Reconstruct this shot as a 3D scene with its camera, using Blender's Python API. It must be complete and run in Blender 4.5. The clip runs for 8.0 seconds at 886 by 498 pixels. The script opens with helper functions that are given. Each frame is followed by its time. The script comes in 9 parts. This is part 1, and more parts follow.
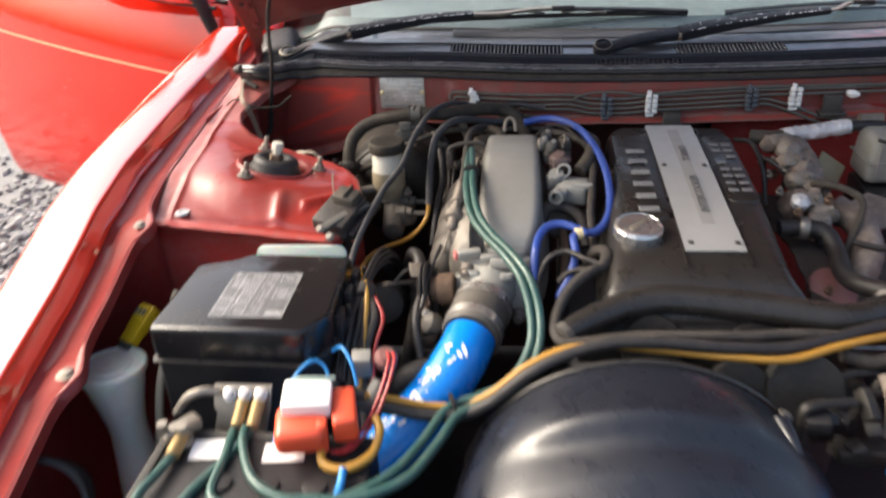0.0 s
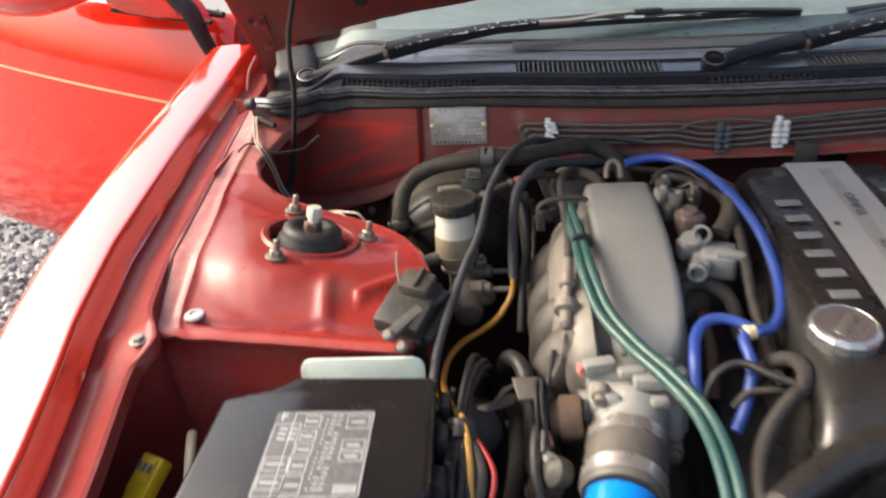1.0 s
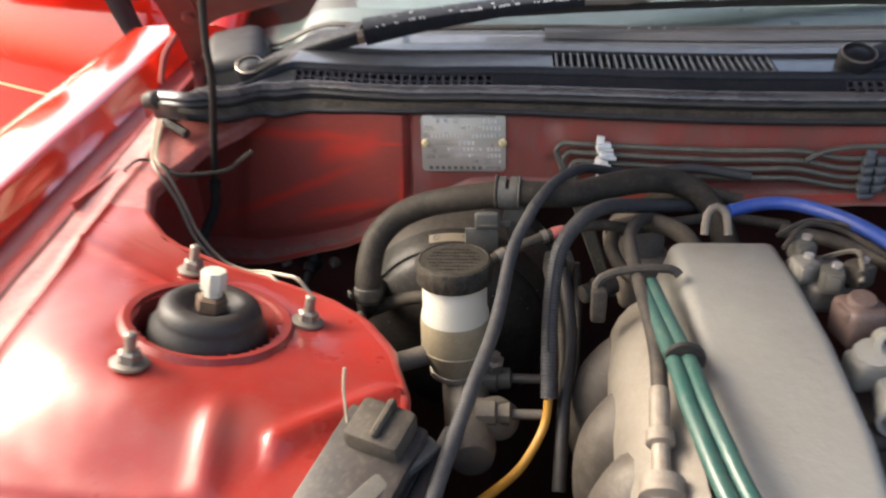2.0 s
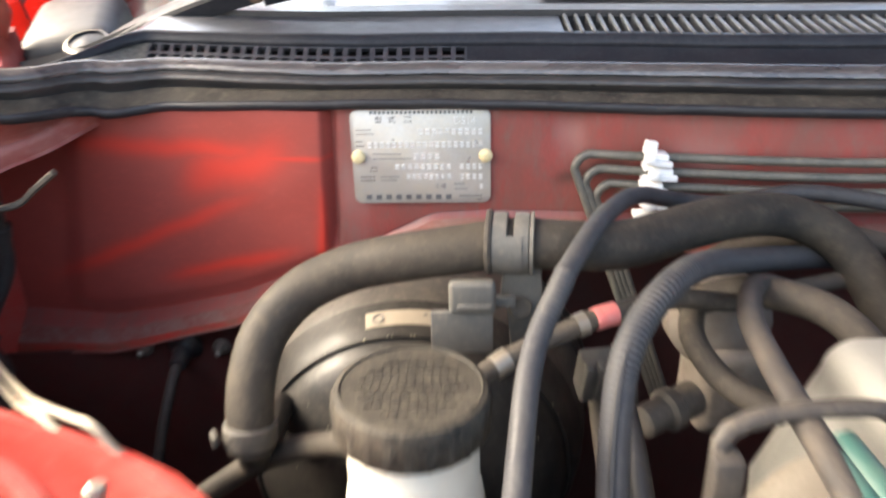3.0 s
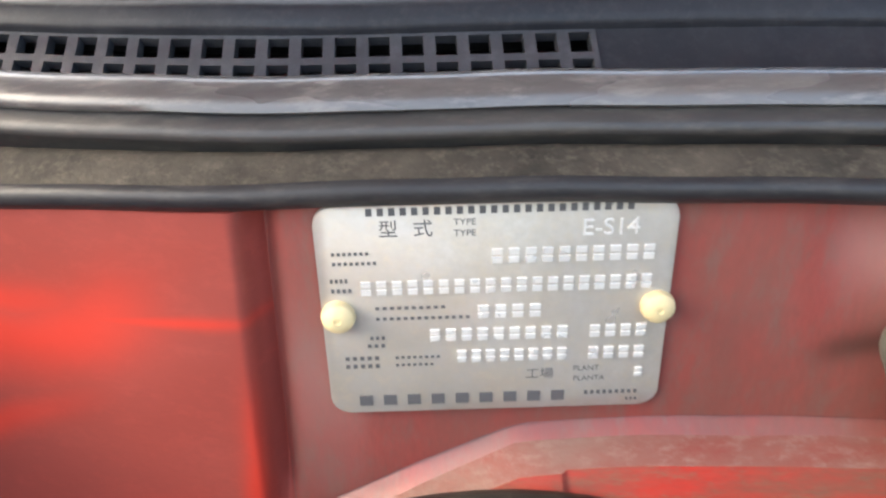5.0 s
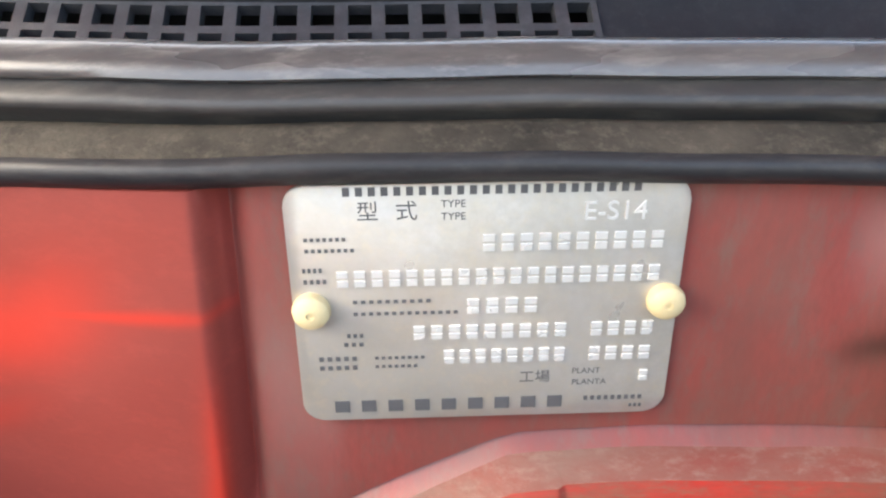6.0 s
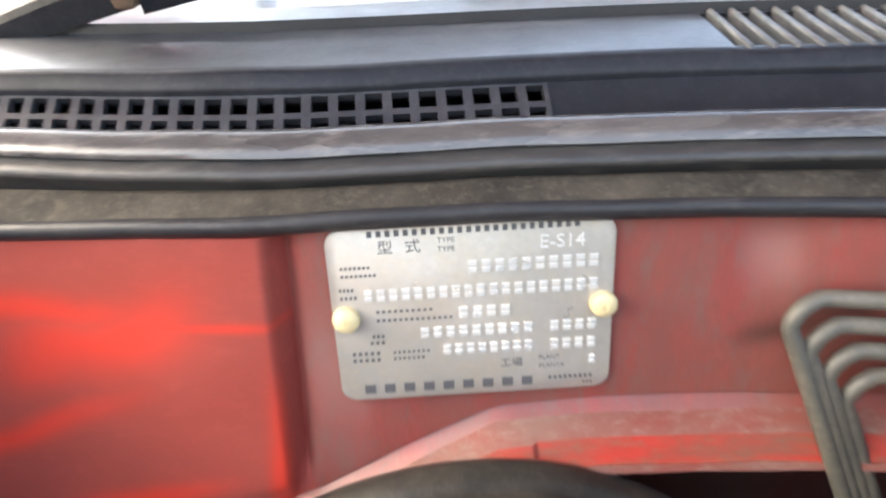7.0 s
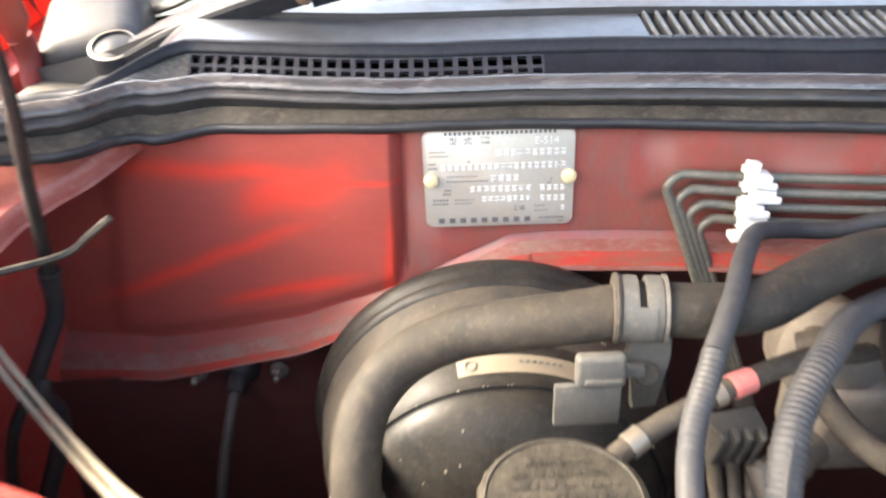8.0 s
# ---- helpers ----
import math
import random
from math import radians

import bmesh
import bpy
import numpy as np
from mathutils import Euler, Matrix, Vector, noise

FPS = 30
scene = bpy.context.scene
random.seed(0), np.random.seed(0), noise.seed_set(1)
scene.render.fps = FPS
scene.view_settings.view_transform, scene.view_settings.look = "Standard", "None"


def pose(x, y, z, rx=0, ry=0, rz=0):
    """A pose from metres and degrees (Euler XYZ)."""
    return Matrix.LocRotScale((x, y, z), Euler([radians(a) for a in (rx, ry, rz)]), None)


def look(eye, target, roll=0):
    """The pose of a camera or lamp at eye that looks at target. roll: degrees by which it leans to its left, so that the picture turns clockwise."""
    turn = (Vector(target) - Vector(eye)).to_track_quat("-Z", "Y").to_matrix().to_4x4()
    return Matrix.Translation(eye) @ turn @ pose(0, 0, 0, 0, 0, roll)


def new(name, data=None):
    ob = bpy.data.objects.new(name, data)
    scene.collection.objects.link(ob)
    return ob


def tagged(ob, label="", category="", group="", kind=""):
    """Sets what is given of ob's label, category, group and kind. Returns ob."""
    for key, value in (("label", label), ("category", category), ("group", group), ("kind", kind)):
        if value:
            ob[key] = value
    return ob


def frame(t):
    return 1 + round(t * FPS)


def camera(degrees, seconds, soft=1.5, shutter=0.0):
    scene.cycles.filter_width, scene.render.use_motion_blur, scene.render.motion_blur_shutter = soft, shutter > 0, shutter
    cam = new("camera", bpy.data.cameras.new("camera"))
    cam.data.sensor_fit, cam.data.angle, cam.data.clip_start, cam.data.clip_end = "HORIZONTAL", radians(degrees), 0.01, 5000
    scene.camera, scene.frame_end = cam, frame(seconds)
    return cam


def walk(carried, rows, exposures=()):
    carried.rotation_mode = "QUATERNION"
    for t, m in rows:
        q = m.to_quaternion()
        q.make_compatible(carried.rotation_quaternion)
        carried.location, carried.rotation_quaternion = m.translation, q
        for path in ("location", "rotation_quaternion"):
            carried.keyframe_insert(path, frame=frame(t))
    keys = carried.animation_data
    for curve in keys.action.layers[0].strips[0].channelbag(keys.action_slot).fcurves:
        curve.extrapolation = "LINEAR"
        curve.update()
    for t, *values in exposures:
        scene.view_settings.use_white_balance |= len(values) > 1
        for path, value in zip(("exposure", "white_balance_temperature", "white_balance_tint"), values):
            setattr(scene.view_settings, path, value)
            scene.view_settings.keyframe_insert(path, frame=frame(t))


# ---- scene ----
cam = camera(59.0, 8.0, soft=2.2, shutter=0.5)
PATH = [
    (0, (-0.002, 0.05, 1.382), (-0.2141, 1.8035, 0.4437), -2.40),
    (0.3, (-0.077, 0.19, 1.384), (-0.203, 1.9567, 0.4551), -2.80),
    (0.5, (-0.123, 0.248, 1.382), (-0.222, 2.0169, 0.454), -2.50),
    (1, (-0.18, 0.391, 1.35), (-0.354, 2.1386, 0.3932), -4.00),
    (1.5, (-0.1969, 0.6163, 1.3145), (-0.4236, 2.3876, 0.4139), -4.60),
    (1.7, (-0.2, 0.695, 1.266), (-0.426, 2.4672, 0.3669), -3.30),
    (2.8, (-0.2455, 1.048, 1.083), (-0.2824, 2.8365, 0.1887), -0.50),
    (3, (-0.2375, 1.1154, 1.0735), (-0.2814, 2.9301, 0.2339), -1.22),
    (3.5, (-0.2455, 1.2573, 1.0589), (-0.219, 3.0681, 0.2102), -3.02),
    (4, (-0.2605, 1.3535, 1.0374), (-0.2502, 3.1484, 0.1551), -3.62),
    (4.5, (-0.2753, 1.4079, 1.0263), (-0.2186, 3.1727, 0.0869), -1.89),
    (5.8, (-0.2871, 1.4584, 1.0115), (-0.2015, 3.2318, 0.0906), -0.55),
    (6, (-0.2837, 1.4543, 1.0058), (-0.1711, 3.245, 0.1222), -0.28),
    (6.5, (-0.2872, 1.4453, 1.0137), (-0.2033, 3.2354, 0.1256), -0.83),
    (7, (-0.2828, 1.3934, 1.0435), (-0.1968, 3.187, 0.1628), -2.64),
    (7.5, (-0.2777, 1.2905, 1.0602), (-0.2937, 3.0696, 0.1467), -3.57),
    (8, (-0.2977, 1.1745, 1.1164), (-0.3047, 2.9063, 0.1159), -2.43),
]
EXPOSURES = [(0, 1.55, 6500, 8), (1.6, 1.55, 6600, 8), (2.9, 3.05, 6800, 7), (4.5, 3.2, 6800, 5), (6.5, 3.25, 6800, 5), (8.0, 3.55, 6800, 6)]
walk(cam, [(t, look(eye, target, roll)) for t, eye, target, roll in PATH], EXPOSURES)

# world and sun: bright hazy daylight
world = bpy.data.worlds.new("sky")
scene.world = world
world.use_nodes = True
wn = world.node_tree.nodes
sky = wn.new("ShaderNodeTexSky")
sky.sky_type = "NISHITA"
sky.sun_disc = False
SUN_ELEV, SUN_TURN = radians(41), radians(280)
sky.sun_elevation, sky.sun_rotation = SUN_ELEV, SUN_TURN
sky.dust_density, sky.air_density, sky.ozone_density = 8.0, 1.0, 0.6
wn["Background"].inputs["Strength"].default_value = 0.15
world.node_tree.links.new(sky.outputs[0], wn["Background"].inputs[0])
sun = new("sun", bpy.data.lights.new("sun", "SUN"))
sun.data.energy, sun.data.angle, sun.data.color = 0.75, radians(24), (1.0, 0.96, 0.91)
sun_way = Vector((math.sin(SUN_TURN) * math.cos(SUN_ELEV), math.cos(SUN_TURN) * math.cos(SUN_ELEV), math.sin(SUN_ELEV)))
sun.matrix_world = look((sun_way * 20)[:], (0, 0, 0))


# ---- materials ----
def surf(name, base, rough=0.5, metal=0.0, vary=0.25, dust=None, amount=0.0, grain=350.0, blotch=9.0, bump=0.15, coat=0.0, spec=0.5, streak=(1, 1, 1)):
    """A weathered surface: base colour with blotches and grain, dust in patches, fine relief."""
    m = bpy.data.materials.new(name)
    m.use_nodes = True
    nt, n = m.node_tree, m.node_tree.nodes
    b = n["Principled BSDF"]
    b.inputs["Metallic"].default_value = metal
    b.inputs["Specular IOR Level"].default_value = spec
    b.inputs["Coat Weight"].default_value = coat
    b.inputs["Coat Roughness"].default_value = 0.08
    tc, mp = n.new("ShaderNodeTexCoord"), n.new("ShaderNodeMapping")
    mp.inputs["Scale"].default_value = streak
    nt.links.new(tc.outputs["Object"], mp.inputs["Vector"])

    def noise_tex(scale, detail, rough_=0.6):
        t = n.new("ShaderNodeTexNoise")
        t.inputs["Scale"].default_value, t.inputs["Detail"].default_value, t.inputs["Roughness"].default_value = scale, detail, rough_
        nt.links.new(mp.outputs[0], t.inputs["Vector"])
        return t

    def ramp(src, lo, hi):
        r = n.new("ShaderNodeMapRange")
        r.inputs["From Min"].default_value, r.inputs["From Max"].default_value = lo, hi
        nt.links.new(src, r.inputs["Value"])
        return r

    def mix(fac, a, c):
        x = n.new("ShaderNodeMix")
        x.data_type = "RGBA"
        for sock, v in ((x.inputs["Factor"], fac), (x.inputs["A"], a), (x.inputs["B"], c)):
            if isinstance(v, bpy.types.NodeSocket):
                nt.links.new(v, sock)
            else:
                sock.default_value = v
        return x.outputs["Result"]

    big, fine = noise_tex(blotch, 5), noise_tex(grain, 3)
    c1 = mix(ramp(big.outputs["Fac"], 0.3, 0.7).outputs[0], (*[v * (1 - vary) for v in base], 1), (*[min(1, v * (1 + vary)) for v in base], 1))
    c2 = mix(ramp(fine.outputs["Fac"], 0.25, 0.75).outputs[0], (*[v * (1 - vary * 0.5) for v in base], 1), c1)
    if dust:
        mid = noise_tex(blotch * 5, 6, 0.7)
        mul = n.new("ShaderNodeMath")
        mul.operation = "MULTIPLY"
        nt.links.new(ramp(mid.outputs["Fac"], 0.30, 0.72).outputs[0], mul.inputs[0])
        mul.inputs[1].default_value = amount
        c2 = mix(mul.outputs[0], c2, (*dust, 1))
        crumb, mul2 = noise_tex(blotch * 24, 5, 0.75), n.new("ShaderNodeMath")
        mul2.operation = "MULTIPLY"
        nt.links.new(ramp(crumb.outputs["Fac"], 0.50, 0.68).outputs[0], mul2.inputs[0])
        mul2.inputs[1].default_value = min(0.75, amount * 0.7)
        c2 = mix(mul2.outputs[0], c2, (*[min(1, v * 1.25) for v in dust], 1))
    nt.links.new(c2, b.inputs["Base Color"])
    rr = n.new("ShaderNodeMapRange")
    rr.inputs["To Min"].default_value, rr.inputs["To Max"].default_value = max(0.02, rough - 0.12), min(1, rough + 0.14)
    rr.inputs["From Min"].default_value, rr.inputs["From Max"].default_value = 0.3, 0.7
    nt.links.new(noise_tex(blotch * 3, 4).outputs["Fac"], rr.inputs["Value"])
    nt.links.new(rr.outputs[0], b.inputs["Roughness"])
    if bump:
        bp = n.new("ShaderNodeBump")
        bp.inputs["Strength"].default_value, bp.inputs["Distance"].default_value = bump, 0.0008
        coarse = n.new("ShaderNodeMath")
        coarse.operation = "MULTIPLY_ADD"
        coarse.inputs[1].default_value = 2.0
        nt.links.new(noise_tex(grain * 0.22, 3).outputs["Fac"], coarse.inputs[0])
        nt.links.new(fine.outputs["Fac"], coarse.inputs[2])
        nt.links.new(coarse.outputs[0], bp.inputs["Height"])
        nt.links.new(bp.outputs[0], b.inputs["Normal"])
    return m


DUST = (0.22, 0.175, 0.13)
M_RED_OUT = surf("red_gloss_paint", (0.66, 0.022, 0.009), 0.14, vary=0.05, bump=0.01, coat=0.75, spec=0.2, grain=900)
M_RED_OUT.node_tree.nodes["Principled BSDF"].inputs["Coat IOR"].default_value = 1.55
# Same paint as the door; coat IOR and cream tint raise the sky's glare.
M_RED_SHEEN = surf("red_raised_sheen_paint", (0.66, 0.04, 0.018), 0.12, vary=0.05, bump=0.01, coat=1.0, grain=900)
M_RED_SHEEN.node_tree.nodes["Principled BSDF"].inputs["Coat IOR"].default_value = 2.7
M_RED_SHEEN.node_tree.nodes["Principled BSDF"].inputs["Coat Roughness"].default_value = 0.10
M_RED_SHEEN.node_tree.nodes["Principled BSDF"].inputs["Coat Tint"].default_value = (1.0, 0.89, 0.75, 1)
# Pale pink for dust and for the highlight painted along the tower's edges.
M_RED_PALE = surf("pale_pink_red", (0.30, 0.060, 0.050), 0.40, vary=0.25, dust=(0.34, 0.17, 0.15), amount=0.6, blotch=9, bump=0.12, coat=0.1)
M_RED_HOOD = surf("dull_red_hood_frame", (0.21, 0.020, 0.016), 0.5, vary=0.2, dust=(0.13, 0.05, 0.04), amount=0.5, bump=0.08)
M_RED_BAY = surf("red_bay_paint", (0.215, 0.016, 0.014), 0.40, spec=0.30, vary=0.22, dust=(0.19, 0.075, 0.064), amount=0.34, blotch=6, bump=0.04, coat=0.12)
M_RED_BAY.node_tree.nodes["Principled BSDF"].inputs["Coat Roughness"].default_value = 0.16
M_RED_WORN = surf("red_streaked_paint", (0.265, 0.052, 0.042), 0.42, vary=0.2, dust=(0.31, 0.058, 0.043), amount=0.5, blotch=3.2, bump=0.04, coat=0.12, streak=(1, 1, 2.0))



def slant_streaks(m, streaks, colour, across="Z", strength=0.8):
    """Another tone in soft slanting streaks (x, z or y, rise, half length, half width)."""
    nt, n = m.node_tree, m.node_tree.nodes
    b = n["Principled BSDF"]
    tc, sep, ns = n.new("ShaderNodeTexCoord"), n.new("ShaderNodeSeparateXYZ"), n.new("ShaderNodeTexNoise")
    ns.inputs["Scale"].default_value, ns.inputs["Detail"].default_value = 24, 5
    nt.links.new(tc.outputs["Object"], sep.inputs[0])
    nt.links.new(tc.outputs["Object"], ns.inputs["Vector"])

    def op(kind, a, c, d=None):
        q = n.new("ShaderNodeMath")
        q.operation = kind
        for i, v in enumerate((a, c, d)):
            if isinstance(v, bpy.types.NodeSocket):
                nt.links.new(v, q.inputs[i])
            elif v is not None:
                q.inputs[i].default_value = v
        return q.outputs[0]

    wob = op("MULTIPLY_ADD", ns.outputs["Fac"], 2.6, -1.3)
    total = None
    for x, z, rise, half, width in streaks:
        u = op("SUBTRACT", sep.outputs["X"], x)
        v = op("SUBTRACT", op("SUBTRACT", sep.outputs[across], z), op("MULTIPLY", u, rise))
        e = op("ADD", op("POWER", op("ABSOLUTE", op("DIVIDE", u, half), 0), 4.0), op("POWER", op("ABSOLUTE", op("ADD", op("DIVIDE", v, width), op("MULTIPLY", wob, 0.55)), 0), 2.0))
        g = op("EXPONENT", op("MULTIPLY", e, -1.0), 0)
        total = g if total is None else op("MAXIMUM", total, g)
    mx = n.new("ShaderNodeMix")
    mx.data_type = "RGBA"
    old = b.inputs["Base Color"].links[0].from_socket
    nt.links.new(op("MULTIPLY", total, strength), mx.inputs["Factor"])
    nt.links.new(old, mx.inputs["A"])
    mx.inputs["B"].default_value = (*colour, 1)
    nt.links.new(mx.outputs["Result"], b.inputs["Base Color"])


# Brighter red streaks across the pressed panel.
slant_streaks(M_RED_WORN, ((-0.445, 0.910, 0.02, 0.075, 0.0070), (-0.395, 0.897, 0.30, 0.040, 0.014), (-0.47, 0.838, 0.46, 0.08, 0.006), (-0.355, 0.9075, 0.04, 0.03, 0.0022), (-0.41, 0.822, 0.30, 0.05, 0.005), (-0.336, 0.835, 6.0, 0.006, 0.03)), (0.56, 0.036, 0.020))
M_RED_TOP = surf("strut_tower_paint", (0.265, 0.018, 0.013), 0.36, spec=0.35, vary=0.22, dust=(0.19, 0.06, 0.05), amount=0.28, blotch=6, bump=0.02, coat=0.40)
M_RED_TOP.node_tree.nodes["Principled BSDF"].inputs["Coat Roughness"].default_value = 0.10
# Pale streaks paint in the sky's reflection on the tower's left flank.
slant_streaks(M_RED_TOP, ((-0.548, 1.25, 0.3, 0.034, 0.10), (-0.52, 1.42, 0.0, 0.05, 0.03), (-0.40, 1.19, 0.5, 0.03, 0.02)), (0.34, 0.15, 0.13), "Y", 0.3)
M_RED_FADED = surf("red_faded_paint", (0.29, 0.052, 0.044), 0.42, vary=0.3, dust=(0.13, 0.080, 0.066), amount=0.75, blotch=4, bump=0.05, streak=(1.6, 1, 0.6))
# Darker streaks across the dent by the pipe bend.
slant_streaks(M_RED_FADED, ((-0.158, 0.898, 0.25, 0.016, 0.0045), (-0.140, 0.905, 0.1, 0.012, 0.003)), (0.055, 0.026, 0.021), "Z", 0.75)
slant_streaks(M_RED_FADED, ((-0.3105, 0.885, 0.0, 0.010, 0.035), (-0.165, 0.924, 0.0, 0.010, 0.012), (-0.08, 0.915, 0.0, 0.02, 0.012)), (0.33, 0.165, 0.145), "Z", 0.45)
M_FOLD = surf("dust_caked_red_fold", (0.22, 0.050, 0.042), 0.6, spec=0.2, vary=0.3, dust=(0.19, 0.125, 0.105), amount=0.95, blotch=8, bump=0.25, streak=(0.6, 1, 2))
M_RED_DUSTY = surf("red_dusty_paint", (0.38, 0.026, 0.018), 0.62, spec=0.2, vary=0.3, dust=(0.115, 0.07, 0.05), amount=0.9, blotch=9, bump=0.12, streak=(0.5, 1, 2.5))
# Brighter copy of the tower red, its colour lifted against the walls' shade.
M_RED_TOWER = surf("lifted_tower_red", (0.40, 0.026, 0.019), 0.42, spec=0.4, vary=0.2, dust=(0.25, 0.105, 0.088), amount=0.55, blotch=6, bump=0.04, coat=0.15)
# Bay red darkened for deep shade, with random grime on top.
M_RED_DARK = surf("shade_dark_red", (0.075, 0.016, 0.013), 0.5, vary=0.3, dust=(0.045, 0.030, 0.025), amount=0.6, bump=0.08)
M_BLACK = surf("black_plastic", (0.014, 0.014, 0.016), 0.45, spec=0.32, vary=0.25, dust=DUST, amount=0.06)
M_BLACK_SATIN = surf("black_satin_plastic", (0.015, 0.0145, 0.014), 0.31, spec=0.42, vary=0.25, dust=(0.10, 0.08, 0.06), amount=0.12, bump=0.08)
M_WIPER = surf("chipped_black_paint", (0.009, 0.010, 0.014), 0.45, spec=0.2, vary=0.3, dust=(0.2, 0.2, 0.2), amount=0.06, blotch=30, bump=0.1)
M_BLACK_GLOSS = surf("black_gloss_plastic", (0.011, 0.013, 0.019), 0.30, vary=0.15, bump=0.04, spec=0.42)
M_RUBBER = surf("dusty_black_rubber", (0.020, 0.020, 0.022), 0.6, spec=0.26, vary=0.35, dust=(0.13, 0.105, 0.078), amount=0.34, blotch=7, bump=0.25)
M_RUBBER_CLEAN = surf("black_rubber", (0.014, 0.014, 0.016), 0.5, spec=0.35, vary=0.25, dust=DUST, amount=0.08, bump=0.15)
M_RUBBER_BROWN = surf("dirty_brown_rubber", (0.036, 0.033, 0.030), 0.68, spec=0.22, vary=0.28, dust=(0.115, 0.094, 0.070), amount=0.5, bump=0.2)
M_CONDUIT = surf("bluish_grey_conduit", (0.030, 0.032, 0.038), 0.56, spec=0.28, vary=0.2, dust=(0.105, 0.096, 0.084), amount=0.28, bump=0.1)
M_COWL = surf("faded_cowl_plastic", (0.034, 0.038, 0.047), 0.42, spec=0.42, vary=0.3, dust=(0.12, 0.12, 0.13), amount=0.3, bump=0.12, coat=0.7)
M_COWL.node_tree.nodes["Principled BSDF"].inputs["Coat Roughness"].default_value = 0.22
M_COWL_DARK = surf("dark_cowl_plastic", (0.014, 0.016, 0.022), 0.45, spec=0.25, vary=0.3, dust=(0.07, 0.07, 0.075), amount=0.2, bump=0.1)
M_SEAL = surf("weathered_rubber_seal", (0.038, 0.039, 0.045), 0.27, spec=0.8, vary=0.35, dust=(0.26, 0.24, 0.22), amount=0.40, streak=(0.25, 1, 1), bump=0.1)
# Darker copy of the seal rubber; shade under the upper bulb is put in.
M_SEAL_LOW = surf("shaded_rubber_rib", (0.022, 0.023, 0.027), 0.36, spec=0.45, vary=0.35, dust=(0.15, 0.135, 0.115), amount=0.28, streak=(0.25, 1, 1), bump=0.1)
M_SEAL_DARK = surf("black_rubber_lip", (0.018, 0.020, 0.025), 0.45, spec=0.3, vary=0.3, dust=(0.12, 0.11, 0.10), amount=0.22, streak=(0.3, 1, 1), bump=0.1)
M_COWL_DUST = surf("dust_covered_cowl", (0.055, 0.052, 0.048), 0.5, spec=0.4, vary=0.3, dust=(0.26, 0.24, 0.20), amount=0.7, blotch=12, bump=0.15)
M_OILY = surf("black_oily_metal", (0.013, 0.0125, 0.012), 0.45, spec=0.28, vary=0.4, dust=(0.060, 0.052, 0.044), amount=0.35, blotch=25, bump=0.3)
M_HOSE = surf("tan_dusted_hose", (0.020, 0.019, 0.018), 0.68, spec=0.16, vary=0.35, dust=(0.075, 0.062, 0.046), amount=0.55, blotch=6, bump=0.25)
M_DIRT = surf("dirty_ledge", (0.030, 0.028, 0.025), 0.8, spec=0.2, vary=0.5, dust=(0.125, 0.108, 0.085), amount=0.55, blotch=9, bump=0.4)
M_ALU = surf("dusty_cast_aluminium", (0.285, 0.285, 0.265), 0.55, metal=0.2, vary=0.26, dust=(0.25, 0.232, 0.20), amount=0.4, bump=0.3, grain=600)
M_ALU_DIRTY = surf("grimy_cast_aluminium", (0.24, 0.215, 0.185), 0.62, metal=0.35, vary=0.3, dust=(0.14, 0.11, 0.085), amount=0.6, bump=0.4, blotch=20)
M_GRIME = surf("oily_grime_cast", (0.060, 0.054, 0.047), 0.6, vary=0.35, dust=(0.12, 0.10, 0.075), amount=0.5, blotch=18, bump=0.4)
M_STEEL = surf("bright_steel", (0.62, 0.60, 0.57), 0.36, metal=0.7, vary=0.12, dust=(0.3, 0.25, 0.2), amount=0.2, bump=0.05)
M_CHROME = surf("polished_metal", (0.55, 0.54, 0.52), 0.22, metal=0.85, vary=0.08, bump=0.02)
M_STEEL_DULL = surf("dull_zinc_steel", (0.27, 0.255, 0.225), 0.45, metal=0.7, vary=0.25, dust=(0.25, 0.2, 0.15), amount=0.5, bump=0.15, blotch=30)
M_PIPE = surf("olive_grey_coated_pipe", (0.075, 0.077, 0.068), 0.5, metal=0.2, vary=0.2, dust=(0.22, 0.19, 0.15), amount=0.4, bump=0.1)
M_GREY = surf("grey_plastic", (0.042, 0.042, 0.041), 0.6, spec=0.28, vary=0.25, dust=(0.115, 0.098, 0.078), amount=0.45)
M_RUST = surf("rusty_iron", (0.09, 0.055, 0.036), 0.8, metal=0.1, vary=0.4, dust=(0.16, 0.10, 0.06), amount=0.6, blotch=25, bump=0.5)
M_HEAT = surf("grimy_heat_shield", (0.27, 0.225, 0.19), 0.65, metal=0.2, vary=0.45, dust=(0.09, 0.065, 0.05), amount=0.8, blotch=14, bump=0.9, grain=120)
M_WHITE = surf("white_plastic", (0.80, 0.79, 0.76), 0.45, vary=0.05, bump=0.03)
M_CREAM = surf("yellowed_nylon", (0.72, 0.60, 0.34), 0.5, vary=0.1, dust=(0.5, 0.38, 0.2), amount=0.3, blotch=60)
M_MILK = surf("milky_translucent_plastic", (0.50, 0.49, 0.43), 0.4, vary=0.12, dust=(0.45, 0.40, 0.30), amount=0.35, blotch=14)
M_FLUID = surf("amber_tinted_plastic", (0.23, 0.19, 0.125), 0.4, vary=0.3, dust=(0.30, 0.26, 0.18), amount=0.5, blotch=25)
M_TANK_GREY = surf("dusty_grey_reservoir", (0.24, 0.24, 0.22), 0.5, vary=0.2, dust=(0.17, 0.15, 0.12), amount=0.5, blotch=14)
M_OLIVE = surf("olive_tin", (0.19, 0.165, 0.095), 0.6, metal=0.2, vary=0.25, dust=(0.12, 0.1, 0.06), amount=0.5)
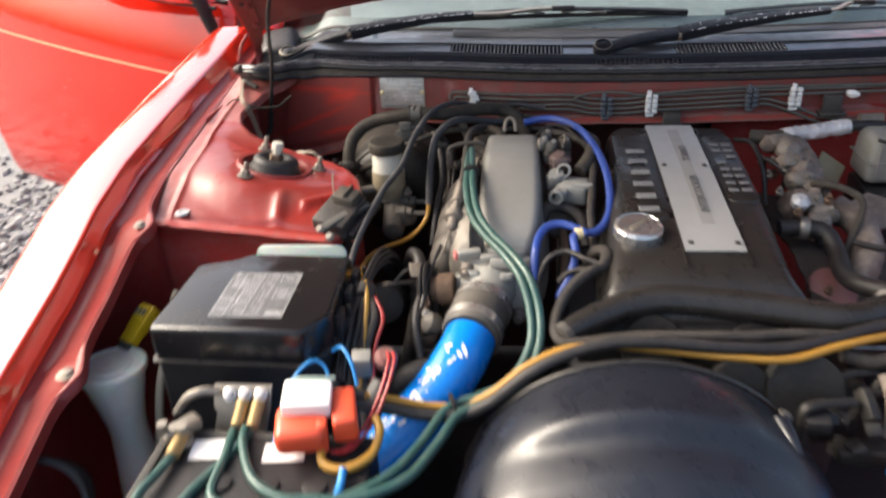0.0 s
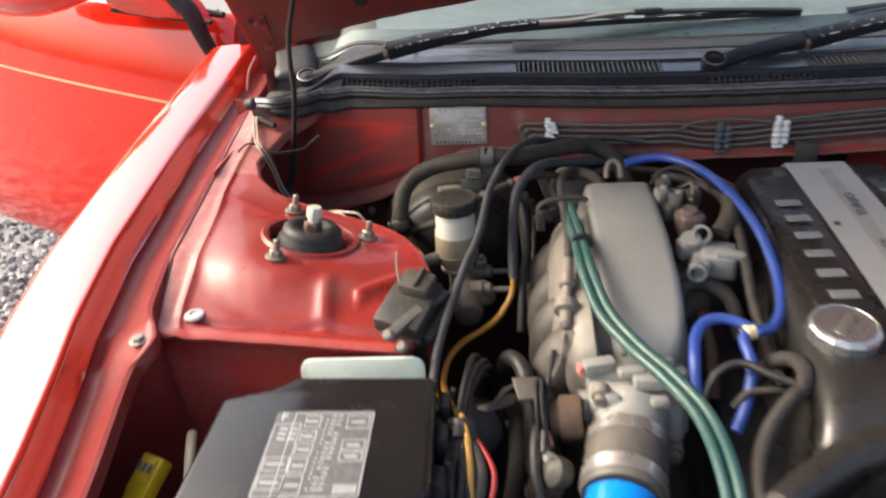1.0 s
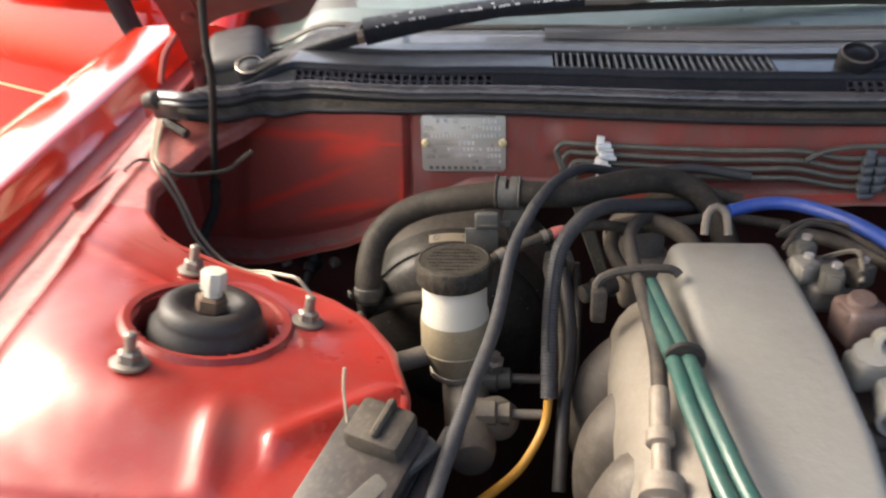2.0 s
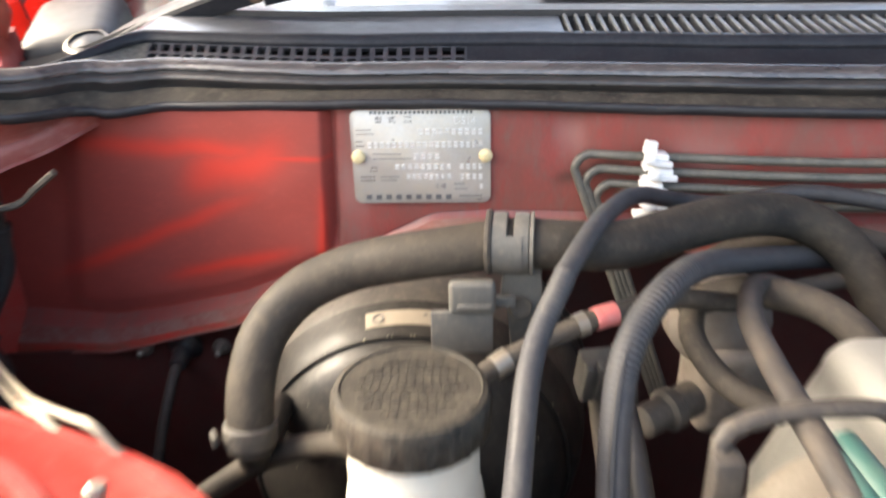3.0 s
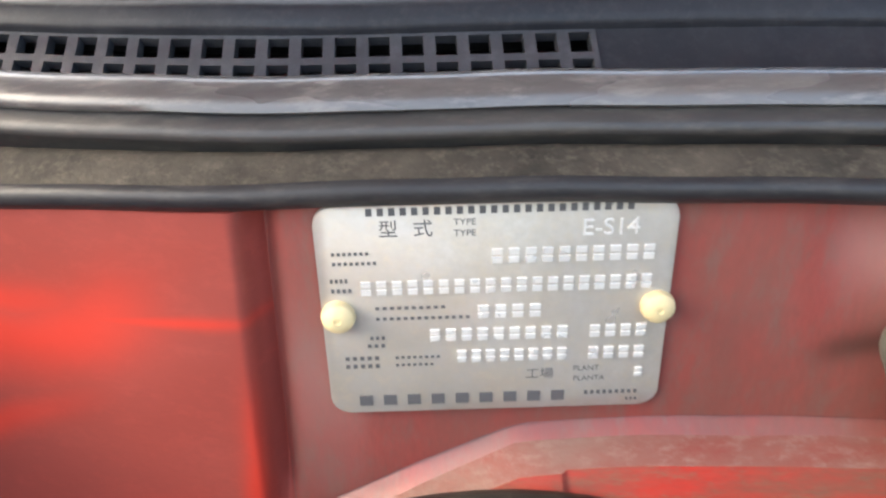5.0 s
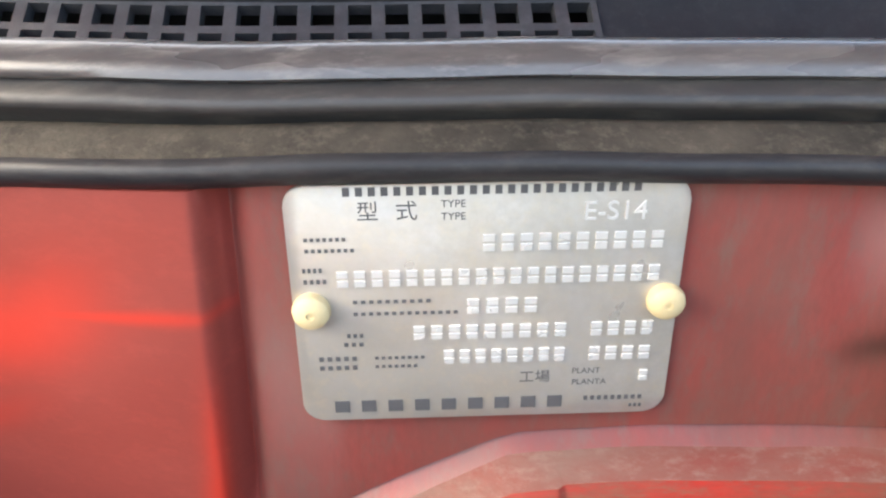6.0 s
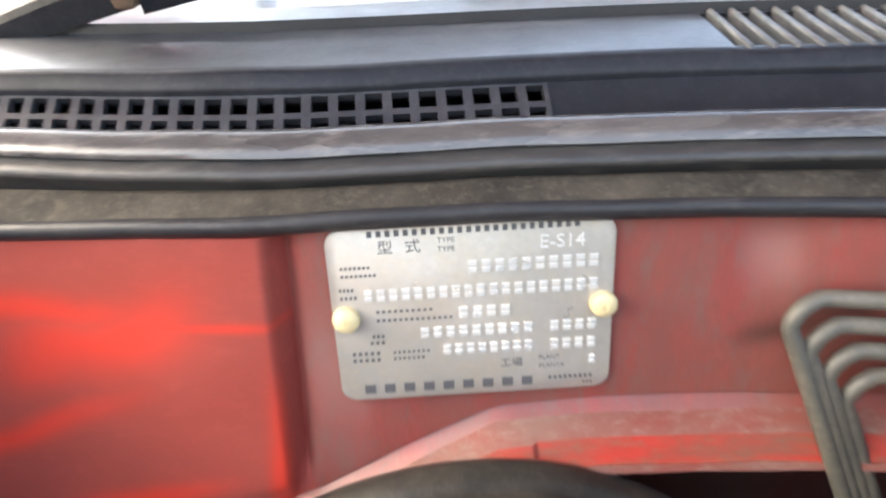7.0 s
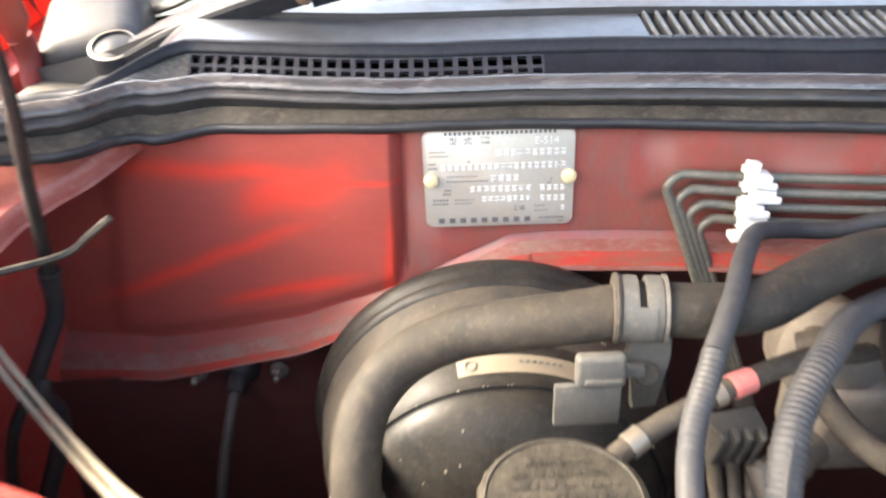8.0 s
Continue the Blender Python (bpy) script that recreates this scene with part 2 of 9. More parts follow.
M_TANK = surf("cloudy_grey_plastic", (0.80, 0.78, 0.70), 0.4, vary=0.1, dust=(0.45, 0.41, 0.32), amount=0.3)
M_TANK.node_tree.nodes["Principled BSDF"].inputs["Subsurface Weight"].default_value = 0.6
M_TANK.node_tree.nodes["Principled BSDF"].inputs["Subsurface Scale"].default_value = 0.03
M_BLUE_PIPE = surf("blue_silicone", (0.002, 0.19, 0.66), 0.22, vary=0.12, bump=0.05, coat=0.2)
M_BLUE_HOSE = surf("blue_vacuum_hose", (0.012, 0.055, 0.30), 0.38, vary=0.2, dust=(0.16, 0.16, 0.25), amount=0.2)
M_GREEN = surf("green_cable", (0.012, 0.066, 0.059), 0.4, vary=0.2, dust=(0.14, 0.16, 0.13), amount=0.25)
M_YELLOW = surf("yellow_cable", (0.40, 0.205, 0.025), 0.42, vary=0.15, dust=(0.3, 0.18, 0.05), amount=0.2)
M_YELLOW_CON = surf("yellow_connector_plastic", (0.70, 0.46, 0.01), 0.4, vary=0.12, dust=(0.2, 0.14, 0.04), amount=0.25)
M_RED_WIRE = surf("red_wire", (0.32, 0.014, 0.014), 0.4, vary=0.15)
M_BRASS = surf("tarnished_brass", (0.36, 0.25, 0.10), 0.45, metal=0.45, vary=0.2, dust=(0.2, 0.15, 0.08), amount=0.4, blotch=40)
M_COLLAR = surf("faded_red_rubber", (0.20, 0.075, 0.065), 0.6, vary=0.2, dust=(0.15, 0.1, 0.09), amount=0.4)
M_PINK = surf("pink_tape", (0.60, 0.13, 0.12), 0.55, vary=0.15, dust=(0.5, 0.3, 0.26), amount=0.4, blotch=60)
M_ORANGE = surf("orange_red_plastic", (0.72, 0.085, 0.035), 0.4, vary=0.1, bump=0.05)
M_CYAN = surf("light_blue_wire", (0.02, 0.20, 0.50), 0.35, vary=0.1)
M_CREAM_WIRE = surf("cream_wire", (0.32, 0.285, 0.215), 0.5, vary=0.25, dust=(0.25, 0.2, 0.15), amount=0.4, blotch=40)
M_PLATE = surf("data_plate_aluminium", (0.52, 0.51, 0.49), 0.36, metal=0.5, vary=0.2, dust=(0.46, 0.405, 0.31), amount=0.6, blotch=11, bump=0.08)
M_INK = surf("black_ink", (0.10, 0.10, 0.105), 0.5, vary=0.2, bump=0)
# Whiter copy of the plate metal; the stamping's glint is in the colour.
M_EMBOSS = surf("glinting_aluminium", (0.86, 0.86, 0.84), 0.26, metal=0.45, vary=0.1, bump=0.02)
M_PLATE_SILVER = surf("silver_painted_plate", (0.43, 0.44, 0.43), 0.42, metal=0.35, vary=0.06, dust=(0.4, 0.37, 0.33), amount=0.25, bump=0.08)
M_WHITE_PAINT = surf("white_paint_flecks", (0.75, 0.76, 0.78), 0.5, vary=0.1, bump=0)
M_STRIPE = surf("cream_pinstripe", (0.75, 0.52, 0.30), 0.35, vary=0.08, bump=0)
M_FOIL = surf("crumpled_foil_wrap", (0.60, 0.60, 0.60), 0.48, metal=0.25, vary=0.35, bump=0.9, grain=140, blotch=40)
M_GRAVEL = surf("grey_gravel", (0.19, 0.187, 0.183), 0.9, vary=0.35, dust=(0.32, 0.31, 0.30), amount=0.4, blotch=15, grain=200, bump=0.5)
# Near-black for holes and enclosed depths; their shade is in the colour.
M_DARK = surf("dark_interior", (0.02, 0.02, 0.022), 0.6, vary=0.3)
M_DASH = surf("grey_dashboard", (0.105, 0.12, 0.135), 0.6, vary=0.15)
M_STICKER = surf("pale_green_sticker", (0.20, 0.27, 0.24), 0.5, vary=0.05)

M_GLASS = bpy.data.materials.new("windscreen_glass")
M_GLASS.use_nodes = True
gb = M_GLASS.node_tree.nodes["Principled BSDF"]
gb.inputs["Base Color"].default_value = (0.80, 0.90, 0.86, 1)
gb.inputs["Roughness"].default_value = 0.03
gb.inputs["Transmission Weight"].default_value = 1.0
gb.inputs["IOR"].default_value = 1.33


# ---- mesh helpers ----
def thing(name, loc, label, category, group="", kind=""):
    return tagged_at(new(name), loc, label, category, group, kind)


def tagged_at(ob, loc, label, category, group, kind):
    ob.location = loc
    ob.empty_display_size = 0.02
    return tagged(ob, label, category, group, kind)


def link_mesh(name, bm, material, sharp=38):
    me = bpy.data.meshes.new(name)
    bmesh.ops.recalc_face_normals(bm, faces=bm.faces)
    bm.to_mesh(me)
    bm.free()
    me.polygons.foreach_set("use_smooth", [True] * len(me.polygons))
    me.set_sharp_from_angle(angle=radians(sharp))
    me.materials.append(material)
    return new(name, me)


def part(name, bm, material, parent, label="", sharp=38):
    ob = link_mesh(name, bm, material, sharp)
    ob.parent = parent
    if parent.type == "EMPTY":
        ob.matrix_parent_inverse = Matrix.Translation(-Vector(parent.location))
    return tagged(ob, label)


def solo(name, bm, material, label, category, group="", kind="", sharp=38):
    return tagged(link_mesh(name, bm, material, sharp), label, category, group, kind)


def box(sx, sy, sz, m=None, bevel=0.002, segs=2, bm=None, taper=1.0):
    """A box of that size about its centre, edges rounded, moved by m."""
    own = bmesh.new()
    bmesh.ops.create_cube(own, size=1)
    for v in own.verts:
        k = taper if v.co.z > 0 else 1.0
        v.co = Vector((v.co.x * sx * k, v.co.y * sy * k, v.co.z * sz))
    if bevel:
        bmesh.ops.bevel(own, geom=own.edges[:], offset=min(bevel, 0.45 * min(sx, sy, sz)), segments=segs, affect="EDGES", profile=0.5)
    return merge(bm, own, m)


def merge(bm, own, m=None):
    if m is not None:
        bmesh.ops.transform(own, matrix=m, verts=own.verts)
    if bm is None:
        return own
    tmp = bpy.data.meshes.new("tmp")
    own.to_mesh(tmp)
    own.free()
    bm.from_mesh(tmp)
    bpy.data.meshes.remove(tmp)
    return bm


def lathe(profile, m=None, seg=32, bm=None, cap=True):
    """Turn a profile of (radius, height) about z."""
    own = bmesh.new()
    rings = []
    for r, z in profile:
        rings.append([own.verts.new((r * math.cos(2 * math.pi * i / seg), r * math.sin(2 * math.pi * i / seg), z)) for i in range(seg)])
    for a, b in zip(rings, rings[1:]):
        for i in range(seg):
            own.faces.new((a[i], a[(i + 1) % seg], b[(i + 1) % seg], b[i]))
    if cap:
        own.faces.new(rings[0][::-1])
        own.faces.new(rings[-1])
    return merge(bm, own, m)


def spline(pts, step=0.006):
    """Points along a smooth curve through pts."""
    p = [Vector(v) for v in pts]
    p = [2 * p[0] - p[1], *p, 2 * p[-1] - p[-2]]
    out = []
    for i in range(1, len(p) - 2):
        a, b, c, d = p[i - 1:i + 3]
        n = max(2, int((c - b).length / step))
        for k in range(n):
            t = k / n
            out.append(0.5 * (2 * b + (c - a) * t + (2 * a - 5 * b + 4 * c - d) * t * t + (3 * b - a - 3 * c + d) * t ** 3))
    out.append(p[-2])
    return out


def tube(pts, radius, seg=12, bm=None, step=0.006, ribs=0.0, smooth=True, flat=1.0):
    """A hose or cable along pts; radius a number or a function of 0..1; ribs: depth of corrugation."""
    line = spline(pts, 0.0007 if ribs else step) if smooth else [Vector(v) for v in pts]
    own = bmesh.new()
    rings, up = [], None
    for i, p in enumerate(line):
        way = (line[min(i + 1, len(line) - 1)] - line[max(i - 1, 0)]).normalized()
        if up is None:
            up = way.orthogonal().normalized()
        up = (up - way * up.dot(way)).normalized()
        side = way.cross(up)
        r = radius(i / (len(line) - 1)) if callable(radius) else radius
        if ribs and (i // 2) % 2:
            r -= ribs
        rings.append([own.verts.new(p + r * (math.cos(a) * up + flat * math.sin(a) * side)) for a in (2 * math.pi * k / seg for k in range(seg))])
    for a, b in zip(rings, rings[1:]):
        for i in range(seg):
            own.faces.new((a[i], a[(i + 1) % seg], b[(i + 1) % seg], b[i]))
    own.faces.new(rings[0][::-1])
    own.faces.new(rings[-1])
    return merge(bm, own)


def sheet(fn, us, vs, thick=0.0015, bm=None):
    """A sheet of metal: fn(u, v) gives the face; its back lies thick behind it."""
    own = bmesh.new()
    g = [[own.verts.new(fn(u, v)) for v in vs] for u in us]
    faces = [own.faces.new((g[i][j], g[i + 1][j], g[i + 1][j + 1], g[i][j + 1])) for i in range(len(us) - 1) for j in range(len(vs) - 1)]
    bmesh.ops.recalc_face_normals(own, faces=faces)
    if thick:
        bmesh.ops.solidify(own, geom=own.faces[:], thickness=thick)
    return merge(bm, own)


def prism(outline, depth, m=None, bevel=0.0, bm=None, segs=2):
    """A flat outline in x, y raised by depth along z, its upper edge rounded."""
    own = bmesh.new()
    lo = [own.verts.new((x, y, 0)) for x, y in outline]
    hi = [own.verts.new((x, y, depth)) for x, y in outline]
    n = len(lo)
    for i in range(n):
        own.faces.new((lo[i], lo[(i + 1) % n], hi[(i + 1) % n], hi[i]))
    own.faces.new(lo[::-1])
    top = own.faces.new(hi)
    if bevel:
        bmesh.ops.bevel(own, geom=list(top.edges), offset=bevel, segments=segs, affect="EDGES", profile=0.5)
    return merge(bm, own, m)


def lumpy(bm, amount, scale=40):
    """Roughen a mesh like a coarse casting."""
    for v in bm.verts:
        v.co += noise.noise_vector(v.co * scale) * amount
    return bm


def rounded(w, h, r, n=5):
    """Outline of a rounded rectangle about the origin."""
    out = []
    for cx, cy, a0 in ((w / 2 - r, h / 2 - r, 0), (r - w / 2, h / 2 - r, 90), (r - w / 2, r - h / 2, 180), (w / 2 - r, r - h / 2, 270)):
        out += [(cx + r * math.cos(radians(a0 + 90 * i / n)), cy + r * math.sin(radians(a0 + 90 * i / n))) for i in range(n + 1)]
    return out


def loft(sections, bm=None, cap=True):
    """Skin over closed rings of the same count."""
    own = bmesh.new()
    rings = [[own.verts.new(p) for p in s] for s in sections]
    n = len(rings[0])
    for a, b in zip(rings, rings[1:]):
        for i in range(n):
            own.faces.new((a[i], a[(i + 1) % n], b[(i + 1) % n], b[i]))
    if cap:
        own.faces.new(rings[0][::-1])
        own.faces.new(rings[-1])
    return merge(bm, own)


def axis(p, q):
    """A matrix at p whose z points to q."""
    p, q = Vector(p), Vector(q)
    return Matrix.Translation(p) @ (q - p).to_track_quat("Z", "Y").to_matrix().to_4x4()


def lettering(text, size, m, depth=0.0006):
    cu = bpy.data.curves.new("letters", "FONT")
    cu.body, cu.size, cu.extrude, cu.align_x, cu.align_y = text, size, depth, "CENTER", "CENTER"
    ob = bpy.data.objects.new("letters", cu)
    scene.collection.objects.link(ob)
    me = bpy.data.meshes.new_from_object(ob)
    bpy.data.objects.remove(ob)
    bpy.data.curves.remove(cu)
    own = bmesh.new()
    own.from_mesh(me)
    bpy.data.meshes.remove(me)
    bmesh.ops.transform(own, matrix=m, verts=own.verts)
    return own


def span(a, b, n):
    return [a + (b - a) * i / n for i in range(n + 1)]


def lerp(table, x):
    """Piecewise-linear value at x of (x, value) rows."""
    for (a, p), (b, q) in zip(table, table[1:]):
        if x <= b:
            return p + (q - p) * max(0.0, (x - a) / (b - a))
    return table[-1][1]


def soft_lerp(table, x):
    """The same, eased."""
    for (a, p), (b, q) in zip(table, table[1:]):
        if x <= b:
            t = min(1, max(0.0, (x - a) / (b - a)))
            return p + (q - p) * t * t * (3 - 2 * t)
    return table[-1][1]


def bolt(parent, at, r=0.008, h=0.008, tilt=None, material=None, stud=0.0, name="bolt", washer=True):
    """A hexagon nut with washer and perhaps a threaded stud, on parent."""
    m = Matrix.Translation(at) @ (tilt.to_4x4() if tilt else Matrix.Identity(4))
    bm = bmesh.new()
    if washer:
        lathe([(r * 1.55, 0), (r * 1.55, h * 0.18), (r * 1.2, h * 0.3)], m, 18, bm)
    lathe([(r, 0), (r, h * 0.85), (r * 0.8, h)], m, 6, bm)
    if stud:
        lathe([(r * 0.5, h * 0.9), (r * 0.5, h + stud * 0.9), (r * 0.35, h + stud)], m, 12, bm)
    return part(name, bm, material or M_STEEL_DULL, parent, sharp=30)

# ---- ground ----
def gravel_height(x, y):
    return 0.012 * noise.noise((x * 3, y * 3, 0)) - 0.01


bm = sheet(lambda u, v: (u, v, gravel_height(u, v) if abs(u) < 8 and abs(v) < 8 else -0.01), [-400, -60, -12, *span(-8, 8, 80), 12, 60, 400], [-400, -60, -12, *span(-8, 8, 80), 12, 60, 400], 0)
solo("ground", bm, M_GRAVEL, "grey gravel ground of a yard", "ground", kind="structure")


def loose_gravel():
    """Single stones scattered where the ground shows beside the car."""
    own = bmesh.new()
    rnd = random.Random(4)
    shapes = []
    for _ in range(6):
        b = bmesh.new()
        bmesh.ops.create_icosphere(b, subdivisions=1, radius=1)
        for v in b.verts:
            v.co *= 0.75 + 0.5 * rnd.random()
        shapes.append(([v.co.copy() for v in b.verts], [[v.index for v in f.verts] for f in b.faces]))
        b.free()
    verts, faces = [], []
    for q in range(15000):
        x, y = (rnd.gauss(-1.5, 0.5), rnd.gauss(2.0, 0.8)) if q % 2 else (rnd.gauss(-0.6, 1.8), rnd.gauss(1.8, 1.9))
        r = rnd.uniform(0.008, 0.024)
        co, fs = rnd.choice(shapes)
        m = Matrix.LocRotScale((x, y, gravel_height(x, y) + r * 0.2), Euler((rnd.random() * 6, rnd.random() * 6, rnd.random() * 6)), (r, r, r * 0.7))
        k = len(verts)
        verts += [m @ c for c in co]
        faces += [[i + k for i in f] for f in fs]
    own.free()
    me = bpy.data.meshes.new("gravel")
    me.from_pydata(verts, [], faces)
    me.materials.append(M_STONES)
    return tagged(new("gravel", me), "loose grey and white crushed stones on the ground", "gravel", kind="stuff")


M_STONES = surf("crushed_stone", (0.25, 0.247, 0.242), 0.85, vary=0.2, blotch=60, bump=0.3)
_n = M_STONES.node_tree.nodes
_geo, _mr, _hs = _n.new("ShaderNodeNewGeometry"), _n.new("ShaderNodeMapRange"), _n.new("ShaderNodeHueSaturation")
_mr.inputs["To Min"].default_value, _mr.inputs["To Max"].default_value = 0.35, 1.7
M_STONES.node_tree.links.new(_geo.outputs["Random Per Island"], _mr.inputs["Value"])
M_STONES.node_tree.links.new(_mr.outputs[0], _hs.inputs["Value"])
M_STONES.node_tree.links.new(_n["Principled BSDF"].inputs["Base Color"].links[0].from_socket, _hs.inputs["Color"])
M_STONES.node_tree.links.new(_hs.outputs[0], _n["Principled BSDF"].inputs["Base Color"])
loose_gravel()

# ---- car body: fender, apron, strut tower, bulkhead ----
CX = 0.22  # the car's middle


def wall_y(x):
    """The curved front face of the bulkhead panel."""
    return 1.580 + 0.16 * (x - CX) ** 2 + 0.010 * math.exp(-((x + 0.17) / 0.11) ** 2) - 0.006 * math.exp(-((x + 0.34) / 0.07) ** 2)


body = thing("car_body", (CX, 1.2, 0.12), "red painted body shell of a coupe's engine bay, worn and dusty", "car body")

FENDER = [(0.1, -0.62, 0.57), (0.5, -0.648, 0.702), (0.78, -0.657, 0.790), (0.93, -0.656, 0.834), (1.02, -0.659, 0.862), (1.1, -0.667, 0.884), (1.24, -0.683, 0.901), (1.55, -0.695, 0.931), (1.95, -0.692, 0.975)]
fx = lambda y: lerp([(a, b) for a, b, c in FENDER], y)
fz = lambda y: lerp([(a, c) for a, b, c in FENDER], y)
# across the fender: offset from the inner crease outwards, drop
FENDER_SECTION = [(0.012, -0.030), (0.003, -0.018), (0.000, -0.002), (-0.003, 0.0030), (-0.008, 0.0040), (-0.035, 0.0034), (-0.062, 0.0022), (-0.080, 0.0004), (-0.093, -0.0075), (-0.099, -0.019), (-0.105, -0.045), (-0.118, -0.10), (-0.132, -0.20), (-0.142, -0.35), (-0.140, -0.55)]


def fender_face(y, k):
    dx, dz = FENDER_SECTION[k]
    return (fx(y) + dx, y, fz(y) + dz)


part("fender", sheet(fender_face, span(0.1, 1.955, 60), range(len(FENDER_SECTION)), 0.0012), M_RED_SHEEN, body, "glossy bright red front fender with a broad rounded top edge", sharp=60)


# gutter between fender and apron, with scalloped flange and raised bolt pads
def gutter_edge(y):
    return 0.070 + 0.018 * math.exp(-((y - 1.085) / 0.03) ** 2) + 0.016 * math.exp(-((y - 0.813) / 0.03) ** 2) - 0.006 * max(0, (y - 1.3) / 0.6)


def gutter_face(y, v):
    pad = 0.012 * max(math.exp(-((y - 1.085) / 0.03) ** 4), math.exp(-((y - 0.813) / 0.03) ** 4)) * (1 if v > 2 else 0)
    rows = [(0.002, -0.020), (0.012, -0.034), (0.022, -0.040), (0.034, -0.036), (gutter_edge(y) - 0.012, -0.026), (gutter_edge(y) - 0.004, -0.014), (gutter_edge(y), -0.015), (gutter_edge(y) + 0.003, -0.03)]
    dx, dz = rows[v]
    return (fx(y) + dx, y, fz(y) + dz + pad * (0.6 if v in (3, 4) else 0))


part("fender_gutter", sheet(gutter_face, span(0.1, 1.955, 122), range(8), 0.001), M_RED_BAY, body, "dull red drain gutter beside the fender, dusty", sharp=60)

# inner apron wall in front of the strut tower
part("apron_panel", sheet(lambda y, v: (fx(y) + gutter_edge(y) - 0.002 + 0.035 * v - 0.13 * min(1, 4 * v) * min(1, max(0, (1.10 - y) / 0.10)), y, fz(y) - 0.026 - 0.50 * v), span(0.1, 1.16, 40), span(0, 1, 12), 0.0015), M_RED_BAY, body, "dusty red inner apron wall")

TOWER_C = (-0.448, 1.307)


def tower_right(y):
    return lerp([(1.10, -0.318), (1.14, -0.296), (1.20, -0.287), (1.26, -0.290), (1.30, -0.305), (1.345, -0.335), (1.372, -0.368), (1.386, -0.395), (1.396, -0.43), (1.400, -0.458), (1.403, -0.49), (1.413, -0.524), (1.447, -0.555), (1.487, -0.568), (1.53, -0.561), (1.57, -0.545), (1.61, -0.520), (1.65, -0.497), (1.74, -0.47)], y)


def tower_left(y):
    return fx(y) + gutter_edge(y) - 0.002


def tower_z(x, y):
    r = math.hypot(x - TOWER_C[0], y - TOWER_C[1])
    ring = 0.871 - 0.22 * (x - TOWER_C[0]) - 0.10 * (y - TOWER_C[1])
    edge = fz(y) - 0.014 - 0.10 * max(0, x - tower_left(y)) - 0.12 * max(0, x + 0.42)
    front = 0.842 - 0.10 * (x + 0.45) + 0.30 * max(0, y - 1.14)
    k = min(1, max(0, (r - 0.075) / 0.09))
    k = k * k * (3 - 2 * k)
    z = ring * (1 - k) + min(edge, max(front, 0)) * k
    rib = 0.007 * math.exp(-((x + 0.405 + 0.05 * (y - 1.2)) / 0.010) ** 2) * math.exp(-((y - 1.175) / 0.035) ** 4)
    rib += 0.006 * math.exp(-((x - y + 1.555) / 0.012) ** 2) * (1 if 1.17 < y < 1.26 and x > -0.37 else 0)
    seam = 0.003 * math.exp(-((y - 1.39 + 0.42 * (x + 0.586)) / 0.005) ** 2) * (1 if -0.59 < x < -0.49 else 0)
    lift = soft_lerp([(1.44, 0), (1.53, 0.006), (1.60, 0.016), (1.66, 0.024)], y) * min(1, max(0, (x - tower_left(y)) / 0.04))
    wrinkle = 0.0016 * noise.noise((x * 60, y * 18, 3)) * math.exp(-((x - tower_left(y) - 0.012) / 0.015) ** 2)
    wrinkle += 0.0009 * noise.noise((x * 22, y * 22, 7)) + 0.0004 * noise.noise((x * 55, y * 55, 1))
    wrinkle += (0.0025 * math.exp(-((y - 1.121) / 0.004) ** 2) - 0.0055 * math.exp(-((y - 1.136 - 0.006 * math.exp(-((x + 0.405) / 0.02) ** 2)) / 0.006) ** 2)) * min(1, max(0, (x - tower_left(y) - 0.045) / 0.02))
    return z + rib + seam + lift + wrinkle + 0.0036 * math.exp(-((x - tower_left(y) - 0.034 - 0.004 * math.sin(y * 21)) / 0.0045) ** 2)


M_SEALANT = surf("grimy_red_sealant", (0.12, 0.026, 0.022), 0.7, vary=0.3, dust=(0.07, 0.03, 0.026), amount=0.6)
HOLE_R = 0.058
bm = bmesh.new()
ys = [*span(1.118, 1.162, 18), *span(1.168, 1.455, 50), *span(1.460, 1.665, 34)]


def tower_columns(y):
    """Nine columns over the flange, the rest over the tower's top."""
    x0, x1 = tower_left(y), tower_right(y)
    edge = x0 + 0.036 + 0.004 * math.sin(y * 21)
    return [*span(x0, edge, 9), *span(edge, x1, 56)[1:]]


g = [[bm.verts.new((x, y, tower_z(x, y))) for x in tower_columns(y)] for y in ys]
for i in range(len(ys) - 1):
    for j in range(len(g[0]) - 1):
        q = (g[i][j], g[i + 1][j], g[i + 1][j + 1], g[i][j + 1])
        mid = sum((v.co for v in q), Vector()) / 4
        if math.hypot(mid.x - TOWER_C[0], mid.y - TOWER_C[1]) > HOLE_R - 0.004:
            f = bm.faces.new(q)
            f.material_index = 1 if j < 9 or ys[i] >= 1.4549 else 0
bmesh.ops.delete(bm, geom=[v for v in bm.verts if not v.link_faces], context="VERTS")
flange_bm = bm.copy()
for b, keep in ((bm, False), (flange_bm, True)):
    gone = []
    for f in b.faces:
        if (f.material_index == 1) != keep:
            gone.append(f)
        f.material_index = 0
    bmesh.ops.delete(b, geom=gone, context="FACES")
part("tower_flange", flange_bm, M_RED_PALE, body, "pale dusty flange of the strut tower, its highlight put in", sharp=50)
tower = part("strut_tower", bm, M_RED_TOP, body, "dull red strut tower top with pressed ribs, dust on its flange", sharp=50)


part("sealant_bead", tube([(tower_left(y) + 0.005, y, tower_z(tower_left(y) + 0.005, y) - 0.0002) for y in span(1.12, 1.66, 40)], 0.0020, 6), M_SEALANT, body, "dark grimy sealant bead")


